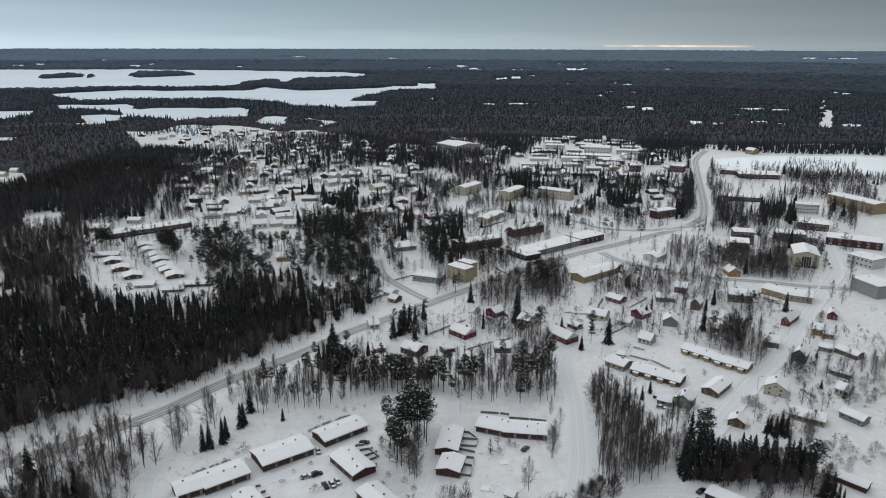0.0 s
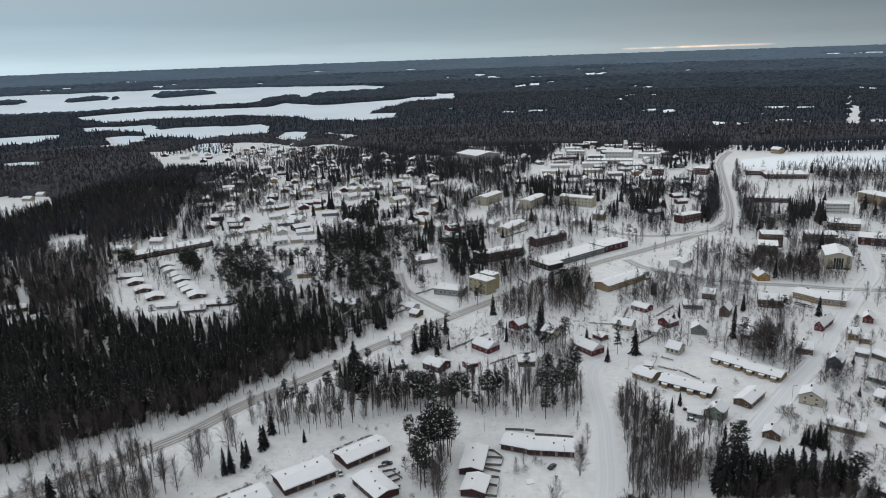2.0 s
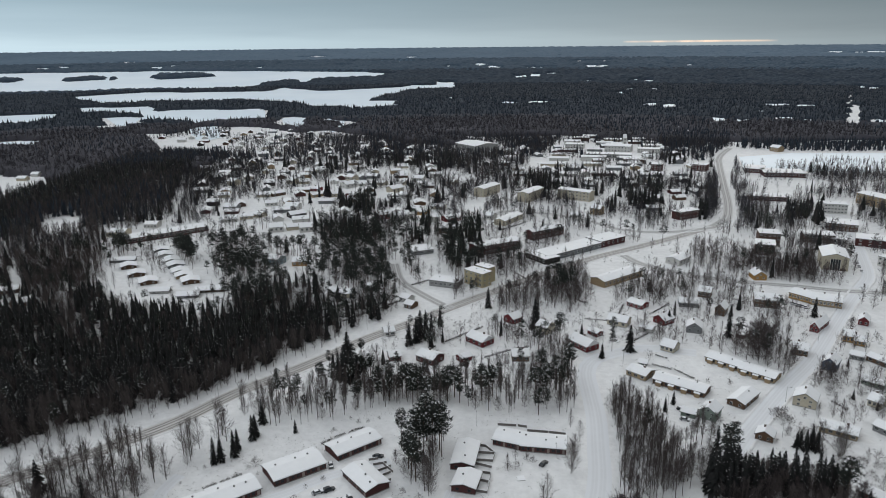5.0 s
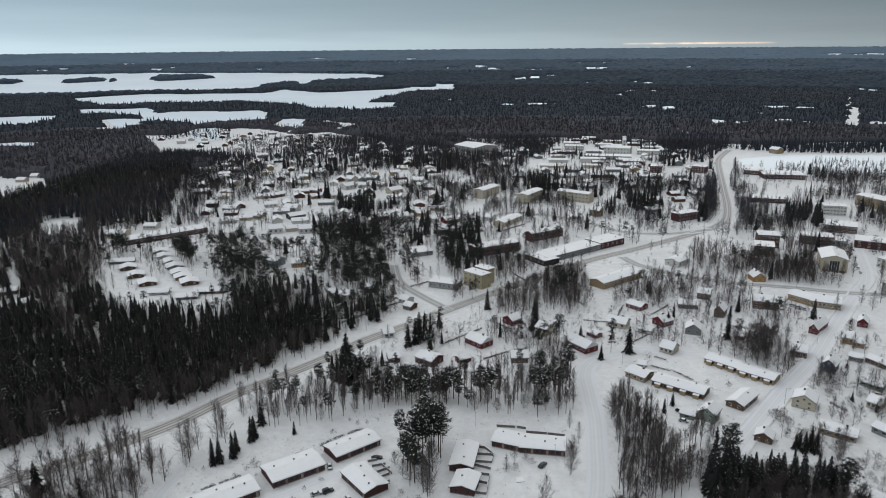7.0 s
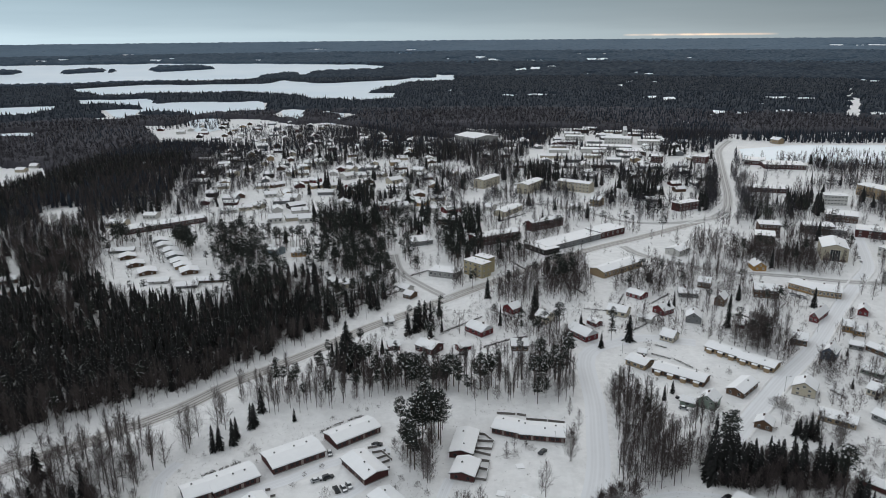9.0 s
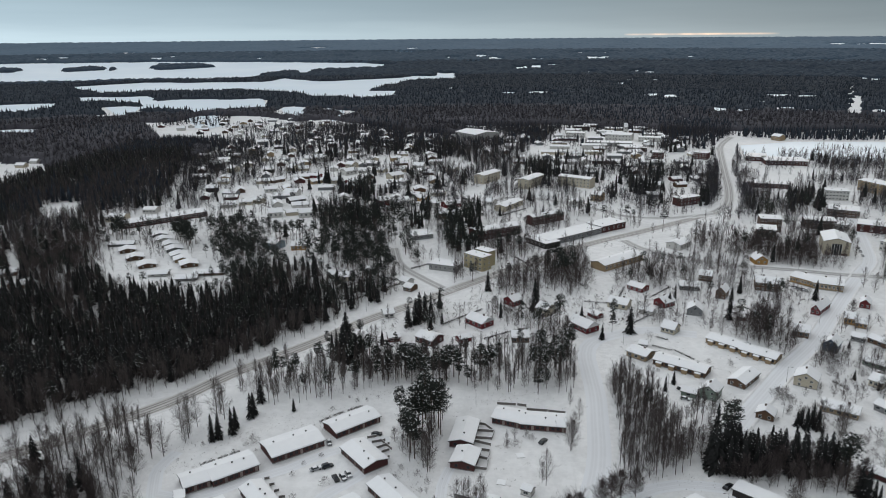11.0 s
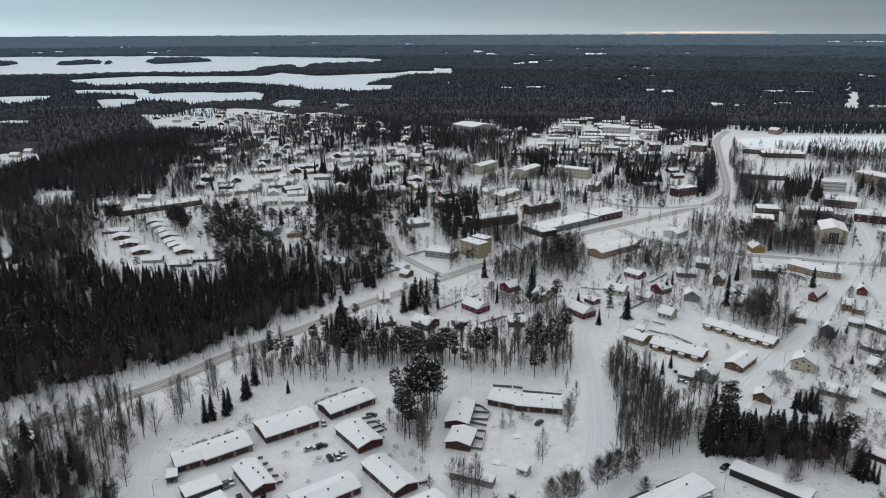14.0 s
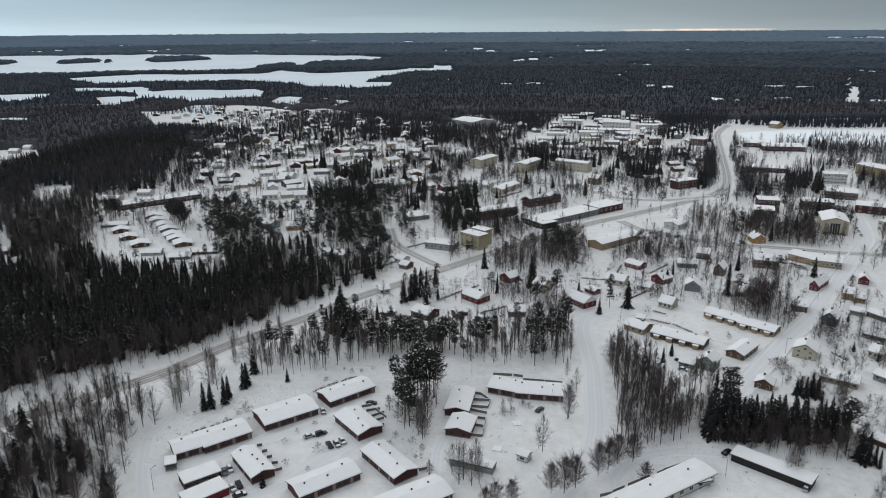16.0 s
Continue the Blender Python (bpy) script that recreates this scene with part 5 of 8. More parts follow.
house(257.6, 550.4, -14.6, 15.7, 14.0, 10, 0, "brown_brick", "dark brown brick flats under snow", "building", name="building", storeys=3, windows=5, side_windows=0, flat=True, vents=2, over=0.4)
house(301.0, 557.5, -15.8, 23.0, 14.0, 6.5, 0, "brown_brick", "long brown brick building under snow", "building", name="building", storeys=2, windows=8, side_windows=0, flat=True, vents=2, over=0.4)
house(314.3, 552.0, -26.5, 13.1, 12.0, 4.5, 0.8, "concrete", "low building with a snowy roof", "building", name="building", storeys=1, windows=4, side_windows=0, flat=False, vents=2, over=0.4)
house(341.4, 596.0, -27.5, 24.1, 20.0, 6, 0, "brown_brick", "low brown building with a broad snowy roof", "building", name="building", storeys=2, windows=8, side_windows=0, flat=True, vents=2, over=0.4)
house(366.1, 655.8, -16.7, 19.9, 13.0, 9, 0, "white", "white three-storey flats under snow", "building", name="building", storeys=3, windows=7, side_windows=0, flat=True, vents=2, over=0.4)
house(426.5, 673.9, -72.0, 54.4, 18.0, 10, 1, "tan", "large yellow four-storey building", "building", name="building", storeys=3, windows=12, side_windows=0, flat=False, vents=2, over=0.4)
house(345.4, 540.4, -29.5, 40.0, 18.0, 6, 0, "red_brick", "red-brown brick building under snow", "building", name="building", storeys=2, windows=6, side_windows=0, flat=True, vents=2, over=0.4)
house(322.8, 485.9, -64.3, 19.6, 16.0, 7, 0, "white", "pale grey flats with stepped balconies under snow", "building", name="building", storeys=2, windows=6, side_windows=0, flat=True, vents=2, over=0.4)
house(290.5, 424.6, -76.0, 21.2, 16.0, 8.4, 0, "concrete", "pale grey flats with dark window bands", "building", name="building", storeys=3, windows=8, side_windows=0, flat=True, vents=2, over=0.4)
house(384.5, 878.7, -25.5, 22.3, 30.0, 5, 0.5, "red_brick", "long red brick school under snow", "building", name="building", storeys=1, windows=8, side_windows=0, flat=True, vents=2, over=0.4)
house(405.1, 849.2, -12.2, 46.6, 30.0, 5, 0.5, "red_brick", "long red brick school under snow", "building", name="building", storeys=1, windows=14, side_windows=0, flat=True, vents=2, over=0.4)
house(329.7, 715.8, -15.8, 36.9, 18.0, 4.2, 0, "red_brick", "long low red brick building under snow", "building", name="building", storeys=1, windows=12, side_windows=0, flat=True, vents=2, over=0.4)
house(319.5, 886.8, -34.9, 16.6, 14.0, 8, 0, "red_brick", "red brick flats under snow", "building", name="building", storeys=3, windows=5, side_windows=0, flat=True, vents=2, over=0.4)
house(266.1, 891.9, -22.6, 13.7, 14.0, 8, 0, "red_brick", "red brick flats under snow", "building", name="building", storeys=3, windows=4, side_windows=0, flat=True, vents=2, over=0.4)
house(220.3, 639.7, 27.4, 24.5, 9.6, 7, 0, "red_brick", "red brick flats with a snowy flat roof", "building", name="building", storeys=2, windows=6, side_windows=0, flat=True, vents=2, over=0.4)
house(119.3, 643.4, -16.4, 9.3, 10.0, 3.5, 1.5, "white", "low white building under snow", "building", name="building", storeys=1, windows=4, side_windows=0, flat=False, vents=2, over=0.4)
house(142.5, 658.3, -33.1, 10.1, 10.0, 6, 2.5, "tan", "tan house with a steep roof", "building", name="building", storeys=2, windows=3, side_windows=0, flat=False, vents=2, over=0.4)
house(40.0, 641.2, -35.7, 8.6, 9.0, 4, 2.2, "white", "white house under snow", "building", name="building", storeys=1, windows=3, side_windows=0, flat=False, vents=2, over=0.4)
house(46.1, 1092.6, -54.0, 50.5, 45.0, 8, 3, "concrete", "large sports hall with a snowy roof", "building", name="building", storeys=1, windows=8, side_windows=0, flat=False, vents=2, over=0.4)
house(196.7, 1088.0, -16.6, 28.0, 16.0, 7, 0, "white", "white flats under snow", "building", name="building", storeys=2, windows=7, side_windows=0, flat=True, vents=2, over=0.4)
house(229.2, 1000.1, -12.9, 63.0, 20.0, 5, 0, "concrete", "long low building under snow", "building", name="building", storeys=1, windows=14, side_windows=0, flat=True, vents=2, over=0.4)
house(255.6, 1053.8, -22.1, 37.5, 25.0, 9, 2, "white", "white church hall under snow cover", "building", name="building", storeys=2, windows=8, side_windows=0, flat=False, vents=2, over=0.4)
house(271.0, 1082.7, -3.1, 5.1, 6.0, 16, 5, "white", "white church tower under snow cover", "building", name="building", storeys=3, windows=1, side_windows=0, flat=False, vents=2, over=0.4)
house(253.4, 952.6, -12.5, 29.1, 18.0, 5, 0, "brown_brick", "low brown building under snow", "building", name="building", storeys=1, windows=8, side_windows=0, flat=True, vents=2, over=0.4)
house(296.0, 1038.7, -13.7, 31.5, 16.0, 6, 0, "white", "pale flats under snow", "building", name="building", storeys=2, windows=8, side_windows=0, flat=True, vents=2, over=0.4)
house(483.9, 1039.8, -62.1, 14.3, 12.0, 6, 3, "tan", "tan house above the field", "building", name="building", storeys=2, windows=3, side_windows=0, flat=False, vents=2, over=0.4)
house(-244.0, 590.7, 38.0, 69.7, 16.0, 4.2, 1.2, "red_brick", "very long red brick terrace under snow", "building", name="building", storeys=1, windows=24, side_windows=0, flat=False, vents=2, over=0.4)
house(-285.6, 593.9, -1.7, 15.6, 14.0, 4, 2, "cream", "pale house at the end of the terrace", "building", name="building", storeys=1, windows=4, side_windows=0, flat=False, vents=2, over=0.4)
house(-267.5, 622.3, -1.0, 11.7, 12.0, 3.5, 1.6, "white", "low house under snow", "building", name="building", storeys=1, windows=4, side_windows=0, flat=False, vents=2, over=0.4)

# cottage rows beside the long terrace
house(-248.3, 516.4, 8.0, 18.0, 7.0, 2.1, 1.25, "grey", "low grey cottage under a rounded snowy roof", "house", name="house", windows=2, side_windows=2, over=1.1)
house(-237.2, 500.3, 115.0, 9.0, 10.5, 2.1, 1.25, "brown", "low brown cottage under a rounded snowy roof", "house", name="house", windows=2, side_windows=2, over=1.1)
house(-223.7, 482.1, 115.0, 9.0, 10.5, 2.1, 1.25, "brown", "low brown cottage under a rounded snowy roof", "house", name="house", windows=2, side_windows=2, over=1.1)
house(-208.5, 465.1, 117.0, 10.0, 11.0, 2.1, 1.25, "brown", "low brown cottage under a rounded snowy roof", "house", name="house", windows=2, side_windows=2, over=1.1)
house(-229.5, 542.0, 116.0, 9.0, 10.5, 2.1, 1.25, "grey", "low grey cottage under a rounded snowy roof", "house", name="house", windows=2, side_windows=2, over=1.1)
house(-221.0, 528.0, 116.0, 9.0, 10.5, 2.1, 1.25, "white", "low white cottage under a rounded snowy roof", "house", name="house", windows=2, side_windows=2, over=1.1)
house(-210.7, 514.0, 116.0, 10.0, 11.0, 2.1, 1.25, "white", "low white cottage under a rounded snowy roof", "house", name="house", windows=2, side_windows=2, over=1.1)
house(-203.0, 502.0, 116.0, 9.0, 11.0, 2.1, 1.25, "grey", "low grey cottage under a rounded snowy roof", "house", name="house", windows=2, side_windows=2, over=1.1)
house(-194.3, 487.3, 114.0, 9.0, 10.5, 2.1, 1.25, "white", "low white cottage under a rounded snowy roof", "house", name="house", windows=2, side_windows=2, over=1.1)
house(-188.0, 477.0, 114.0, 8.0, 10.5, 2.1, 1.25, "tan", "low tan cottage under a rounded snowy roof", "house", name="house", windows=2, side_windows=2, over=1.1)
house(-179.5, 466.1, 114.0, 10.0, 11.0, 2.1, 1.25, "brown", "low brown cottage under a rounded snowy roof", "house", name="house", windows=2, side_windows=2, over=1.1)
house(-158.8, 447.3, 6.0, 19.0, 7.0, 2.1, 1.25, "brown", "low brown cottage under a rounded snowy roof", "house", name="house", windows=2, side_windows=2, over=1.1)
house(-192.5, 445.6, 5.0, 12.0, 7.0, 2.1, 1.25, "white", "low white cottage under a rounded snowy roof", "house", name="house", windows=2, side_windows=2, over=1.1)
house(-170.6, 436.5, 8.0, 13.0, 7.0, 2.1, 1.25, "grey", "low grey cottage under a rounded snowy roof", "house", name="house", windows=2, side_windows=2, over=1.1)

# villas of the middle distance
house(-299.6, 958.2, 34.6, 12.0, 9.0, 3.0, 1.8, "white", "snow-covered white villa among trees", "house", name="house", chimney=True, windows=3, side_windows=1, storeys=1)
house(-171.9, 891.5, -21.0, 14.0, 10.0, 3.4, 2.2, "cream", "snow-covered cream villa among trees", "house", name="house", chimney=True, windows=3, side_windows=1, storeys=1)
house(-114.3, 841.4, -37.4, 11.0, 11.0, 4.6, 2.6, "cream", "snow-covered cream villa among trees", "house", name="house", chimney=True, windows=3, side_windows=1, storeys=1)
house(-114.1, 920.3, 51.7, 16.0, 9.0, 3.0, 1.8, "white", "snow-covered white villa among trees", "house", name="house", chimney=True, windows=3, side_windows=1, storeys=1)
house(-55.4, 870.3, 26.9, 12.0, 10.0, 3.4, 2.2, "cream", "snow-covered cream villa among trees", "house", name="house", chimney=True, windows=3, side_windows=1, storeys=1)
house(-33.5, 830.0, -19.1, 14.0, 11.0, 4.6, 2.6, "white", "snow-covered white villa among trees", "house", name="house", chimney=True, windows=3, side_windows=1, storeys=1)
house(-75.5, 810.7, -36.8, 11.0, 9.0, 3.0, 1.8, "cream", "snow-covered cream villa among trees", "house", name="house", chimney=True, windows=3, side_windows=1, storeys=1)
house(-99.6, 742.6, 40.1, 16.0, 10.0, 3.4, 2.2, "red_wood", "snow-covered red wood villa among trees", "house", name="house", chimney=True, windows=3, side_windows=1, storeys=1)
house(-61.2, 648.3, 16.5, 12.0, 11.0, 4.6, 2.6, "red_wood", "snow-covered red wood villa among trees", "house", name="house", chimney=True, windows=3, side_windows=1, storeys=1)
house(-33.7, 679.7, -15.0, 14.0, 9.0, 3.0, 1.8, "green", "snow-covered green villa among trees", "house", name="house", chimney=True, windows=3, side_windows=1, storeys=1)
house(-23.8, 662.9, -29.2, 11.0, 10.0, 3.4, 2.2, "ochre", "snow-covered ochre villa among trees", "house", name="house", chimney=True, windows=3, side_windows=1, storeys=1)
house(-44.0, 644.4, 31.5, 16.0, 11.0, 4.6, 2.6, "white", "snow-covered white villa among trees", "house", name="house", chimney=True, windows=3, side_windows=1, storeys=1)
house(-190.2, 651.2, 17.6, 12.0, 9.0, 3.0, 1.8, "cream", "snow-covered cream villa among trees", "house", name="house", chimney=True, windows=3, side_windows=1, storeys=1)
house(-215.2, 689.9, -13.8, 14.0, 10.0, 3.4, 2.2, "grey", "snow-covered grey villa among trees", "house", name="house", chimney=True, windows=3, side_windows=1, storeys=1)
house(-181.4, 822.9, -35.6, 11.0, 11.0, 4.6, 2.6, "cream", "snow-covered cream villa among trees", "house", name="house", chimney=True, windows=3, side_windows=1, storeys=1)
house(-185.2, 756.8, 44.7, 16.0, 9.0, 3.0, 1.8, "brown", "snow-covered brown villa among trees", "house", name="house", chimney=True, windows=3, side_windows=1, storeys=1)
house(-180.0, 707.2, 19.3, 12.0, 10.0, 3.4, 2.2, "white", "snow-covered white villa among trees", "house", name="house", chimney=True, windows=3, side_windows=1, storeys=1)
house(0.6, 595.3, -12.3, 14.0, 11.0, 4.6, 2.6, "brown", "snow-covered brown villa among trees", "house", name="house", chimney=True, windows=3, side_windows=1, storeys=1)
house(6.1, 814.3, -39.6, 11.0, 9.0, 3.0, 1.8, "cream", "snow-covered cream villa among trees", "house", name="house", chimney=True, windows=3, side_windows=1, storeys=1)
house(3.4, 637.3, 30.2, 16.0, 10.0, 3.4, 2.2, "red_wood", "snow-covered red wood villa among trees", "house", name="house", chimney=True, windows=3, side_windows=1, storeys=1)
house(-151.2, 603.8, 15.4, 12.0, 11.0, 4.6, 2.6, "white", "snow-covered white villa among trees", "house", name="house", chimney=True, windows=3, side_windows=1, storeys=1)
house(-147.8, 779.9, -17.3, 14.0, 9.0, 3.0, 1.8, "red_wood", "snow-covered red wood villa among trees", "house", name="house", chimney=True, windows=3, side_windows=1, storeys=1)
house(-180.4, 851.2, -36.4, 11.0, 10.0, 3.4, 2.2, "white", "snow-covered white villa among trees", "house", name="house", chimney=True, windows=3, side_windows=1, storeys=1)
house(-112.2, 798.1, 44.9, 16.0, 11.0, 4.6, 2.6, "white", "snow-covered white villa among trees", "house", name="house", chimney=True, windows=3, side_windows=1, storeys=1)
house(-67.8, 435.0, 7.6, 12.0, 9.0, 3.0, 1.8, "cream", "snow-covered cream villa among trees", "house", name="house", chimney=True, windows=3, side_windows=1, storeys=1)
house(-155.1, 519.2, -9.4, 14.0, 10.0, 3.4, 2.2, "grey", "snow-covered grey villa among trees", "house", name="house", chimney=True, windows=3, side_windows=1, storeys=1)
house(-156.8, 889.4, -39.4, 11.0, 11.0, 4.6, 2.6, "white", "snow-covered white villa among trees", "house", name="house", chimney=True, windows=3, side_windows=1, storeys=1)
house(-140.7, 749.4, 42.3, 16.0, 9.0, 3.0, 1.8, "tan", "snow-covered tan villa among trees", "house", name="house", chimney=True, windows=3, side_windows=1, storeys=1)
house(-122.7, 749.2, 21.3, 12.0, 10.0, 3.4, 2.2, "cream", "snow-covered cream villa among trees", "house", name="house", chimney=True, windows=3, side_windows=1, storeys=1)
house(-153.5, 686.5, -13.1, 14.0, 11.0, 4.6, 2.6, "white", "snow-covered white villa among trees", "house", name="house", chimney=True, windows=3, side_windows=1, storeys=1)
house(-180.2, 658.5, -26.1, 11.0, 9.0, 3.0, 1.8, "cream", "snow-covered cream villa among trees", "house", name="house", chimney=True, windows=3, side_windows=1, storeys=1)
house(-144.1, 657.8, 36.1, 16.0, 10.0, 3.4, 2.2, "dark", "snow-covered dark villa among trees", "house", name="house", chimney=True, windows=3, side_windows=1, storeys=1)
house(-124.5, 603.0, 15.5, 12.0, 11.0, 4.6, 2.6, "white", "snow-covered white villa among trees", "house", name="house", chimney=True, windows=3, side_windows=1, storeys=1)
house(-8.9, 685.6, -14.8, 14.0, 9.0, 3.0, 1.8, "cream", "snow-covered cream villa among trees", "house", name="house", chimney=True, windows=3, side_windows=1, storeys=1)
house(-45.0, 741.1, -34.0, 11.0, 10.0, 3.4, 2.2, "white", "snow-covered white villa among trees", "house", name="house", chimney=True, windows=3, side_windows=1, storeys=1)
house(-57.8, 770.9, 40.6, 16.0, 11.0, 4.6, 2.6, "cream", "snow-covered cream villa among trees", "house", name="house", chimney=True, windows=3, side_windows=1, storeys=1)
house(-28.9, 807.9, 23.6, 12.0, 9.0, 3.0, 1.8, "white", "snow-covered white villa among trees", "house", name="house", chimney=True, windows=3, side_windows=1, storeys=1)
house(-90.4, 853.7, -20.4, 14.0, 10.0, 3.4, 2.2, "grey", "snow-covered grey villa among trees", "house", name="house", chimney=True, windows=3, side_windows=1, storeys=1)
house(-249.8, 818.8, -33.8, 11.0, 11.0, 4.6, 2.6, "cream", "snow-covered cream villa among trees", "house", name="house", chimney=True, windows=3, side_windows=1, storeys=1)
house(-277.2, 867.3, 55.6, 16.0, 9.0, 3.0, 1.8, "white", "snow-covered white villa among trees", "house", name="house", chimney=True, windows=3, side_windows=1, storeys=1)
house(-129.0, 508.3, -29.7, 10.0, 10.0, 4.5, 2, "pale_blue", "pale blue two-storey house", "house", name="house", chimney=True, windows=3, side_windows=2, storeys=2)
house(-110.8, 505.3, 5.9, 10.6, 10.0, 3.4, 2.2, "ochre", "yellow wooden house with a snowy roof", "house", name="house", chimney=True, windows=3, side_windows=2, storeys=1)
house(-22.1, 535.2, 23.7, 16.4, 16.0, 3.2, 0.8, "grey", "long low grey building under snow", "house", name="house", chimney=False, windows=6, side_windows=2, storeys=1)
house(-65.3, 437.4, -25.4, 6.0, 7.0, 2.7, 1.6, "white", "small white cottage under snow", "house", name="house", chimney=False, windows=2, side_windows=0, storeys=1)
house(-51.1, 448.0, -24.7, 6.0, 7.0, 2.7, 1.6, "grey", "small grey cottage under snow", "house", name="house", chimney=False, windows=2, side_windows=0, storeys=1)
house(-26.7, 425.8, -40.5, 6.9, 7.0, 2.7, 1.6, "white", "small white cottage under snow", "house", name="house", chimney=False, windows=2, side_windows=0, storeys=1)
house(-23.6, 414.3, -33.4, 6.0, 7.0, 2.7, 1.6, "brown", "small brown cottage under snow", "house", name="house", chimney=False, windows=2, side_windows=0, storeys=1)
house(-75.2, 439.9, -24.1, 6.0, 7.0, 2.7, 1.6, "brown", "small brown cottage under snow", "house", name="house", chimney=False, windows=2, side_windows=0, storeys=1)
house(-34.3, 371.7, 17.2, 5.8, 7.0, 2.7, 1.6, "white", "small white cottage under snow", "house", name="house", chimney=False, windows=2, side_windows=0, storeys=1)
TOWN_ROWS = [(-231, 622), (-279, 778), (-347, 1029), (-261, 1043), (-132, 1150), (-22, 1122), (11, 932), (9, 735), (-13, 616), (-77, 653), (-142, 567)]
LONG_ROOFS = [(111, 872), (140, 1006), (205, 1208), (288, 1264), (355, 1200), (293, 971), (255, 840), (192, 815)]
TOWN_EAST = [(51, 982), (160, 1156), (256, 1182), (353, 1131), (357, 1013), (272, 726), (198, 671), (168, 762), (114, 818), (50, 840)]
TOWN_FAR = [(-517, 1226), (-476, 1329), (-337, 1360), (-186, 1275), (-167, 1144), (-305, 1083), (-357, 1112), (-528, 1251)]
house(-521.2, 858.4, -3.2, 11.2, 10.0, 3.2, 2.2, "cream", "cream farmhouse in a snowy clearing", "house", name="house", chimney=True, windows=0, side_windows=0, storeys=1)
house(-519.8, 885.8, -2.5, 9.4, 10.0, 3.2, 2.2, "white", "white farmhouse in a snowy clearing", "house", name="house", chimney=True, windows=0, side_windows=0, storeys=1)
house(-529.8, 912.4, -2.5, 8.9, 10.0, 3.2, 2.2, "grey", "grey farmhouse in a snowy clearing", "house", name="house", chimney=True, windows=0, side_windows=0, storeys=1)
house(-379.5, 888.3, -3.1, 10.9, 10.0, 3.2, 2.2, "cream", "cream farmhouse in a snowy clearing", "house", name="house", chimney=True, windows=0, side_windows=0, storeys=1)
house(-407.2, 754.2, -3.2, 8.7, 10.0, 3.2, 2.2, "white", "white farmhouse in a snowy clearing", "house", name="house", chimney=True, windows=0, side_windows=0, storeys=1)

house(-271.4, 423.3, 60, 13.0, 9.0, 3.0, 1.6, "brown", "brown farmhouse in a clearing of the woods", "house", name="house", chimney=True, windows=3, side_windows=1)
house(-294.3, 447.2, 25, 11.0, 8.0, 2.8, 1.6, "brown", "brown outbuilding in a clearing of the woods", "house", name="house", windows=2)
claim_poly([(-321, 492), (-313, 488), (-286, 452), (-279, 436), (-285, 432)])
claim_poly([(-352, 596), (-322, 598), (-340, 640), (-335, 655), (-372, 660), (-378, 634)])
claim_line([(-226, 419), (-179, 335)], 0.3)

# groves
LEAFY = [(-448, 705), (-413, 704), (-396, 749), (-384, 818), (-371, 874), (-301, 745), (-318, 624), (-242, 472), (-237, 423), (-193, 355), (-206, 351), (-318, 488)]
GROVES = []
GROVES.append(([(-189, 249), (-182, 259), (-156, 278), (-126, 296), (-110, 312), (-92, 336), (-76, 358), (-67, 374), (-76, 396), (-107, 399), (-128, 391), (-163, 395), (-198, 401), (-242, 440), (-280, 424), (-288, 392)], (('spruce', 10), ('pine', 0.2), ('alder', 3)), 4.4, 12.0, 15.5, 1))
GROVES.append(([(-184, 241), (-177, 251), (-152, 269), (-122, 286), (-107, 302), (-89, 327), (-72, 349), (-58, 361), (-59, 370), (-75, 363), (-92, 339), (-112, 317), (-129, 303), (-160, 287), (-197, 261)], (('forest_birch', 5), ('birch', 4), ('alder', 3), ('spruce', 0.7)), 4.8, 11.0, 17.0, 2))
GROVES.append(([(-97, 286), (-81, 303), (-51, 313), (3, 318), (48, 321), (61, 314), (57, 284), (52, 278), (28, 280), (3, 287), (-25, 290), (-37, 285), (-55, 274), (-81, 271)], (('forest_birch', 8), ('pine', 1.5), ('alder', 2)), 4.4, 10.0, 15.5, 3))
GROVES.append(([(72, 283), (79, 294), (86, 278), (88, 258), (91, 244), (92, 226), (77, 216), (66, 212), (58, 211), (65, 253)], (('alder', 5), ('forest_birch', 8), ('pine', 0.3)), 3.8, 13.0, 18.0, 4))
GROVES.append(([(97, 220), (99, 229), (112, 233), (127, 234), (141, 228), (145, 221), (140, 216), (127, 218), (112, 220)], (('spruce', 9), ('alder', 3)), 3.0, 11.5, 16.5, 5))
GROVES.append(([(-161, 225), (-150, 239), (-136, 249), (-125, 253), (-114, 238), (-107, 215), (-95, 193), (-91, 177), (-133, 177), (-152, 191)], (('forest_birch', 6), ('birch', 2), ('alder', 5), ('spruce', 0.7)), 5.3, 13.0, 19.0, 6))
GROVES.append(([(-168, 237), (-152, 251), (-138, 264), (-120, 281), (-103, 306), (-86, 323), (-87, 330), (-123, 289), (-151, 268), (-174, 246)], (('birch', 1), ('alder', 1)), 11.0, 8.0, 13.0, 7))
GROVES.append(([(-80, 420), (-57, 468), (-21, 481), (-17, 448), (-33, 408), (-48, 383), (-68, 379)], (('pine', 5), ('alder', 4), ('birch', 3), ('spruce', 1)), 5.4, 10.0, 14.5, 8))
GROVES.append(([(-92, 490), (-96, 538), (-65, 538), (-22, 520), (-19, 454), (-34, 419), (-51, 413), (-68, 437)], (('pine', 7), ('alder', 4), ('birch', 1)), 6.0, 10.0, 16.0, 9, -0.3))
GROVES.append(([(-163, 484), (-143, 499), (-116, 469), (-99, 409), (-125, 404), (-144, 421)], (('pine', 7), ('alder', 4)), 5.4, 11.0, 15.0, 10))
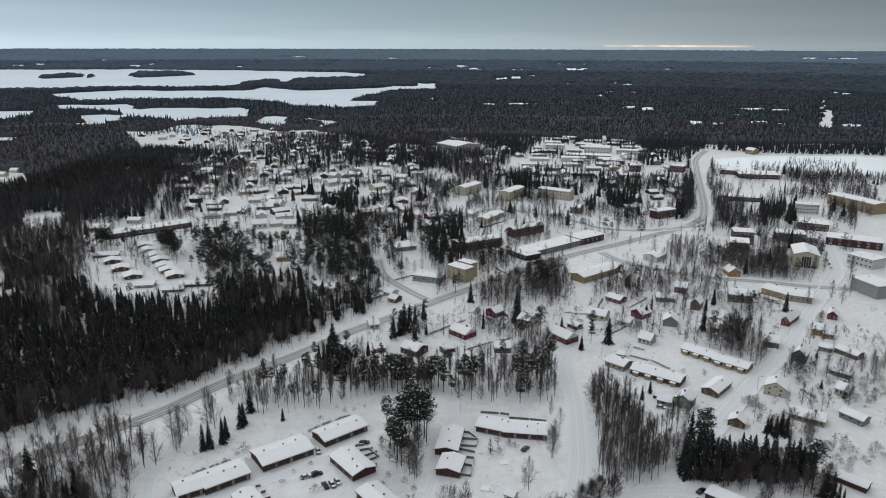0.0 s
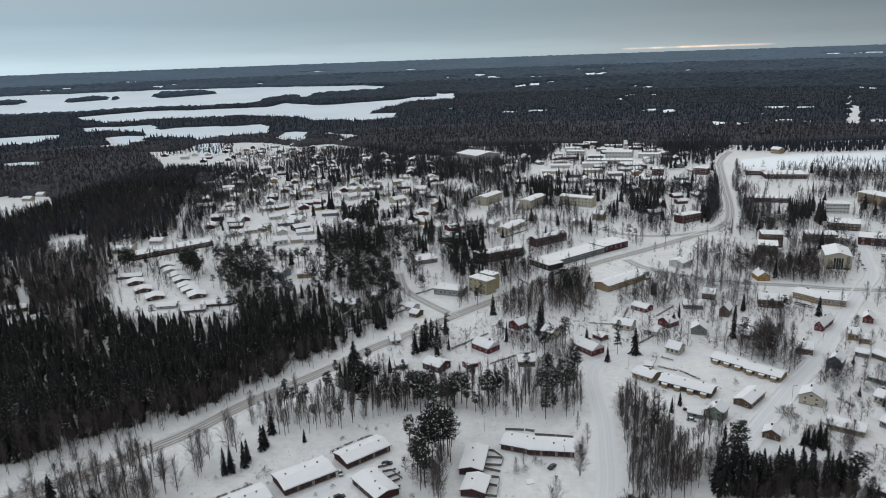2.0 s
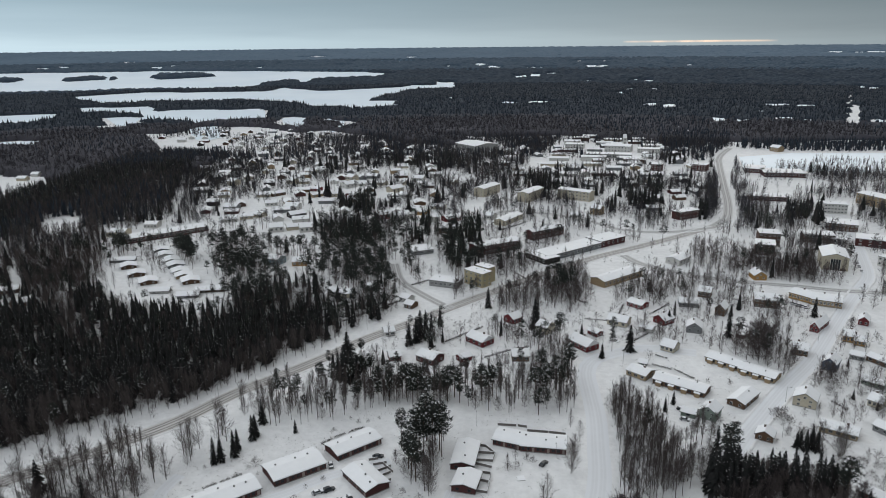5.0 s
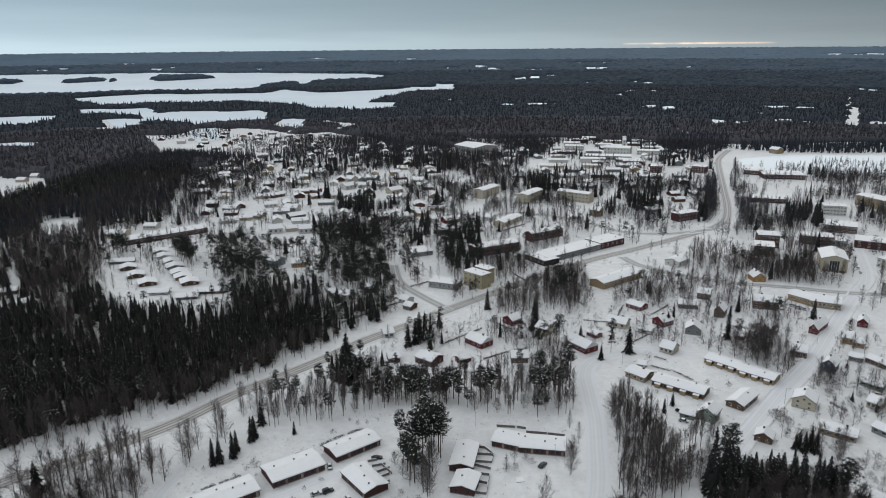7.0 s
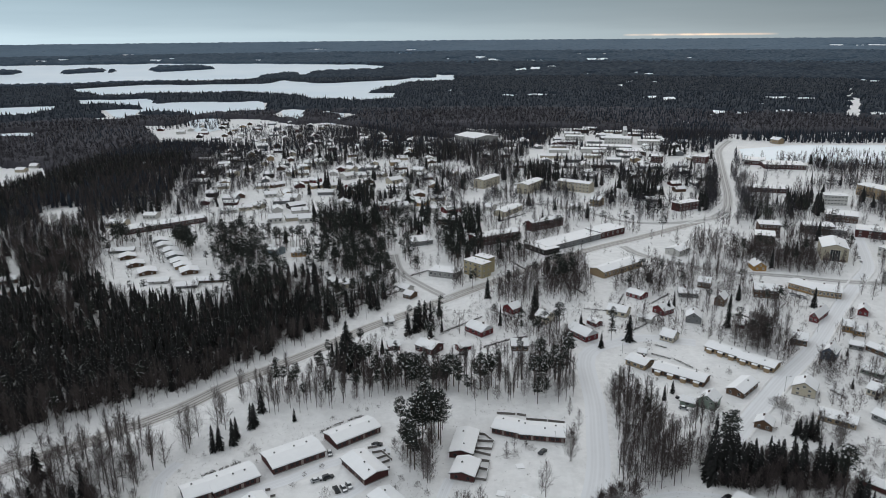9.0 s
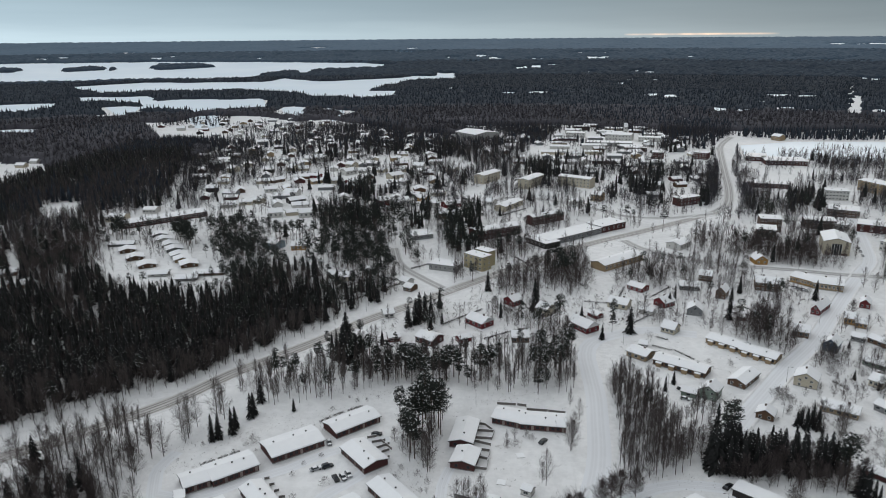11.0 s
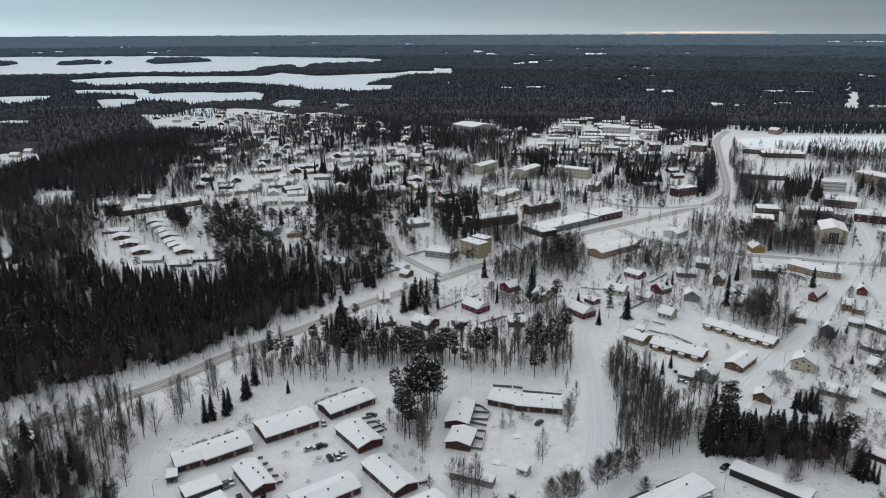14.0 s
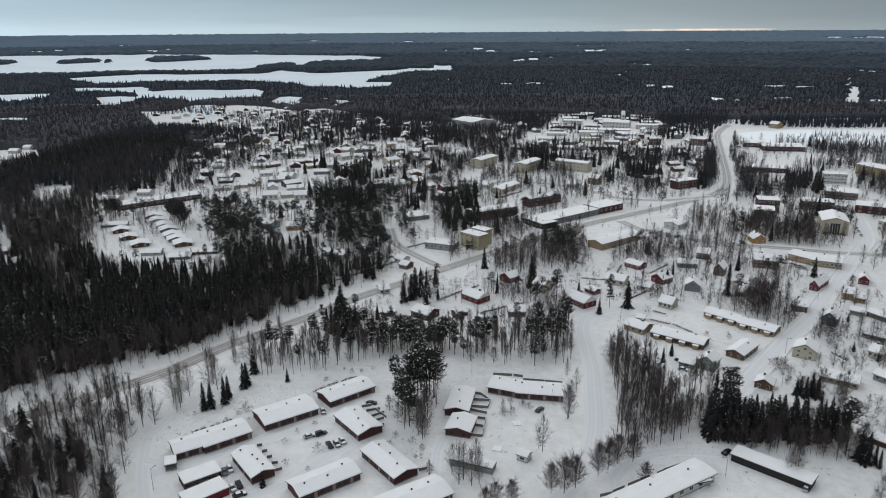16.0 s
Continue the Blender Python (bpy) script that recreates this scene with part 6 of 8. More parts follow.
GROVES.append(([(-137, 421), (-84, 443), (-71, 409), (-75, 389), (-124, 389)], (('alder', 5), ('birch', 3), ('spruce', 1)), 6.0, 13.0, 17.0, 11))
GROVES.append(([(26, 418), (42, 440), (94, 486), (98, 465), (89, 416), (57, 386), (37, 386)], (('alder', 6), ('birch', 4)), 4.8, 12.0, 18.0, 12, -0.25))
GROVES.append(([(32, 453), (62, 487), (58, 510), (25, 473)], (('birch', 5), ('alder', 4), ('pine', 1)), 6.5, 13.0, 17.0, 13))
GROVES.append(([(178, 549), (244, 593), (203, 476), (167, 488)], (('alder', 6), ('birch', 4)), 5.2, 12.0, 18.0, 14, 0.02))
GROVES.append(([(219, 506), (204, 449), (246, 451), (278, 512), (273, 541), (253, 521)], (('alder', 7), ('birch', 3), ('pine', 0.7)), 5.2, 12.0, 18.0, 15, -0.05))
GROVES.append(([(269, 726), (371, 995), (377, 994), (284, 725), (251, 631), (241, 631)], (('alder', 6), ('spruce', 1)), 7.5, 12.0, 17.0, 16))
GROVES.append(([(259, 631), (351, 870), (395, 966), (319, 756), (268, 619)], (('alder', 6), ('spruce', 1)), 8.5, 12.0, 17.0, 17))
GROVES.append(([(269, 619), (330, 641), (318, 595), (258, 580)], (('pine', 4), ('spruce', 1.40), ('alder', 2)), 8.5, 12.0, 18.0, 18))
GROVES.append(([(83, 765), (124, 770), (134, 837), (93, 831)], (('spruce', 5), ('pine', 4)), 7.5, 13.0, 18.0, 19))
GROVES.append(([(-2, 352), (27, 377), (70, 386), (85, 367), (65, 324), (31, 321), (1, 325)], (('birch', 5), ('alder', 4), ('pine', 1.2), ('spruce', 0.17)), 4.6, 9.0, 15.0, 20, -0.03))
GROVES.append(([(-67, 337), (-28, 383), (-4, 387), (-2, 336), (-27, 316), (-57, 316)], (('birch', 4), ('alder', 4), ('spruce', 0.70), ('pine', 3)), 4.6, 8.0, 13.0, 21, 0.0))
GROVES.append(([(84, 335), (90, 406), (140, 478), (193, 450), (222, 403), (176, 333), (142, 294), (135, 350)], (('alder', 6), ('birch', 4), ('spruce', 0.09), ('pine', 0.3)), 4.9, 9.0, 17.0, 22, 0.12))
GROVES.append(([(133, 252), (163, 306), (215, 365), (289, 402), (187, 227), (159, 227)], (('alder', 6), ('birch', 4), ('spruce', 0.14)), 5.6, 7.0, 14.0, 23, -0.02))
GROVES.append(([(83, 228), (92, 258), (113, 272), (112, 244), (95, 228)], (('forest_birch', 5), ('alder', 4), ('spruce', 0.14)), 5.0, 9.0, 15.0, 24, -0.15))
GROVES.append(([(-2, 418), (24, 544), (109, 624), (243, 643), (227, 587), (85, 479), (29, 407)], (('alder', 6), ('birch', 3), ('spruce', 0.28), ('pine', 1.6)), 5.1, 11.0, 18.0, 25, 0.06))
GROVES.append(([(189, 450), (268, 643), (405, 638), (288, 441)], (('alder', 7), ('birch', 3), ('spruce', 0.21), ('pine', 1.0)), 5.1, 11.0, 18.0, 26, 0.06))
GROVES.append(([(243, 643), (376, 916), (527, 842), (442, 637)], (('alder', 7), ('birch', 3), ('spruce', 0.21)), 5.4, 10.0, 18.0, 27, 0.05))
GROVES.append(([(-155, 457), (-183, 550), (-152, 609), (-13, 639), (6, 545), (-10, 454), (-82, 431)], (('pine', 5), ('alder', 5), ('birch', 2), ('spruce', 0.35)), 6.0, 11.0, 18.0, 28, 0.00))
GROVES.append(([(-230, 423), (-289, 535), (-308, 613), (-227, 658), (-174, 549), (-147, 444), (-154, 400), (-203, 411)], (('alder', 4), ('birch', 4), ('pine', 2)), 6.5, 9.0, 15.0, 29, 0.08))
GROVES.append(([(-246, 622), (-362, 1001), (-132, 1150), (-4, 1108), (7, 626), (-147, 587)], (('alder', 8), ('birch', 4), ('spruce', 0.28), ('pine', 1.2)), 6.4, 10.0, 17.0, 30, -0.02))
GROVES.append(([(7, 626), (-4, 1013), (162, 1171), (375, 1144), (401, 1022), (248, 643)], (('alder', 8), ('birch', 3), ('spruce', 0.42), ('pine', 0.5)), 5.6, 11.0, 18.0, 31, 0.04))
GROVES.append(([(-313, 430), (-244, 444), (-289, 552), (-265, 659), (-304, 779), (-368, 1030), (-456, 1034), (-458, 785), (-468, 665)], (('alder', 6), ('birch', 6), ('spruce', 1.5), ('pine', 1)), 5.2, 12.0, 18.0, 32))
GROVES.append(([(-468, 665), (-454, 778), (-444, 1005), (-370, 1048), (-330, 908), (-365, 774), (-391, 663), (-408, 574)], (('spruce', 8), ('pine', 3)), 6.5, 14.0, 19.0, 33))
GROVES.append(([(-296, 1229), (-163, 1256), (-23, 1166), (109, 1206), (202, 1193), (332, 1185), (452, 1111), (419, 1046), (314, 1118), (194, 1140), (150, 1086), (92, 1008), (4, 984), (-70, 1034), (-244, 1080)], (('alder', 8), ('spruce', 0.35), ('birch', 1)), 6.4, 10.0, 16.0, 34))
GROVES.append(([(437, 1071), (466, 1125), (688, 1113), (790, 1093), (730, 1006), (635, 1023), (505, 1036)], (('spruce', 6), ('alder', 3)), 6.0, 10.0, 16.0, 35))
GROVES.append(([(-68, 888), (4, 984), (89, 980), (70, 765), (42, 802), (8, 651), (-24, 652), (-57, 737)], (('alder', 8), ('spruce', 0.24), ('birch', 2)), 6.8, 10.0, 16.0, 36, -0.10))
GROVES.append(([(-327, 899), (-260, 944), (-183, 741), (-206, 657), (-258, 685)], (('alder', 7), ('spruce', 0.70)), 7.0, 10.0, 15.0, 37, -0.05))
GROVES.append(([(-330, 780), (-298, 815), (-237, 743), (-217, 658), (-276, 659)], (('alder', 8), ('spruce', 0.35)), 6.0, 8.0, 12.0, 38))
GROVES.append(([(-274, 997), (-193, 1084), (-53, 1015), (-62, 911), (-169, 940), (-230, 886)], (('spruce', 1.05), ('alder', 6)), 7.0, 10.0, 16.0, 39, -0.10))
GROVES.append(([(217, 760), (302, 830), (243, 643), (179, 621)], (('alder', 6), ('spruce', 1.05)), 7.5, 10.0, 16.0, 40, 0.05))
GROVES.append(([(-489, 1054), (-457, 1078), (-340, 1085), (-314, 999), (-344, 947), (-444, 1005)], (('spruce', 5), ('alder', 5)), 6.5, 10.0, 15.0, 41))
GROVES.append(([(-387, 1243), (-329, 1330), (-165, 1273), (-139, 1062), (-255, 1055), (-331, 1071)], (('alder', 6), ('spruce', 0.52), ('birch', 1)), 7.5, 9.0, 15.0, 42, -0.10))
GROVES.append(([(-538, 1252), (-523, 1372), (-419, 1386), (-370, 1217), (-470, 1256), (-524, 1218)], (('alder', 6), ('spruce', 1.05)), 8.0, 9.0, 15.0, 43, -0.10))
GROVES.append(([(420, 826), (450, 875), (534, 854), (610, 834), (562, 765), (497, 800), (421, 802)], (('alder', 8), ('spruce', 0.52)), 6.5, 9.0, 14.0, 44))
GROVES.append(([(-70, 1034), (4, 958), (2, 651), (-77, 653), (-159, 741), (-165, 915)], (('spruce', 3), ('alder', 4), ('pine', 3)), 11.0, 12.0, 18.0, 45, -0.05))
GROVES.append(([(-11, 511), (8, 651), (68, 733), (126, 731), (129, 623), (53, 562), (13, 453)], (('alder', 5), ('birch', 4), ('spruce', 0.28)), 7.0, 10.0, 16.0, 46, 0.02))
GROVES.append(([(77, 328), (83, 386), (136, 464), (193, 450), (222, 403), (248, 413), (295, 382), (191, 227), (159, 227), (131, 248), (137, 283), (130, 334)], (('shrub', 1),), 4.8, 1.5, 5.5, 51, -0.15))
GROVES.append(([(-2, 336), (-63, 323), (-46, 370), (30, 429), (101, 479), (89, 385), (73, 335)], (('shrub', 1),), 5.0, 1.5, 5.0, 52, -0.08))
GROVES.append(([(-230, 423), (-298, 591), (-336, 947), (-21, 1075), (357, 1089), (449, 719), (282, 435), (118, 451), (5, 454), (-80, 420)], (('shrub', 1),), 11.0, 1.5, 5.0, 53, -0.05))
GROVES.append(([(-152, 197), (-144, 216), (-126, 216), (-118, 199), (-120, 185), (-140, 177)], (('spruce', 5), ('alder', 4)), 5.5, 10.0, 15.0, 60))
GROVES.append(([(93, 214), (108, 213), (121, 209), (134, 206), (140, 210), (127, 219), (112, 222), (95, 221)], (('alder', 4), ('forest_birch', 2)), 3.2, 9.5, 14.0, 61))
GROVES.append(([(0, 615), (29, 603), (25, 480), (5, 454), (-3, 496)], (('pine', 6), ('spruce', 2)), 6.0, 13.0, 19.0, 70))
GROVES.append(([(211, 868), (271, 883), (214, 683), (170, 666)], (('spruce', 2), ('pine', 3), ('alder', 6)), 7.0, 10.0, 16.0, 71))
GROVES.append(([(326, 672), (358, 687), (331, 621), (302, 613)], (('spruce', 1),), 8.5, 11.0, 16.0, 72))
GROVES.append(([(354, 671), (365, 676), (330, 606), (322, 604)], (('spruce', 2), ('pine', 1)), 6.0, 14.0, 19.0, 73))
GROVES.append(([(272, 596), (282, 600), (268, 566), (258, 560)], (('pine', 1),), 5.0, 14.0, 18.0, 74))
GROVES.append(([(303, 823), (319, 830), (248, 631), (234, 620)], (('alder', 1),), 5.5, 16.0, 18.0, 75))
GROVES.append(([(305, 724), (315, 724), (274, 619), (261, 608)], (('alder', 1),), 7.0, 16.0, 17.0, 76))
GROVES.append(([(243, 674), (255, 679), (239, 631), (227, 625)], (('spruce', 1),), 5.0, 11.0, 15.0, 77))
GROVES.append(([(66, 459), (90, 472), (83, 425), (64, 417)], (('alder', 3), ('pine', 1)), 4.5, 13.0, 18.0, 78))
GROVES.append(([(168, 379), (198, 398), (178, 349), (157, 337)], (('alder', 1),), 6.5, 12.0, 16.0, 79))
GROVES.append(([(-117, 739), (-84, 771), (-67, 653), (-97, 641)], (('spruce', 2), ('pine', 3)), 6.0, 13.0, 18.0, 80))
GROVES.append(([(-195, 550), (-167, 564), (-139, 470), (-163, 471)], (('pine', 3), ('alder', 2)), 6.5, 13.0, 18.0, 81))
GROVES.append(([(-124, 619), (-64, 629), (-51, 537), (-99, 530)], (('pine', 3), ('alder', 3), ('spruce', 1)), 6.5, 13.0, 18.0, 82))
GROVES.append(([(-40, 309), (1, 315), (3, 290), (-25, 289), (-37, 285)], (('forest_birch', 3), ('alder', 4), ('pine', 2)), 4.2, 11.0, 15.0, 84))
GROVES.append(([(-307, 422), (-243, 441), (-200, 404), (-128, 392), (-107, 399), (-111, 416), (-135, 414), (-156, 404), (-208, 422), (-244, 459), (-275, 502), (-342, 475)], (('alder', 7), ('spruce', 3), ('pine', 2)), 4.2, 9.0, 14.0, 85))
GROVES.append(([(-216, 533), (-207, 543), (-188, 512), (-190, 500), (-206, 516)], (('pine', 1),), 4.0, 13.0, 17.0, 86))
GROVES.append(([(-274, 556), (-264, 559), (-250, 530), (-261, 531)], (('pine', 1),), 5.0, 14.0, 18.0, 87))
GROVES.append(([(213, 414), (223, 405), (210, 383), (201, 388)], (('spruce', 1), ('alder', 2)), 7.0, 9.0, 13.0, 83))

GROVES.append((LEAFY, (('alder', 4), ('birch', 4)), 5.8, 12.0, 17.0, 90, -0.25))

GROVES.append(([(371, 1241), (483, 1209), (429, 1085), (370, 978), (361, 1012), (288, 955)], (('alder', 6), ('spruce', 2)), 6.0, 11.0, 16.0, 91))
GROVES.append(([(505, 972), (586, 941), (534, 854), (471, 824), (446, 866)], (('alder', 5), ('spruce', 0.6), ('birch', 2)), 8.0, 7.0, 11.0, 92))
GROVES.append(([(-180, 1231), (15, 1262), (195, 1209), (120, 979), (80, 873), (11, 908), (-111, 963)], (('alder', 7), ('spruce', 2)), 6.5, 11.0, 16.0, 93, -0.2))
GROVES.append(([(-438, 1096), (-286, 1044), (-223, 886), (-259, 795), (-310, 779)], (('alder', 8), ('pine', 1)), 5.2, 10.0, 14.0, 94))

GROVES.append(([(-90, 456), (-98, 521), (-89, 585), (-42, 601), (-20, 560), (-19, 508), (-34, 470), (-54, 445)], (('pine', 8), ('alder', 4)), 7.0, 10.0, 16.0, 95, -0.2))

GROVES.append(([(-138, 421), (-123, 467), (-86, 456), (-73, 408), (-66, 363), (-81, 355), (-96, 353), (-102, 344), (-111, 334), (-128, 371)], (('spruce', 5), ('alder', 5), ('pine', 2)), 5.4, 10.0, 14.0, 96))

GROVES.append(([(-323, 495), (-282, 450), (-242, 391), (-248, 387), (-290, 425)], (('alder', 6), ('birch', 2)), 5.0, 10.0, 14.0, 97))

GROVES.append(([(-77, 411), (-59, 425), (-36, 428), (-30, 408), (-43, 388), (-67, 359)], (('alder', 5), ('spruce', 2), ('pine', 3), ('birch', 2)), 5.2, 8.0, 14.0, 98, -0.3))

# single trees
for k in range(9):
    plant("alder", -221.0 + 4.8 * k + (k % 2), 410.0 - 8.6 * k, 8.0 + k % 3)
plant("spruce", -10.0, 699.3, 22.0)
plant("spruce", -4.4, 719.7, 22.0)
plant("spruce", -17.0, 615.6, 20.1)
plant("spruce", -18.4, 593.9, 17.0)
plant("spruce", -26.5, 567.8, 20.1)
plant("spruce", -23.2, 554.4, 18.4)
plant("spruce", -29.4, 560.2, 19.4)
plant("spruce", -21.1, 560.0, 17.1)
plant("spruce", -79.1, 684.7, 12.6)
plant("spruce", -72.4, 684.5, 12.0)
plant("spruce", -66.3, 689.8, 11.6)
plant("spruce", -61.4, 692.4, 10.5)
plant("spruce", -93.4, 898.1, 12.5)
plant("spruce", -91.1, 912.0, 12.0)
plant("spruce", 218.4, 727.3, 22.0)
plant("spruce", 199.3, 675.7, 22.0)
plant("spruce", 195.5, 675.8, 22.0)
plant("spruce", 193.2, 681.4, 22.0)
plant("spruce", 187.4, 676.1, 22.0)
plant("spruce", 184.4, 681.6, 22.0)
plant("spruce", 172.5, 713.6, 14.2)
plant("spruce", 157.9, 666.3, 18.3)
plant("spruce", 180.0, 728.7, 20.3)
plant("spruce", 196.6, 777.9, 18.5)
plant("spruce", 201.5, 777.7, 16.6)
plant("spruce", 224.4, 776.8, 22.0)
plant("spruce", 118.9, 780.8, 14.1)
plant("spruce", 114.0, 777.4, 14.7)
plant("spruce", 109.1, 777.6, 14.7)
plant("spruce", 104.5, 781.3, 12.9)
plant("spruce", 100.6, 785.0, 12.3)
plant("spruce", 96.6, 788.8, 11.7)
plant("spruce", 121.7, 770.2, 13.4)
plant("spruce", 292.9, 944.2, 18.3)
plant("spruce", 293.6, 929.0, 18.7)
plant("spruce", 299.4, 928.8, 18.7)
plant("spruce", 311.4, 943.4, 16.8)
plant("spruce", 317.3, 943.1, 15.3)
plant("spruce", -153.4, 900.6, 22.0)
plant("spruce", -144.7, 882.2, 22.0)
plant("spruce", -143.9, 914.2, 22.0)
plant("spruce", -164.5, 915.1, 22.0)
plant("spruce", -214.8, 931.8, 18.8)
plant("spruce", -209.6, 931.5, 15.9)
plant("spruce", -125.5, 739.3, 22.0)
plant("spruce", -128.5, 739.4, 22.0)
plant("spruce", 318.7, 640.9, 18.1)
plant("spruce", 325.1, 645.7, 15.6)
plant("spruce", 329.2, 645.6, 15.6)
plant("spruce", 329.9, 640.6, 15.5)
plant("spruce", 359.6, 687.0, 12.1)
plant("spruce", 325.4, 605.6, 22.0)
plant("spruce", 328.5, 616.8, 17.6)
plant("spruce", 311.4, 653.7, 12.1)
plant("spruce", 240.4, 643.3, 13.0)
plant("spruce", 244.3, 648.2, 10.4)
plant("spruce", 239.1, 648.4, 11.5)
plant("pine", -164.4, 608.8, 18.9)
plant("pine", -169.7, 620.1, 13.6)
plant("pine", -162.0, 613.1, 14.0)
plant("pine", -148.4, 527.6, 17.6)
plant("pine", -152.8, 531.1, 14.1)
plant("pine", -142.7, 522.5, 14.4)
plant("pine", -150.5, 514.5, 15.1)
plant("pine", -169.4, 540.2, 15.7)
plant("pine", -170.0, 531.5, 15.5)
plant("pine", -163.7, 528.0, 15.0)
plant("pine", -168.2, 484.5, 14.3)
plant("pine", -165.6, 491.7, 14.5)
plant("pine", -163.2, 477.3, 14.2)
plant("pine", -166.1, 506.9, 12.8)
plant("pine", -289.1, 526.1, 19.8)
plant("pine", -284.7, 525.9, 18.9)
plant("pine", -284.5, 534.4, 15.6)
plant("pine", -282.7, 517.7, 18.2)
plant("pine", 272.6, 592.0, 10.6)
plant("pine", 273.7, 585.7, 11.0)
plant("pine", 265.2, 585.9, 9.5)
plant("pine", 225.8, 497.6, 6.2)
plant("pine", 225.7, 502.3, 6.0)
plant("pine", -198.6, 515.7, 16.4)
plant("pine", -204.0, 519.0, 16.5)
plant("pine", -195.1, 515.6, 15.1)
plant("pine", -208.9, 524.1, 16.6)
plant("pine", -273.4, 566.7, 14.0)
plant("pine", -270.1, 566.6, 12.6)
plant("alder", 265.0, 618.7, 20.0)
plant("alder", 269.9, 623.2, 20.0)
plant("alder", 264.9, 623.4, 20.0)
plant("alder", 274.7, 630.1, 20.0)
plant("alder", 186.2, 514.4, 19.3)
plant("alder", 190.8, 519.2, 17.3)
plant("alder", 190.0, 509.4, 17.9)
plant("alder", 201.3, 509.2, 19.6)
plant("alder", 206.0, 513.9, 19.3)
plant("alder", 206.3, 505.9, 20.0)
plant("alder", 209.3, 502.6, 19.8)
plant("alder", 215.8, 508.8, 17.0)
plant("alder", 231.1, 468.5, 15.9)
plant("alder", 232.3, 464.3, 18.9)
plant("alder", 237.3, 468.3, 17.1)
plant("alder", 245.2, 461.4, 16.5)
plant("alder", 246.5, 458.7, 18.3)
plant("alder", 166.7, 352.9, 14.2)
plant("alder", 167.9, 348.8, 15.0)
plant("alder", 173.1, 355.3, 11.7)
plant("alder", 170.6, 358.7, 12.8)
plant("alder", 172.4, 348.8, 14.1)
plant("alder", 165.4, 357.1, 11.2)
tree("spruce", -93.1, 243.4, 13.0)
tree("spruce", -91.1, 245.4, 11.5)
tree("spruce", -86.6, 248.1, 13.0)
tree("spruce", -86.4, 252.5, 11.0)
tree("spruce", -82.5, 260.7, 12.5)
tree("spruce", -82.1, 263.6, 11.0)
tree("spruce", -81.6, 273.8, 13.0)
tree("spruce", -65.8, 266.4, 6.5)
tree("birch", -103.1, 245.6, 17.0)
tree("birch", -107.0, 249.0, 16.0)
tree("birch", -103.2, 242.2, 10.0)
tree("birch", -102.6, 254.5, 15.0)
tree("birch", -108.2, 233.1, 15.0)
tree("birch", -93.1, 259.9, 17.0)
tree("birch", -95.9, 259.1, 20.0)
tree("birch", -96.3, 264.9, 16.0)
tree("birch", -104.2, 249.9, 18.0)
tree("pine", -259.4, 542.5, 16.0)
tree("pine", -259.8, 551.5, 14.0)
tree("pine", -214.7, 536.3, 15.0)
tree("pine", -212.7, 543.1, 16.0)
tree("pine", -203.0, 525.6, 15.0)
tree("pine", -195.3, 512.5, 14.0)
tree("pine", -207.0, 522.5, 13.0)
tree("pine", -24.0, 293.7, 14.0)
tree("pine", -20.2, 297.0, 17.9)
tree("pine", -14.8, 293.6, 16.6)
tree("pine", -10.8, 288.2, 15.3)
tree("pine", -6.0, 294.6, 14.0)
tree("pine", -1.3, 293.4, 17.9)
tree("pine", 2.1, 296.7, 16.6)
tree("pine", -27.9, 293.8, 15.3)
tree("pine", -17.0, 289.9, 14.0)
tree("pine", 39.0, 292.9, 17.9)
tree("pine", 42.5, 296.1, 16.6)
tree("pine", 50.9, 298.2, 15.3)
tree("pine", 55.7, 305.0, 14.0)
tree("pine", 50.3, 302.8, 17.9)
tree("pine", 45.3, 299.4, 16.6)
tree("pine", -42.3, 311.1, 15.3)
tree("pine", -38.5, 314.1, 14.0)
tree("pine", 14.3, 293.2, 17.9)
tree("pine", 19.7, 296.4, 16.6)
tree("pine", -12.3, 248.9, 23.0)
tree("pine", -14.9, 235.0, 21.0)
tree("pine", -7.4, 248.9, 22.0)
tree("pine", -3.6, 247.5, 20.0)
tree("pine", -10.6, 244.4, 22.0)
tree("pine", -6.4, 256.4, 21.0)
tree("pine", -13.2, 245.3, 24.0)
tree("pine", -4.5, 252.3, 22.0)
tree("pine", -9.9, 259.0, 22.0)
tree("pine", -13.3, 231.0, 20.0)
tree("pine", -20.0, 254.3, 18.0)
tree("pine", -16.4, 239.0, 17.0)
tree("birch", -8.2, 222.3, 17.0)
tree("birch", -9.9, 225.1, 15.0)
tree("birch", -7.7, 234.9, 16.0)
tree("birch", -18.1, 245.4, 14.0)
tree("birch", -15.0, 229.2, 13.0)
tree("birch", -3.0, 258.9, 16.0)
tree("birch", 33.6, 214.0, 15.0)
tree("birch", 32.4, 215.7, 9.0)
tree("birch", 45.8, 235.4, 15.0)
tree("birch", 46.3, 236.0, 14.0)
tree("birch", 48.6, 244.7, 12.0)
tree("birch", 51.2, 269.1, 9.0)
tree("birch", 53.2, 258.1, 10.0)
tree("birch", 21.8, 238.6, 7.0)
tree("birch", 25.4, 245.0, 6.0)
tree("birch", 30.1, 245.7, 5.0)
tree("linden", 33.1, 190.7, 11.6)
tree("linden", 37.2, 190.7, 14.2)
tree("linden", 41.3, 193.5, 12.8)
tree("linden", 49.8, 199.7, 13.2)
tree("linden", 53.8, 203.1, 12.1)
tree("linden", 57.8, 206.3, 12.2)
tree("linden", 63.2, 207.5, 12.0)
tree("linden", 65.3, 199.0, 6.1)
tree("linden", 15.5, 185.6, 8.6)
tree("linden", 20.2, 185.5, 9.4)
tree("linden", 12.2, 183.7, 8.0)
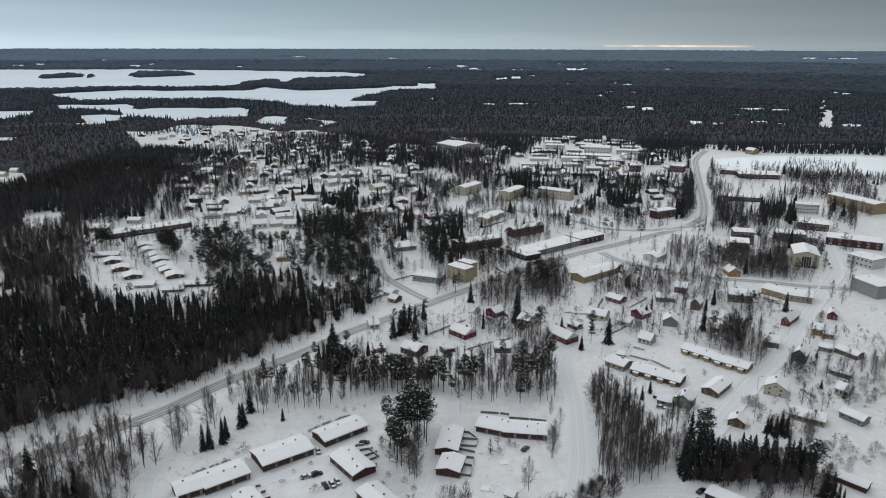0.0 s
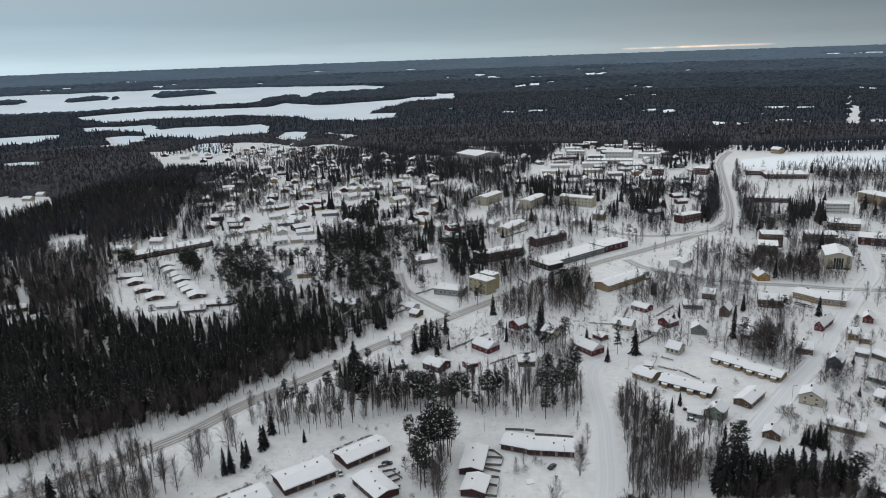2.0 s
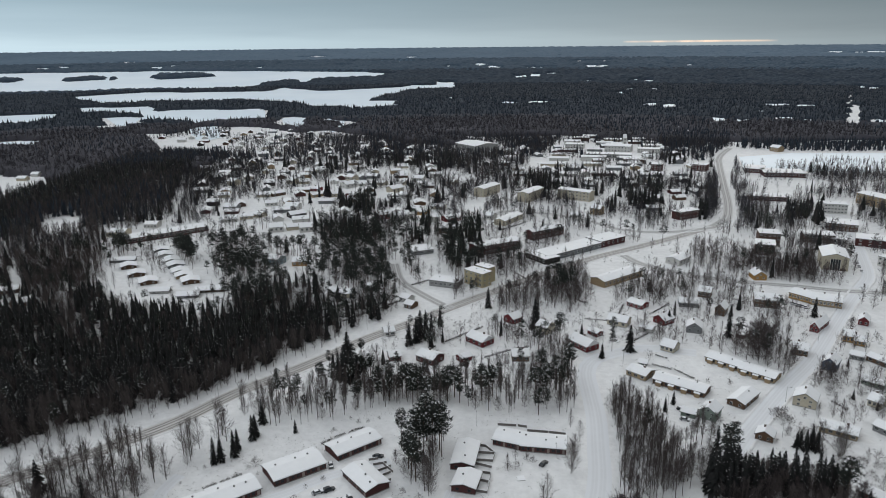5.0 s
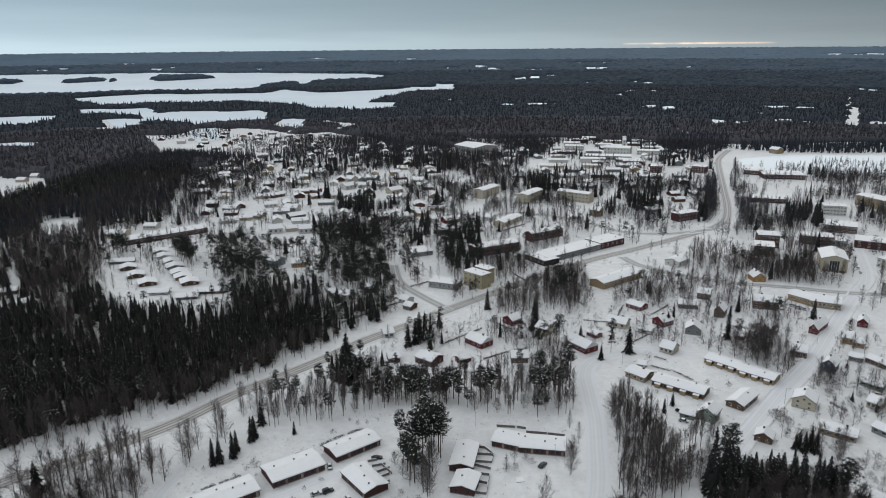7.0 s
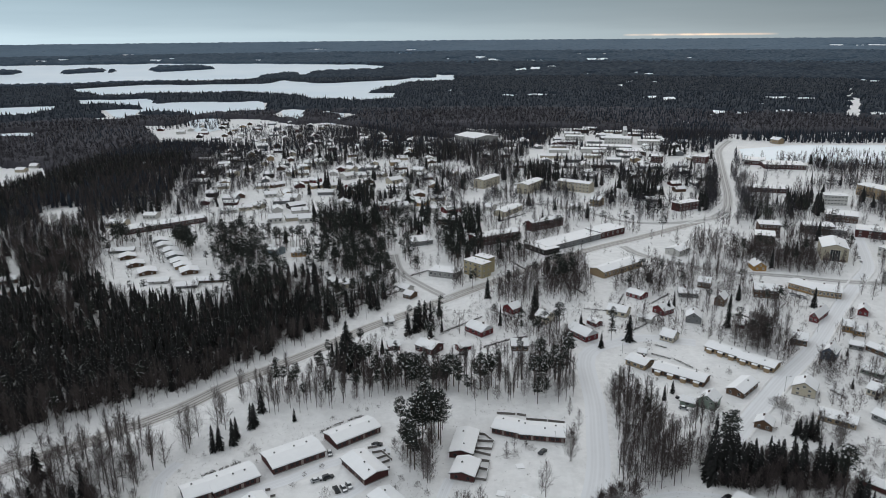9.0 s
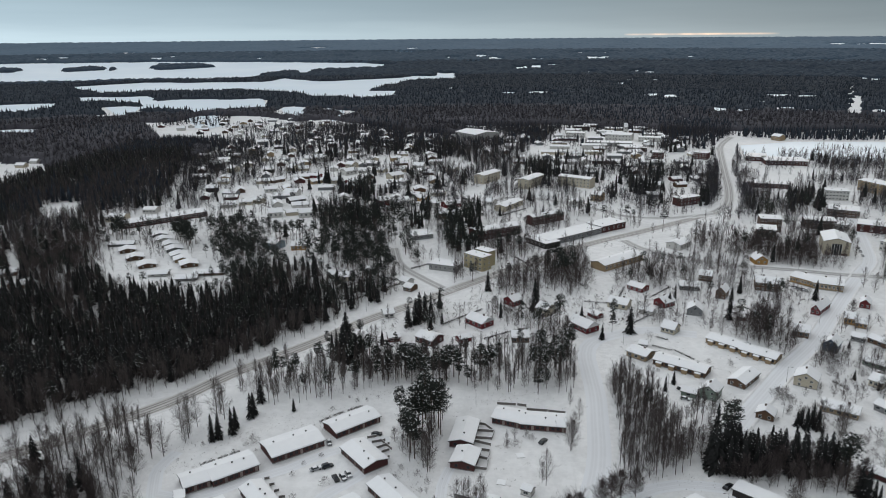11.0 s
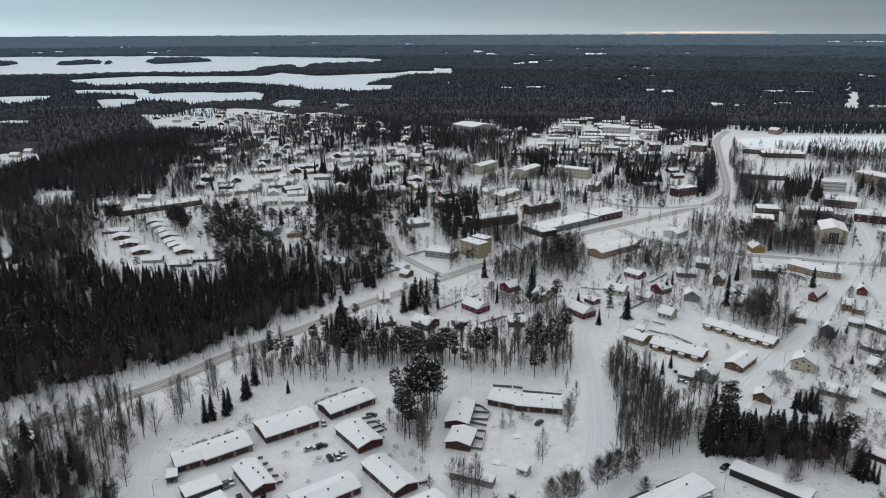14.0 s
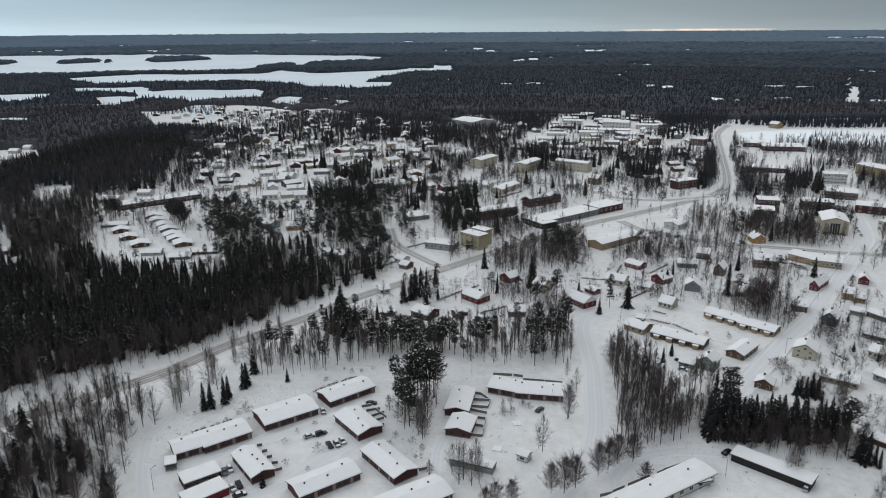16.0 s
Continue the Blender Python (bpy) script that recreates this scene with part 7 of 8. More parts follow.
tree("birch", 4.2, 195.8, 15.0)
tree("birch", 5.7, 198.2, 14.0)
tree("birch", 8.3, 195.2, 14.0)
tree("birch", 10.7, 195.8, 14.0)
tree("birch", 2.0, 201.2, 12.0)
tree("birch", 9.9, 202.6, 13.0)
tree("birch", -5.4, 200.6, 6.0)
tree("birch", -8.4, 209.5, 3.0)
tree("spruce", 95.4, 282.1, 8.0)
tree("spruce", 101.2, 288.8, 7.0)
tree("spruce", 95.8, 222.5, 20.0)
tree("spruce", 99.5, 224.8, 22.0)
tree("spruce", 102.3, 227.0, 21.0)
tree("spruce", 103.8, 225.5, 18.0)
tree("spruce", 94.3, 224.2, 17.0)
tree("pine", 103.0, 230.9, 24.0)
tree("spruce", 101.3, 237.7, 20.0)
tree("pine", 109.6, 243.9, 18.0)
tree("pine", 138.4, 213.6, 21.0)
tree("pine", 137.8, 215.8, 18.0)
tree("spruce", 96.2, 227.8, 18.0)
tree("spruce", -58.9, 195.2, 6.0)
tree("spruce", 141.0, 252.4, 9.0)
tree("spruce", 142.1, 250.1, 10.0)
tree("spruce", 145.1, 251.5, 11.0)
tree("spruce", 146.4, 249.6, 10.0)
tree("spruce", 139.5, 252.4, 8.0)
tree("spruce", 95.7, 346.1, 16.0)
tree("spruce", 79.2, 337.9, 9.0)
tree("spruce", 49.2, 378.7, 20.0)
tree("spruce", 51.7, 386.1, 16.0)
tree("pine", 60.6, 359.1, 18.0)
tree("pine", 57.9, 314.2, 19.0)
tree("pine", 44.3, 314.3, 17.0)
tree("spruce", 74.1, 367.4, 8.0)
tree("pine", 86.3, 346.4, 14.0)
tree("pine", 91.5, 367.0, 12.0)
tree("spruce", 154.1, 362.5, 20.0)
tree("spruce", 167.7, 393.8, 9.0)
tree("spruce", 131.4, 440.9, 12.0)
tree("spruce", 132.2, 438.4, 10.0)
tree("spruce", -51.3, 326.1, 22.0)
tree("spruce", -51.3, 315.9, 20.0)
tree("spruce", -47.5, 311.8, 18.0)
tree("spruce", -44.4, 309.1, 18.0)
tree("spruce", -54.5, 315.8, 16.0)
tree("spruce", -13.1, 367.1, 17.0)
tree("spruce", -16.1, 364.6, 18.0)
tree("spruce", -10.0, 368.9, 16.0)
tree("spruce", -18.1, 360.4, 15.0)
tree("spruce", -21.9, 356.3, 14.0)
tree("spruce", 24.4, 412.0, 14.0)
tree("pine", 15.6, 429.1, 13.0)
tree("spruce", 216.8, 392.9, 13.0)
tree("spruce", 134.3, 394.4, 11.0)
tree("spruce", 128.1, 384.8, 9.0)
tree("alder", 158.6, 333.8, 14.0)
tree("alder", 157.2, 337.3, 13.0)
tree("alder", 166.3, 345.1, 14.0)
tree("alder", 172.2, 326.1, 12.0)
tree("alder", 184.6, 312.3, 10.0)
tree("alder", 179.9, 305.8, 9.0)
tree("spruce", 140.4, 205.7, 11.0)
tree("alder", 225.1, 370.0, 9.0)
tree("alder", 228.7, 373.7, 8.0)
tree("alder", 163.6, 349.0, 15.0)
tree("alder", 170.0, 357.2, 15.0)
tree("alder", 161.3, 333.5, 14.0)
tree("alder", 157.1, 342.7, 13.0)
tree("alder", 169.2, 322.8, 12.0)
tree("alder", 175.3, 329.7, 12.0)
tree("alder", 172.8, 333.5, 13.0)
tree("alder", 163.3, 315.8, 11.0)
tree("alder", 181.9, 312.2, 10.0)
tree("alder", 176.0, 305.9, 9.0)
tree("alder", 171.7, 302.7, 9.0)
tree("alder", 182.6, 305.9, 10.0)
tree("alder", 163.2, 353.2, 14.0)
tree("alder", 159.3, 324.8, 12.0)
tree("birch", 235.2, 402.7, 12.0)
tree("birch", 256.2, 412.9, 14.0)
tree("birch", 258.1, 404.3, 14.0)
tree("birch", 271.4, 418.1, 15.0)
tree("spruce", 143.1, 204.9, 9.0)
tree("spruce", 139.7, 207.9, 12.0)
tree("spruce", 144.1, 210.2, 10.0)
tree("spruce", 143.7, 203.0, 8.0)
tree("alder", 141.8, 210.9, 13.0)
tree("alder", 138.7, 208.8, 12.0)
tree("alder", 135.8, 207.8, 12.0)
tree("alder", 144.0, 212.8, 12.0)
tree("alder", 186.8, 274.0, 12.0)
tree("alder", 186.9, 276.6, 10.0)
tree("birch", 160.4, 239.1, 8.0)
tree("alder", 156.3, 221.7, 8.0)
tree("alder", 134.5, 186.8, 9.0)
tree("alder", 138.1, 188.7, 11.0)
tree("alder", 130.5, 182.8, 7.0)
tree("alder", 114.4, 200.8, 11.0)
tree("alder", 112.6, 199.7, 9.0)
tree("alder", 116.9, 203.3, 12.0)
tree("alder", -21.4, 242.0, 7.0)
tree("alder", -18.1, 235.5, 8.0)
tree("alder", -9.0, 228.3, 12.0)
tree("alder", -7.4, 222.6, 10.0)
tree("alder", -10.6, 232.1, 13.0)
tree("alder", -6.7, 238.0, 14.0)
tree("alder", -13.1, 253.5, 12.0)
tree("alder", -16.3, 249.0, 11.0)
tree("alder", -8.5, 247.4, 13.0)
tree("alder", -14.3, 239.2, 10.0)
tree("shrub", 141.2, 274.4, 6.5)
tree("shrub", 144.0, 272.4, 5.0)
tree("spruce", 200.1, 325.8, 5.0)
tree("spruce", 184.4, 292.3, 5.0)
tree("spruce", 189.3, 281.9, 5.0)

# lakes and open fields, without trees
OPEN = {}
OPEN["lake_far"] = [(-2299, 3035), (-1714, 3256), (-1389, 3379), (-806, 3444), (-376, 3389), (-212, 3261), (-296, 3088), (-521, 3007), (-557, 2780), (-669, 2753), (-697, 2617), (-1050, 2537), (-1456, 2394), (-1725, 2258)]
OPEN["lake_near"] = [(-1213, 2284), (-1028, 2480), (-625, 2486), (-591, 2683), (-434, 2497), (-193, 2635), (34, 2813), (53, 2699), (30, 2509), (-120, 2397), (-228, 2029), (-276, 1924), (-313, 1829), (-403, 1957), (-578, 2041), (-767, 2037), (-940, 1966)]
OPEN["field_a"] = [(-987, 1905), (-787, 1926), (-684, 1720), (-739, 1676), (-887, 1737)]
OPEN["field_b"] = [(-1146, 1655), (-1005, 1703), (-932, 1729), (-892, 1665), (-853, 1503), (-984, 1418)]
OPEN["field_c"] = [(-743, 1714), (-683, 1807), (-618, 1802), (-462, 1824), (-377, 1507), (-503, 1478), (-657, 1541)]
OPEN["field_d"] = [(-518, 1194), (-471, 1231), (-375, 1186), (-331, 1031), (-376, 1021), (-421, 1011)]
OPEN["field_k"] = [(408, 987), (496, 1018), (628, 1011), (715, 984), (591, 808), (532, 853), (456, 875), (369, 869)]
OPEN["clearing_road"] = [(1162, 2091), (1181, 2089), (738, 1243), (706, 1245)]
OPEN["field_t"] = [(-320, 1829), (-230, 2042), (-134, 2033), (-121, 1830), (-227, 1766)]
OPEN["glade_a"] = [(-650, 900), (-590, 935), (-545, 945), (-490, 900), (-455, 805), (-468, 770), (-500, 750), (-640, 860)]
OPEN["field_l1"] = [(-800, 1190), (-759, 1215), (-707, 1225), (-655, 1195), (-655, 1140), (-720, 1135)]
OPEN["field_l2"] = [(-766, 1613), (-730, 1639), (-685, 1607), (-642, 1464), (-665, 1442)]
OPEN["field_l3"] = [(-509, 1413), (-503, 1457), (-453, 1420), (-396, 1250), (-411, 1200), (-446, 1244)]
OPEN["field_l4"] = [(-362, 1570), (-337, 1595), (-288, 1551), (-273, 1392), (-307, 1372)]
OPEN["field_l5"] = [(-266, 1512), (-250, 1562), (-214, 1508), (-192, 1323), (-220, 1305)]
OPEN["glade_b"] = [(-435, 763), (-416, 776), (-397, 749), (-381, 688), (-395, 694)]
OPEN["glade_c"] = [(-400, 893), (-378, 910), (-342, 830), (-359, 815)]
OPEN["town"] = [(-244, 423), (-298, 552), (-275, 686), (-333, 856), (-370, 1048), (-548, 1252), (-577, 1345), (-497, 1391), (-342, 1381), (-165, 1273), (-23, 1182), (111, 1222), (329, 1210), (458, 1125), (817, 1106), (160, 183), (-208, 186), (-316, 424)]
OPEN["field_0_0"] = [(-8, 3682), (4, 3711), (25, 3706), (46, 3717), (65, 3701), (74, 3683), (63, 3598), (40, 3597), (20, 3588), (2, 3601)]
OPEN["field_1_0"] = [(92, 3352), (103, 3429), (119, 3427), (135, 3431), (150, 3435), (154, 3341), (147, 3333), (128, 3336), (113, 3315), (98, 3327)]
OPEN["field_2_0"] = [(147, 3688), (163, 3826), (184, 3816), (204, 3810), (221, 3783), (225, 3685), (212, 3613), (189, 3615), (170, 3619), (154, 3648)]
OPEN["field_2_1"] = [(208, 3574), (225, 3665), (245, 3654), (265, 3634), (284, 3610), (282, 3484), (273, 3474), (247, 3437), (229, 3452), (211, 3448)]
OPEN["field_3_0"] = [(275, 3093), (291, 3157), (307, 3120), (325, 3114), (347, 3163), (339, 3015), (330, 2992), (309, 2996), (288, 2952), (275, 2985)]
OPEN["field_3_1"] = [(346, 3068), (370, 3200), (386, 3176), (406, 3187), (422, 3181), (425, 3136), (403, 3030), (378, 2990), (363, 3003), (349, 3022)]
OPEN["field_4_0"] = [(437, 3156), (453, 3223), (466, 3233), (480, 3249), (489, 3243), (491, 3210), (470, 3110), (460, 3130), (448, 3121), (439, 3131)]
OPEN["field_5_0"] = [(520, 3226), (531, 3267), (541, 3272), (543, 3239), (554, 3253), (552, 3222), (532, 3122), (524, 3134), (515, 3126), (513, 3155)]
OPEN["field_6_0"] = [(378, 3532), (392, 3543), (419, 3559), (441, 3550), (465, 3555), (463, 3462), (451, 3445), (423, 3438), (402, 3455), (380, 3443)]
OPEN["field_7_0"] = [(-156, 2635), (-148, 2753), (-122, 2742), (-97, 2722), (-75, 2749), (-62, 2636), (-71, 2594), (-97, 2564), (-121, 2594), (-142, 2594)]
OPEN["field_7_1"] = [(-40, 2708), (-31, 2873), (-8, 2842), (14, 2827), (35, 2872), (43, 2786), (32, 2662), (8, 2581), (-11, 2639), (-30, 2656)]
OPEN["field_8_0"] = [(84, 2549), (91, 2569), (99, 2574), (110, 2597), (116, 2571), (120, 2557), (110, 2434), (101, 2441), (93, 2442), (85, 2441)]
OPEN["field_9_0"] = [(4, 2113), (9, 2130), (16, 2149), (22, 2165), (28, 2132), (29, 2044), (26, 2015), (19, 2013), (13, 2034), (7, 2023)]
OPEN["field_10_0"] = [(-228, 4249), (-217, 4278), (-197, 4278), (-177, 4274), (-158, 4262), (-146, 4185), (-154, 4173), (-177, 4178), (-196, 4180), (-214, 4164)]
OPEN["field_11_0"] = [(-1881, 3363), (-1910, 3438), (-1895, 3447), (-1872, 3442), (-1861, 3457), (-1845, 3443), (-1807, 3355), (-1824, 3343), (-1850, 3357), (-1862, 3345)]
OPEN["field_11_1"] = [(-1836, 3440), (-1877, 3539), (-1854, 3534), (-1837, 3538), (-1814, 3527), (-1799, 3517), (-1771, 3445), (-1781, 3420), (-1805, 3431), (-1817, 3421)]
OPEN["field_12_0"] = [(-1815, 3589), (-1809, 3600), (-1796, 3612), (-1779, 3616), (-1769, 3631), (-1753, 3617), (-1727, 3542), (-1745, 3538), (-1761, 3534), (-1774, 3527)]
OPEN["field_12_1"] = [(-1721, 3543), (-1745, 3613), (-1725, 3605), (-1716, 3620), (-1701, 3618), (-1664, 3555), (-1666, 3545), (-1679, 3532), (-1699, 3541), (-1711, 3537)]
OPEN["field_13_0"] = [(-1453, 3539), (-1457, 3587), (-1435, 3596), (-1410, 3596), (-1392, 3608), (-1368, 3575), (-1325, 3430), (-1366, 3465), (-1376, 3432), (-1404, 3449)]
OPEN["field_14_0"] = [(-1379, 3603), (-1395, 3671), (-1382, 3674), (-1372, 3690), (-1359, 3691), (-1345, 3673), (-1323, 3596), (-1335, 3583), (-1352, 3586), (-1360, 3573)]
OPEN["field_15_0"] = [(-1052, 3631), (-1053, 3659), (-1035, 3644), (-1027, 3662), (-1015, 3660), (-989, 3587), (-988, 3566), (-1002, 3561), (-1017, 3573), (-1029, 3569)]
OPEN["field_16_0"] = [(-946, 3556), (-958, 3634), (-945, 3645), (-928, 3633), (-918, 3648), (-889, 3558), (-893, 3549), (-907, 3537), (-921, 3535), (-934, 3539)]
OPEN["field_17_0"] = [(-573, 3711), (-571, 3789), (-548, 3789), (-525, 3789), (-502, 3779), (-484, 3717), (-492, 3706), (-517, 3697), (-538, 3688), (-561, 3697)]
OPEN["field_18_0"] = [(480, 1789), (510, 1874), (522, 1872), (535, 1869), (547, 1866), (527, 1777), (517, 1761), (503, 1764), (488, 1752), (480, 1765)]
OPEN["field_18_1"] = [(536, 1798), (549, 1819), (565, 1833), (575, 1826), (581, 1811), (582, 1795), (549, 1706), (534, 1703), (524, 1706), (521, 1725)]
OPEN["field_19_0"] = [(466, 2213), (494, 2319), (513, 2348), (518, 2310), (527, 2301), (530, 2288), (499, 2176), (486, 2178), (475, 2177), (465, 2181)]
OPEN["field_19_1"] = [(519, 2263), (530, 2283), (543, 2287), (558, 2300), (567, 2291), (544, 2182), (532, 2147), (519, 2146), (512, 2162), (505, 2176)]
OPEN["field_20_0"] = [(574, 2350), (604, 2447), (620, 2459), (634, 2467), (645, 2464), (641, 2426), (605, 2308), (595, 2324), (582, 2318), (568, 2300)]
OPEN["field_21_0"] = [(647, 2336), (677, 2426), (691, 2444), (700, 2442), (705, 2431), (679, 2327), (668, 2303), (661, 2313), (655, 2321), (645, 2311)]
OPEN["field_22_0"] = [(718, 2847), (730, 2872), (740, 2867), (754, 2888), (760, 2873), (755, 2835), (724, 2730), (720, 2761), (703, 2732), (702, 2761)]
OPEN["field_22_1"] = [(750, 2768), (761, 2785), (781, 2814), (789, 2800), (797, 2787), (776, 2697), (768, 2683), (748, 2660), (740, 2673), (727, 2661)]
OPEN["field_23_0"] = [(521, 2791), (542, 2866), (554, 2859), (566, 2859), (576, 2849), (581, 2844), (561, 2769), (546, 2766), (535, 2773), (523, 2769)]
OPEN["field_24_0"] = [(677, 3552), (693, 3591), (712, 3621), (719, 3579), (740, 3622), (731, 3544), (707, 3453), (685, 3422), (673, 3423), (660, 3422)]
OPEN["field_24_1"] = [(722, 3497), (756, 3623), (767, 3607), (778, 3588), (789, 3577), (790, 3551), (754, 3413), (748, 3462), (728, 3429), (716, 3427)]
OPEN["field_25_0"] = [(1044, 3508), (1069, 3580), (1074, 3574), (1077, 3561), (1088, 3576), (1086, 3555), (1063, 3488), (1055, 3489), (1047, 3489), (1041, 3487)]
OPEN["field_26_0"] = [(1134, 3496), (1145, 3504), (1161, 3516), (1172, 3512), (1178, 3493), (1160, 3424), (1151, 3410), (1139, 3418), (1127, 3419), (1114, 3415)]
OPEN["field_27_0"] = [(1586, 3344), (1598, 3354), (1617, 3369), (1623, 3351), (1633, 3348), (1633, 3335), (1588, 3251), (1582, 3272), (1564, 3258), (1559, 3273)]
OPEN["field_28_0"] = [(2020, 3911), (2062, 3962), (2085, 3958), (2104, 3946), (2120, 3932), (2127, 3923), (2082, 3857), (2054, 3861), (2042, 3885), (2024, 3894)]
OPEN["field_29_0"] = [(2108, 3838), (2153, 3898), (2167, 3886), (2185, 3878), (2205, 3880), (2166, 3794), (2159, 3796), (2137, 3800), (2123, 3813), (2108, 3818)]
OPEN["field_29_1"] = [(2212, 3871), (2234, 3886), (2249, 3869), (2270, 3864), (2286, 3854), (2286, 3833), (2233, 3759), (2216, 3777), (2203, 3795), (2181, 3794)]
OPEN["field_30_0"] = [(1344, 2390), (1359, 2407), (1370, 2405), (1382, 2405), (1395, 2409), (1385, 2382), (1321, 2278), (1321, 2302), (1301, 2283), (1292, 2286)]
OPEN["field_30_1"] = [(1325, 2279), (1382, 2369), (1393, 2366), (1398, 2353), (1405, 2346), (1359, 2258), (1348, 2250), (1338, 2255), (1311, 2228), (1305, 2236)]
OPEN["field_31_0"] = [(786, 1800), (801, 1813), (817, 1808), (834, 1808), (854, 1819), (846, 1785), (809, 1721), (786, 1711), (772, 1716), (765, 1731)]
OPEN["field_31_1"] = [(846, 1765), (858, 1771), (882, 1786), (891, 1772), (903, 1764), (906, 1755), (865, 1687), (848, 1691), (830, 1684), (823, 1700)]
OPEN["field_32_0"] = [(537, 1479), (552, 1506), (563, 1511), (564, 1490), (577, 1501), (572, 1476), (538, 1397), (531, 1407), (520, 1398), (513, 1400)]
OPEN["field_33_0"] = [(568, 1433), (582, 1460), (589, 1465), (595, 1464), (593, 1444), (572, 1386), (561, 1362), (555, 1365), (551, 1368), (543, 1359)]
OPEN["field_33_1"] = [(595, 1442), (606, 1460), (614, 1464), (615, 1451), (627, 1464), (619, 1436), (588, 1369), (584, 1377), (574, 1369), (568, 1368)]
OPEN["field_34_0"] = [(657, 1429), (696, 1503), (700, 1488), (716, 1500), (719, 1485), (716, 1468), (682, 1406), (674, 1413), (660, 1406), (656, 1415)]
OPEN["field_35_0"] = [(684, 1384), (714, 1438), (725, 1450), (727, 1441), (734, 1444), (703, 1377), (693, 1361), (686, 1359), (686, 1371), (681, 1370)]
OPEN["field_36_0"] = [(801, 1344), (861, 1439), (871, 1441), (855, 1399), (880, 1426), (829, 1335), (811, 1311), (793, 1296), (792, 1308), (783, 1305)]
OPEN["field_36_1"] = [(829, 1339), (883, 1422), (892, 1424), (888, 1404), (889, 1392), (851, 1327), (834, 1305), (822, 1299), (820, 1308), (820, 1319)]
OPEN["field_37_0"] = [(141, 1883), (156, 1960), (172, 1953), (189, 1953), (204, 1947), (211, 1936), (196, 1863), (179, 1871), (162, 1864), (148, 1867)]
OPEN["field_37_1"] = [(219, 1937), (235, 1960), (257, 1955), (277, 1940), (297, 1937), (297, 1870), (287, 1861), (262, 1863), (242, 1860), (222, 1860)]
OPEN["field_38_0"] = [(369, 1316), (387, 1368), (394, 1363), (401, 1365), (406, 1359), (409, 1352), (391, 1304), (383, 1306), (376, 1307), (369, 1303)]
OPEN["field_38_1"] = [(418, 1370), (427, 1383), (432, 1376), (441, 1381), (444, 1372), (445, 1364), (426, 1314), (418, 1314), (411, 1313), (404, 1310)]
OPEN["field_39_0"] = [(686, 1596), (715, 1658), (720, 1658), (721, 1651), (726, 1652), (725, 1645), (697, 1584), (689, 1577), (687, 1584), (681, 1577)]
ISLANDS = {}
ISLANDS["island_a"] = [(-1544, 2924), (-1500, 3067), (-1422, 3052), (-1398, 2974), (-1499, 2879)]
ISLANDS["island_b"] = [(-1388, 3002), (-1375, 3031), (-1353, 2980), (-1363, 2952)]
ISLANDS["island_c"] = [(-1244, 3076), (-1262, 3217), (-1092, 3267), (-1004, 3158), (-1061, 3096), (-1179, 3001)]
ISLANDS["island_d"] = [(-1822, 2794), (-1788, 2956), (-1696, 2922), (-1687, 2821)]
ISLANDS["island_e"] = [(-714, 2763), (-648, 2951), (-580, 2897), (-560, 2736), (-632, 2684)]

# parked cars
car(-49.1, 224.0, 30, "silver", False, True)
car(-45.1, 225.5, 32, "dark", True, False)
car(-40.9, 218.1, -62, "black", False, False)
car(-38.4, 218.8, -63, "grey", False, True)
car(-36.7, 220.6, -64, "silver", False, True)
car(-73.4, 202.7, -62, "grey", False, False)
car(-72.0, 204.3, -62, "silver", False, True)
car(-68.3, 193.9, -58, "silver", False, True)
car(-66.6, 195.6, -60, "black", False, False)
car(-65.0, 190.4, 28, "dark", False, True)
car(-46.9, 241.4, -75, "grey", False, True)
car(-29.0, 247.3, 8, "dark", False, False)
car(36.1, 241.5, 51, "dark", False, False)
car(96.7, 212.3, 37, "black", False, False)
car(114.1, 192.1, 54, "silver", False, True)
car(299.4, 496.1, -115, "grey", False, True)
car(296.0, 487.1, -115, "dark", False, True)
car(291.8, 476.9, -115, "silver", False, True)
car(-111.5, 201.3, 80, "dark", True, True)
car(103.2, 283.2, -32, "dark", False, True)
car(101.8, 274.4, -27, "silver", False, True)
car(213.2, 413.7, -105, "silver", False, True)
car(214.8, 412.6, -105, "silver", False, True)
car(215.8, 410.4, -106, "grey", False, True)
car(217.4, 409.3, -106, "silver", False, True)
car(218.4, 407.2, -106, "dark", False, True)

# yard fences and hedges
hedge(-92.4, 226.8, -88.1, 230.1, 1.3)
hedge(-87.0, 230.7, -84.0, 233.1, 1.3)
hedge(-83.3, 233.6, -80.2, 236.0, 1.3)
hedge(-73.8, 240.6, -68.2, 244.5, 1.3)
hedge(-68.0, 245.3, -63.4, 248.5, 1.3)
hedge(-62.9, 249.4, -57.1, 252.8, 1.3)
hedge(-53.3, 256.6, -49.4, 261.0, 1.3)
hedge(-48.6, 261.7, -44.5, 265.1, 1.3)
hedge(-43.1, 265.8, -37.1, 269.9, 1.3)
fence(-66.4, 218.1, -64.8, 218.6, 1.1)
fence(-63.7, 214.4, -62.2, 215.1, 1.1)
fence(-61.2, 210.8, -59.7, 211.5, 1.1)
fence(-58.8, 207.5, -56.9, 207.8, 1.1)
fence(-56.7, 203.3, -54.7, 204.4, 1.1)
fence(-32.4, 244.9, -29.0, 245.9, 1.1)
fence(-30.3, 241.6, -25.3, 243.1, 1.1)
fence(-28.2, 237.4, -23.5, 240.6, 1.1)
fence(-26.6, 234.2, -23.2, 236.5, 1.1)
fence(-23.8, 231.1, -22.8, 231.7, 1.1)
fence(20.4, 271.2, 28.2, 270.2, 1.2)
fence(28.9, 270.2, 32.6, 269.0, 1.2)
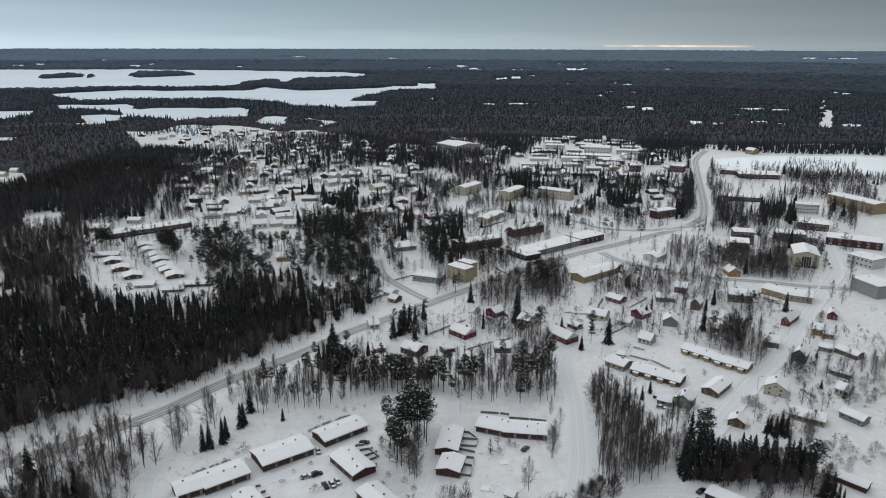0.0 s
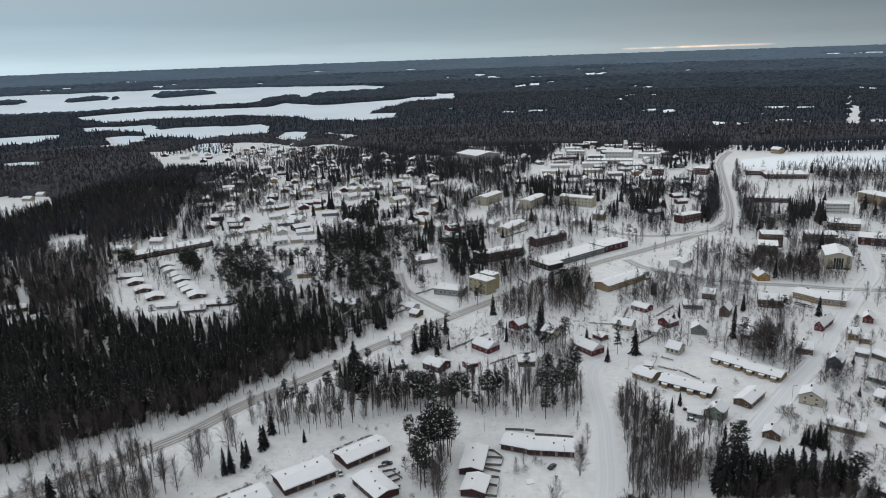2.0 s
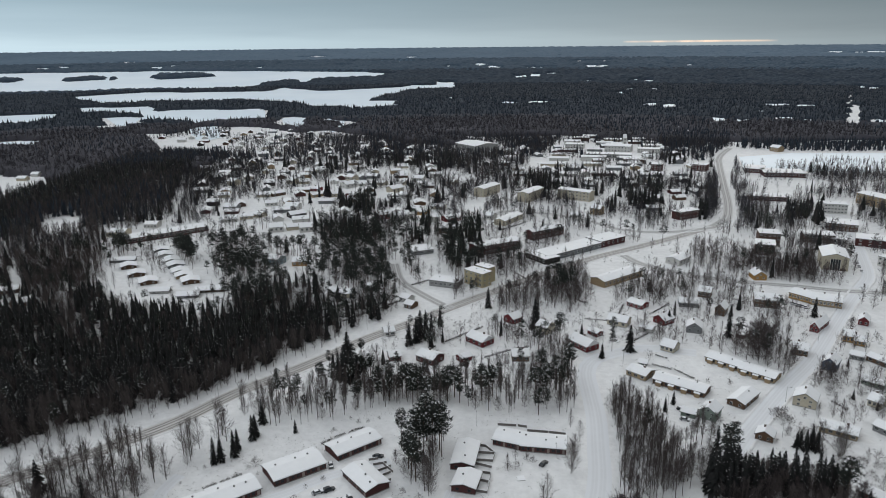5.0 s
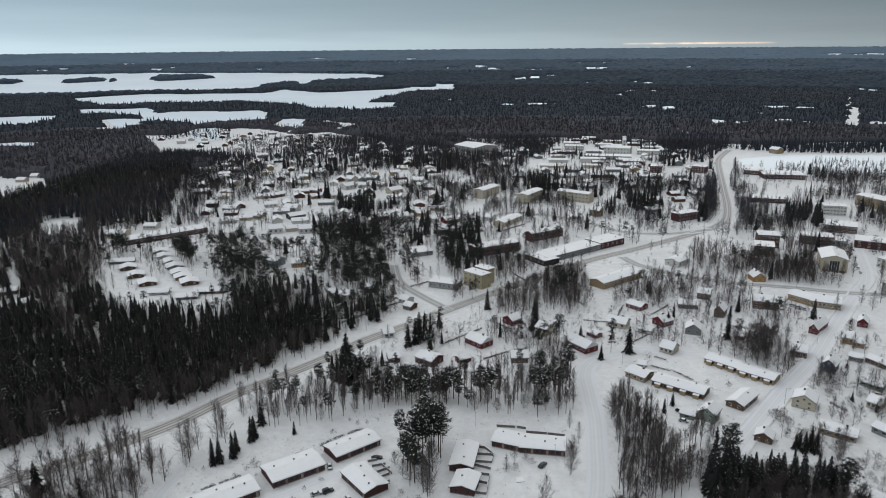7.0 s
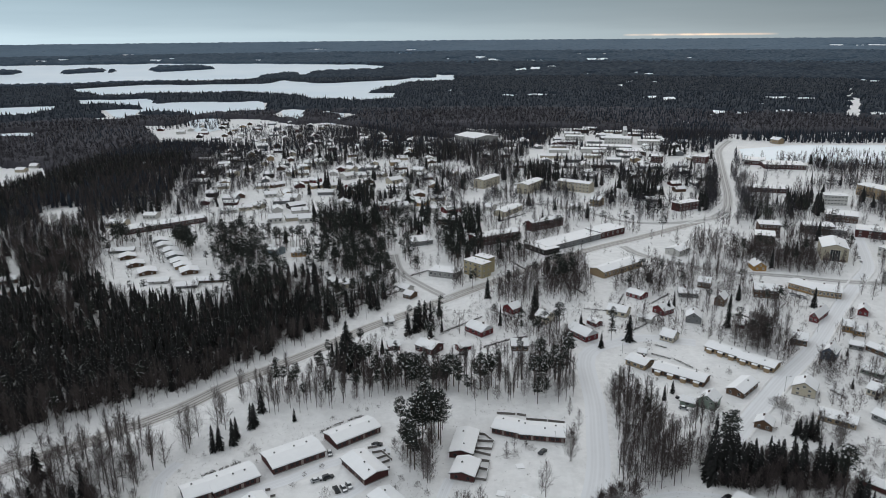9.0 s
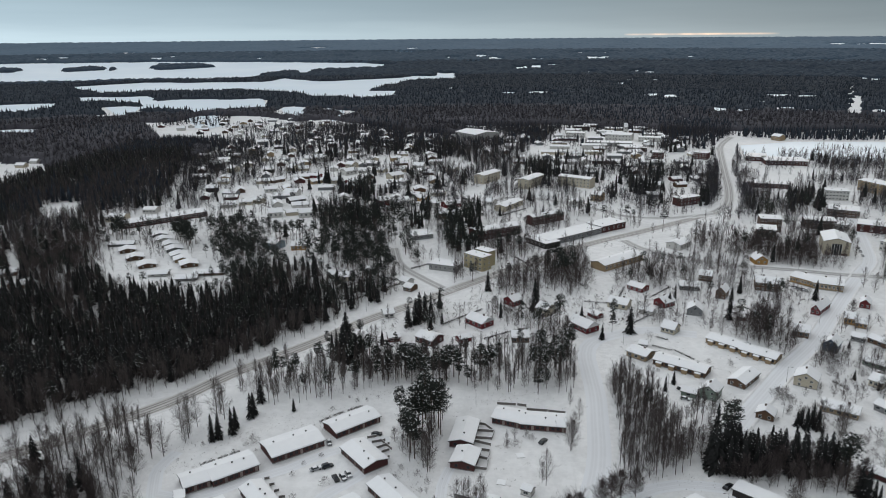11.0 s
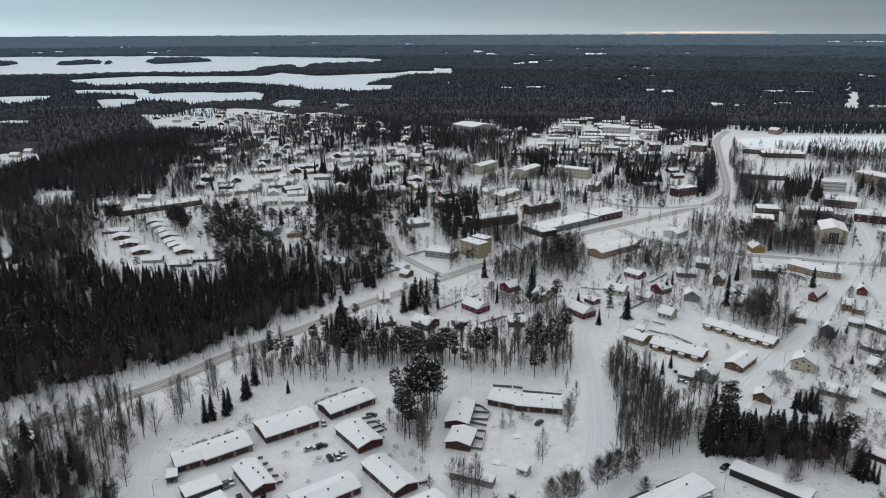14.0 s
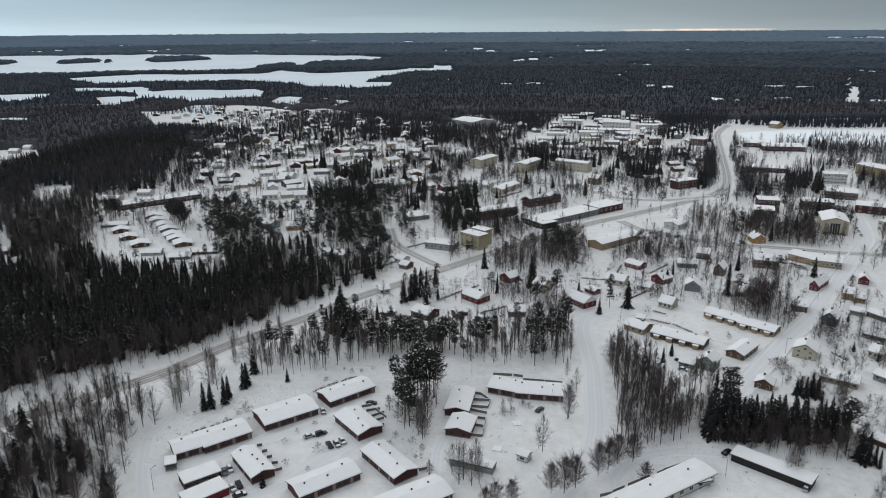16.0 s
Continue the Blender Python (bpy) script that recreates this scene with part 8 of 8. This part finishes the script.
fence(32.5, 266.1, 41.0, 264.7, 1.2)
fence(41.4, 264.6, 48.2, 263.0, 1.2)
fence(11.2, 255.0, 14.3, 254.2, 1.2)
fence(14.3, 254.2, 17.7, 248.9, 1.2)
fence(10.5, 249.8, 17.6, 248.9, 1.2)
fence(9.6, 244.5, 16.4, 243.6, 1.2)
fence(16.4, 243.6, 17.7, 248.9, 1.2)
fence(9.3, 242.1, 15.7, 239.3, 1.2)
fence(10.8, 236.2, 15.2, 235.2, 1.2)
fence(15.2, 235.2, 13.7, 227.6, 1.2)
fence(9.5, 231.4, 14.3, 229.7, 1.2)
fence(8.3, 224.5, 13.1, 223.3, 1.2)
fence(13.1, 223.3, 14.3, 229.7, 1.2)
fence(-27.1, 243.1, -22.3, 236.6, 1.2)
fence(-8.9, 202.9, -6.3, 204.0, 1.2)
fence(48.2, 188.9, 52.0, 190.1, 1.2)
fence(52.6, 190.9, 56.8, 193.3, 1.2)
fence(58.3, 194.3, 62.6, 196.8, 1.2)
fence(63.0, 197.2, 66.4, 198.6, 1.2)
fence(69.4, 200.4, 72.1, 202.0, 1.2)
fence(72.2, 202.2, 82.4, 207.1, 1.2)
hedge(-2.2, 359.4, 19.5, 380.1, 1.5)
hedge(18.0, 338.4, 32.8, 348.2, 1.5)
hedge(33.3, 348.6, 42.7, 352.0, 1.5)
hedge(23.7, 393.0, 36.5, 378.6, 1.1)
hedge(79.7, 432.0, 84.8, 417.8, 1.1)
hedge(80.0, 391.9, 94.4, 388.2, 1.1)
hedge(101.0, 359.2, 112.7, 369.9, 1.1)
hedge(107.7, 340.6, 112.7, 336.4, 1.1)
hedge(102.9, 329.4, 111.0, 323.5, 1.2)
hedge(112.4, 323.5, 118.7, 313.2, 1.2)
hedge(137.3, 339.9, 146.6, 332.4, 1.2)
hedge(148.5, 330.2, 160.1, 318.0, 1.2)
hedge(173.3, 290.6, 176.2, 282.0, 1.2)
hedge(147.5, 223.6, 158.0, 212.7, 1.2)
hedge(109.5, 416.0, 101.6, 397.1, 1.2)
hedge(137.3, 415.3, 122.5, 399.7, 1.2)
hedge(-64.7, 388.3, -50.0, 404.1, 1.5)
hedge(-48.5, 406.0, -30.8, 424.2, 1.5)
hedge(-65.8, 419.2, -53.1, 432.7, 1.5)
hedge(-25.2, 454.3, -10.3, 467.2, 1.5)
hedge(46.0, 598.6, 70.8, 624.7, 1.5)
hedge(47.3, 479.7, 53.7, 465.7, 1.5)

# shrubs and lamps
tree("shrub", -76.3, 241.1, 4.5)
tree("shrub", -78.7, 239.3, 2.5)
tree("shrub", -44.2, 214.6, 4.0)
tree("shrub", -57.1, 220.2, 2.2)
tree("shrub", -54.1, 206.8, 2.8)
tree("shrub", -54.1, 227.2, 1.8)
tree("shrub", -48.4, 232.2, 2.0)
tree("shrub", -45.9, 203.6, 2.0)
tree("shrub", -49.6, 266.7, 2.2)
tree("shrub", -43.6, 277.0, 1.6)
tree("shrub", -39.8, 273.7, 2.0)
tree("shrub", -8.2, 214.8, 3.0)
tree("shrub", -5.4, 201.8, 4.0)
tree("shrub", -10.4, 210.3, 2.0)
tree("shrub", -11.7, 219.7, 3.0)
tree("shrub", -18.0, 223.4, 3.0)
tree("shrub", -19.6, 217.9, 2.5)
tree("shrub", -7.9, 192.3, 2.5)
tree("shrub", 64.5, 196.2, 5.5)
tree("shrub", 21.7, 237.4, 4.0)
tree("shrub", 25.0, 238.5, 4.0)
tree("shrub", 30.0, 244.8, 3.0)
tree("shrub", 32.0, 242.8, 3.0)
tree("shrub", 144.1, 276.0, 5.0)
tree("shrub", 142.9, 278.2, 4.0)
tree("shrub", 147.6, 279.9, 4.0)
tree("shrub", 177.5, 299.6, 4.0)
tree("shrub", 182.3, 302.7, 5.0)
tree("shrub", 179.9, 308.3, 4.0)
tree("shrub", 176.2, 282.0, 2.0)
tree("shrub", 180.7, 284.3, 1.8)
tree("shrub", 192.3, 307.6, 2.0)
tree("shrub", 192.2, 295.7, 2.0)
tree("shrub", 182.5, 282.1, 2.5)
tree("shrub", 134.2, 257.2, 1.5)
tree("shrub", 143.4, 265.7, 2.0)
tree("shrub", 133.8, 306.6, 2.5)
tree("shrub", 117.9, 306.8, 3.0)
tree("shrub", 124.3, 309.8, 2.5)
tree("shrub", 106.3, 303.6, 3.0)
tree("shrub", 110.2, 299.4, 2.5)
tree("shrub", 97.5, 300.7, 2.0)
tree("shrub", 24.8, 308.1, 3.0)
tree("shrub", 19.0, 301.8, 3.0)
tree("shrub", 12.4, 299.0, 2.5)
tree("shrub", -31.2, 276.7, 2.0)
tree("shrub", -35.8, 274.2, 2.0)
tree("shrub", -43.4, 259.4, 1.5)
tree("shrub", -82.6, 235.7, 1.5)
tree("shrub", -77.5, 232.8, 1.3)
tree("shrub", -74.1, 235.7, 1.5)
tree("shrub", -101.7, 229.9, 1.5)
tree("shrub", -95.7, 240.0, 2.0)
tree("shrub", -89.2, 229.9, 1.2)
street_lamp(-93.4, 193.6, 60, 8.0)
street_lamp(-106.8, 294.0, -110, 9.0)
street_lamp(-133.1, 257.2, -110, 9.0)
street_lamp(-47.2, 378.4, -110, 9.0)
street_lamp(-75.2, 340.3, -110, 9.0)
street_lamp(88.4, 330.4, -90, 8.0)
street_lamp(152.1, 289.2, -20, 8.0)
street_lamp(137.3, 259.9, -20, 8.0)
street_lamp(162.7, 237.8, 170, 8.0)
street_lamp(91.4, 199.4, 180, 7.0)
street_lamp(11.3, 271.0, 90, 6.0)
street_lamp(41.9, 246.9, 90, 5.0)
street_lamp(196.6, 459.9, -90, 8.0)
street_lamp(233.4, 448.7, -90, 8.0)
street_lamp(47.9, 465.8, -90, 9.0)
street_lamp(98.2, 508.7, -90, 9.0)
street_lamp(200.4, 355.9, -30, 8.0)
street_lamp(96.9, 283.1, 90, 7.0)
WEEDS = [(-46, 263, 5, 120), (-51, 254, 4, 60), (-80, 250, 5, 80), (-36, 279, 4, 60), (-71, 259, 6, 80), (-101, 239, 6, 80), (-24, 284, 5, 80), (42, 283, 6, 60), (-100, 226, 5, 60), (-83, 246, 3, 60), (-46, 285, 5, 70), (22, 277, 5, 60), (71, 217, 6, 60), (87, 216, 6, 60), (-17, 221, 5, 120), (-13, 214, 4, 80), (120, 306, 5, 50), (195, 383, 6, 60), (-60, 254, 5, 60), (-99, 255, 6, 60), (-119, 260, 6, 50), (-128, 242, 6, 60)]
carpet_rack(121.7, 191.7, -25)
carpet_rack(121.5, 187.2, -25)
sandbox(26.4, 232.5, 10)
sandbox(18.0, 215.9, -15)

# ---- villas strewn between the trees ----
vrng = random.Random(17)
VILLA = ("cream", "white", "grey", "tan", "brown", "brown_brick", "white", "grey", "dark", "red_brick")


def villas(poly, spacing, turn):
    xs, ys = [p[0] for p in poly], [p[1] for p in poly]
    y = min(ys)
    while y < max(ys):
        x = min(xs)
        while x < max(xs):
            px, py = x + vrng.uniform(-0.3, 0.3) * spacing, y + vrng.uniform(-0.3, 0.3) * spacing
            if inside(poly, [px], [py])[0] and is_free(np.array([px]), np.array([py]))[0]:
                wall = vrng.choice(VILLA)
                eave = vrng.choice((2.6, 2.8, 3.0, 4.4))
                house(px, py, turn + vrng.choice((0, 90)) + vrng.uniform(-8, 8), vrng.uniform(11, 16), vrng.uniform(8, 11), eave, vrng.uniform(1.5, 2.6), wall,
                      "snow-covered %s villa among bare trees" % wall.replace("_", " "), "house", name="house", windows=3 if py < 560 else 0, snow=vrng.choice((0.3, 0.35, 0.45)), chimney=vrng.random() < 0.5)
            x += spacing
        y += spacing


def long_roofs(poly, spacing, turn):
    """Rows of low buildings with broad snowy roofs."""
    xs, ys = [p[0] for p in poly], [p[1] for p in poly]
    y = min(ys)
    while y < max(ys):
        x = min(xs) + vrng.uniform(0, spacing)
        while x < max(xs):
            px, py, wall = x + vrng.uniform(-4, 4), y + vrng.uniform(-5, 5), vrng.choice(("red_brick", "white", "grey", "brown_brick", "cream"))
            length = vrng.uniform(18, 34)
            if inside(poly, [px], [py])[0] and is_free(np.array([px]), np.array([py]))[0]:
                house(px, py, turn + vrng.uniform(-6, 6), length, vrng.uniform(10, 15), vrng.choice((3.2, 3.6, 5.8)), vrng.uniform(0.8, 1.6), wall,
                      "long low %s building under a broad snowy roof" % wall.replace("_", " "), "building", name="building", snow=0.4, over=0.6)
            x += spacing
        y += spacing * 0.8


long_roofs(LONG_ROOFS, 49, -9)
villas(TOWN_ROWS, 36, 12)
villas(TOWN_EAST, 38, 5)
villas(TOWN_FAR, 40, 10)
for args in GROVES:
    grove(*args)

# ---- ground: one sheet to the horizon ----
radii = np.concatenate([np.linspace(0, 600, 25), np.linspace(650, 2600, 40), np.linspace(2650, 4900, 46)])
angles = np.linspace(0, 2 * np.pi, 241)[:-1]
gx = (radii[:, None] * np.sin(angles)[None]).ravel()
gy = (radii[:, None] * np.cos(angles)[None]).ravel()
gz = terrain(gx, gy)
na = len(angles)
quads = [(i * na + j, i * na + (j + 1) % na, (i + 1) * na + (j + 1) % na, (i + 1) * na + j) for i in range(len(radii) - 1) for j in range(na)]
ground = new("ground", mesh_from("ground", np.stack([gx, gy, gz], 1), [q[::-1] for q in quads], (SNOW,), smooth=True))
tagged(ground, "snow-covered ground raised far off to fit the horizon", "ground", kind="structure")


def sheet(name, poly, mat, lift, label, category):
    """A level or sloping sheet of snow inside a polygon."""
    bm = bmesh.new()
    vs = [bm.verts.new((x, y, float(terrain(x, y)) + lift)) for x, y in poly]
    bm.faces.new(vs)
    bmesh.ops.triangulate(bm, faces=bm.faces[:])
    for _ in range(3):
        bmesh.ops.subdivide_edges(bm, edges=bm.edges[:], cuts=1, use_grid_fill=True)
    for v in bm.verts:
        v.co.z = float(terrain(v.co.x, v.co.y)) + lift
    me = bpy.data.meshes.new(name)
    bm.normal_update()
    if sum(f.normal.z for f in bm.faces) < 0:
        bmesh.ops.reverse_faces(bm, faces=bm.faces[:])
    bm.to_mesh(me)
    bm.free()
    me.materials.append(mat)
    return tagged(new(name, me), label, category, kind="structure")


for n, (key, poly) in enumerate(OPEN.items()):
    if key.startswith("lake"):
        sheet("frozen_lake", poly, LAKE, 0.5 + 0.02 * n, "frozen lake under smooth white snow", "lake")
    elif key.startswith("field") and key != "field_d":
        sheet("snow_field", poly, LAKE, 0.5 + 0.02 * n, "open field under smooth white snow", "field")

# ---- the woods beyond the town ----
wrng = np.random.default_rng(77)


def ragged(x, y):
    """The points moved a little, so that the woods' edges are uneven."""
    d = np.array([noise.noise_vector((a * 0.012, b * 0.012, 1.5)) for a, b in zip(x, y)])
    r = np.hypot(x, y)
    k = np.clip(r / 2600, 0, 0.6)
    e = np.array([noise.noise_vector((a * 0.007, b * 0.005, 8.5)) for a, b in zip(x, y)])
    q = 120 * np.clip((r - 850) / 200, 0, 1) * np.clip((1700 - r) / 300, 0, 1)
    return x + d[:, 0] * 45 * k + e[:, 0] * q * 0.6, y + d[:, 1] * 60 * k + e[:, 1] * q


def clearing(x, y):
    """Small fellings and fields strewn through the far woods."""
    n = np.array([noise.noise((a * 0.0021 + 4.0, b * 0.0042, 9.5)) + 0.45 * noise.noise((a * 0.009, b * 0.016, 2.5)) for a, b in zip(x, y)])
    return (n > 0.74) & (np.hypot(x, y) > 1250)


def woods(r0, r1, spacing, seed):
    """Trees over the land outside the open places, between two distances."""
    rng = np.random.default_rng(seed)
    half = math.radians(38)
    n_r = int((r1 - r0) / spacing)
    xs, ys = [], []
    for k in range(n_r):
        r = r0 + (k + 0.5) * spacing
        m = int(2 * half * r / spacing)
        a = -half + 2 * half * (np.arange(m) + rng.uniform(0, 1, m)) / m
        rr = r + rng.uniform(-0.5, 0.5, m) * spacing
        xs.append(rr * np.sin(a))
        ys.append(rr * np.cos(a))
    x, y = np.concatenate(xs), np.concatenate(ys)
    shut = np.zeros(len(x), bool)
    jx, jy = ragged(x, y)
    for poly in OPEN.values():
        shut |= inside(poly, jx, jy)
    shut |= clearing(x, y)
    for poly in ISLANDS.values():
        shut &= ~inside(poly, x, y)
    x, y = x[~shut], y[~shut]
    # leaf trees and conifers stand in patches
    patch = np.array([noise.noise((a * 0.004, b * 0.004, seed)) for a, b in zip(x, y)]) + rng.normal(0, 0.16, len(x))
    return x, y, patch, rng


def canopy(name, r0, r1, step, low, high, mat, seed):
    """The closed roof of lower tree tops under the tall ones: a rough sheet that dips under the snow at the open places."""
    rng = np.random.default_rng(seed)
    half = math.radians(38)
    nr, nb = int((r1 - r0) / step) + 1, int(2 * half * (r0 + r1) / 2 / step)
    rr, aa = np.meshgrid(np.linspace(r0, r1, nr), np.linspace(-half, half, nb), indexing="ij")
    rr = rr + rng.uniform(-0.35, 0.35, rr.shape) * step
    aa = aa + rng.uniform(-0.35, 0.35, aa.shape) * 2 * half / nb
    x, y = (rr * np.sin(aa)).ravel(), (rr * np.cos(aa)).ravel()
    shut = np.zeros(len(x), bool)
    jx, jy = ragged(x, y)
    for poly in OPEN.values():
        shut |= inside(poly, jx, jy)
    shut |= clearing(x, y)
    for poly in ISLANDS.values():
        shut &= ~inside(poly, x, y)
    z = terrain(x, y) + np.where(shut, -3.0, rng.uniform(low, high, len(x)))
    z.reshape(nr, nb)[0] = terrain(x, y).reshape(nr, nb)[0] - 1.0
    i, j = np.meshgrid(np.arange(nr - 1), np.arange(nb - 1), indexing="ij")
    a = (i * nb + j).ravel()
    t = np.concatenate([np.stack([a, a + 1, a + nb + 1], 1), np.stack([a, a + nb + 1, a + nb], 1)])[:, ::-1]
    t = t[~(shut[t].all(axis=1))]
    ob = new(name, mesh_tris(name, np.stack([x, y, z], 1), t, (mat,), np.zeros(len(t))))
    return tagged(ob, "closed tree tops of the winter woods", "woods", kind="stuff")


canopy("leaf_woods", 960, 1560, 7.0, 4.0, 10.0, TWIG_FAR_HAZE, 4)
canopy("far_woods", 1480, 2100, 8.0, 2.0, 9.0, FAR_WOODS_HAZE, 5)
canopy("far_woods", 2040, 2760, 8.0, 3.0, 11.0, FAR_WOODS_HAZE, 6)
# These bands step bluer and paler with distance, standing for haze.
canopy("frosted_woods", 2700, 3460, 9.0, 4.0, 13.0, HAZED_WOODS, 7)
canopy("rime_woods", 3380, 4080, 11.0, 4.0, 13.0, HAZED_WOODS_PALE, 8)
canopy("horizon_woods", 4000, 4885, 12.0, 4.0, 8.0, HORIZON_HAZED_WOODS, 9)


x, y, patch, rng = woods(700, 1500, 8.0, 1)
patch = patch - 0.22 * np.clip((1300 - y) / 300, -1, 1)
for lo, hi, kind in ((-9, 0.12, "alder"), (0.12, 0.17, "birch"), (0.17, 9, "spruce")):
    s = (patch > lo) & (patch <= hi) & is_free(x, y)
    st = stock.setdefault((kind, "far"), ([], [], []))
    st[0].extend(x[s]), st[1].extend(y[s]), st[2].extend(rng.uniform(0.65, 1.0, int(s.sum())))
x, y, patch, rng = woods(1500, 2700, 13.5, 2)
# Far conifers wear the haze-tinted colour.
far_sets = [("far_woods", FAR_WOODS_HAZE, x, y, rng.uniform(0.65, 1.0, len(x)), [spike(211 + k, wide=0.2, sides=4, skirts=2) for k in range(4)])]
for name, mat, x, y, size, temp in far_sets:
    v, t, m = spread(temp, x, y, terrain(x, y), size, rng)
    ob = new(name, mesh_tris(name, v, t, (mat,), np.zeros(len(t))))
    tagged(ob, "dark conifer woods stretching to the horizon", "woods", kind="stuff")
for (kind, detail), (sx, sy, ss) in stock.items():
    sx, sy, ss = np.array(sx), np.array(sy), np.array(ss)
    temp = [merge(*t) for t in NEAR[kind]] if detail == "near" else {"mid": MID, "back": BACK, "far": FAR}[detail][kind]
    v, t, m = spread(temp, sx, sy, terrain(sx, sy), ss, np.random.default_rng(3))
    mats = TREE_MATS[kind]
    # Distant trees swap to materials with haze tinted in.
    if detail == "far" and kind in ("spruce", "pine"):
        mats = (FAR_WOODS_HAZE,)
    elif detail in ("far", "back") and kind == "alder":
        mats = (BARK, TWIG_FAR_HAZE)
    name = "garden_shrubs" if kind == "shrub" else kind + "_woods"
    ob = new(name, mesh_tris(name, v, t, mats, m))
    tagged(ob, {"spruce": "dense dark spruce woods with snow on the boughs", "pine": "stand of dark pines with tall bare trunks",
                "birch": "bare grey birches between snowy yards", "forest_birch": "slender birches with bare trunks in the snow", "alder": "bare brown leaf trees in the snow", "shrub": "bare garden shrubs between snowy houses"}[kind], "shrubs" if kind == "shrub" else "woods", kind="stuff")

# ---- weeds poking through the snow ----
wr = np.random.default_rng(8)
le = Leafage()
for cx, cy, rad, n in WEEDS:
    p = np.stack([cx + wr.normal(0, rad, n), cy + wr.normal(0, rad * 0.6, n), np.zeros(n)], 1)
    way = unit(wr.normal(0, 0.6, (n, 3)) + np.array([0, 0, 1.0])) * wr.uniform(0.25, 0.7, (n, 1))
    le.blades(p, way, wr.uniform(0.04, 0.10, n), 0, wr)
for poly, n in (([(77, 328), (83, 386), (136, 464), (222, 403), (295, 382), (191, 227), (131, 248), (95, 290)], 1500), ([(-105, 225), (-60, 275), (-20, 285), (50, 280), (60, 215), (20, 190), (-60, 195)], 220),
                ([(-60, 330), (-30, 385), (90, 470), (88, 400), (62, 335)], 700), ([(60, 200), (150, 205), (130, 180), (60, 180)], 150)):
    px, py = wr.uniform(min(p[0] for p in poly), max(p[0] for p in poly), 3 * n), wr.uniform(min(p[1] for p in poly), max(p[1] for p in poly), 3 * n)
    keep = inside(poly, px, py) & is_free(px, py)
    keep &= np.array([noise.noise((a * 0.06, b * 0.06, 5.0)) for a, b in zip(px, py)]) + wr.normal(0, 0.25, 3 * n) > 0.1
    for a, b in zip(px[keep][:n], py[keep][:n]):
        k = int(wr.integers(3, 9))
        p = np.stack([a + wr.normal(0, 0.35, k), b + wr.normal(0, 0.35, k), np.zeros(k)], 1)
        way = unit(wr.normal(0, 0.6, (k, 3)) + np.array([0, 0, 1.0])) * wr.uniform(0.25, 1.0, (k, 1))
        le.blades(p, way, wr.uniform(0.03, 0.08, k), 0, wr)
v, t, m = le.arrays()
tagged(new("dry_weeds", mesh_tris("dry_weeds", v, t, (BRUSH,), m)), "dry brown weeds poking through the snow", "weeds", kind="stuff")
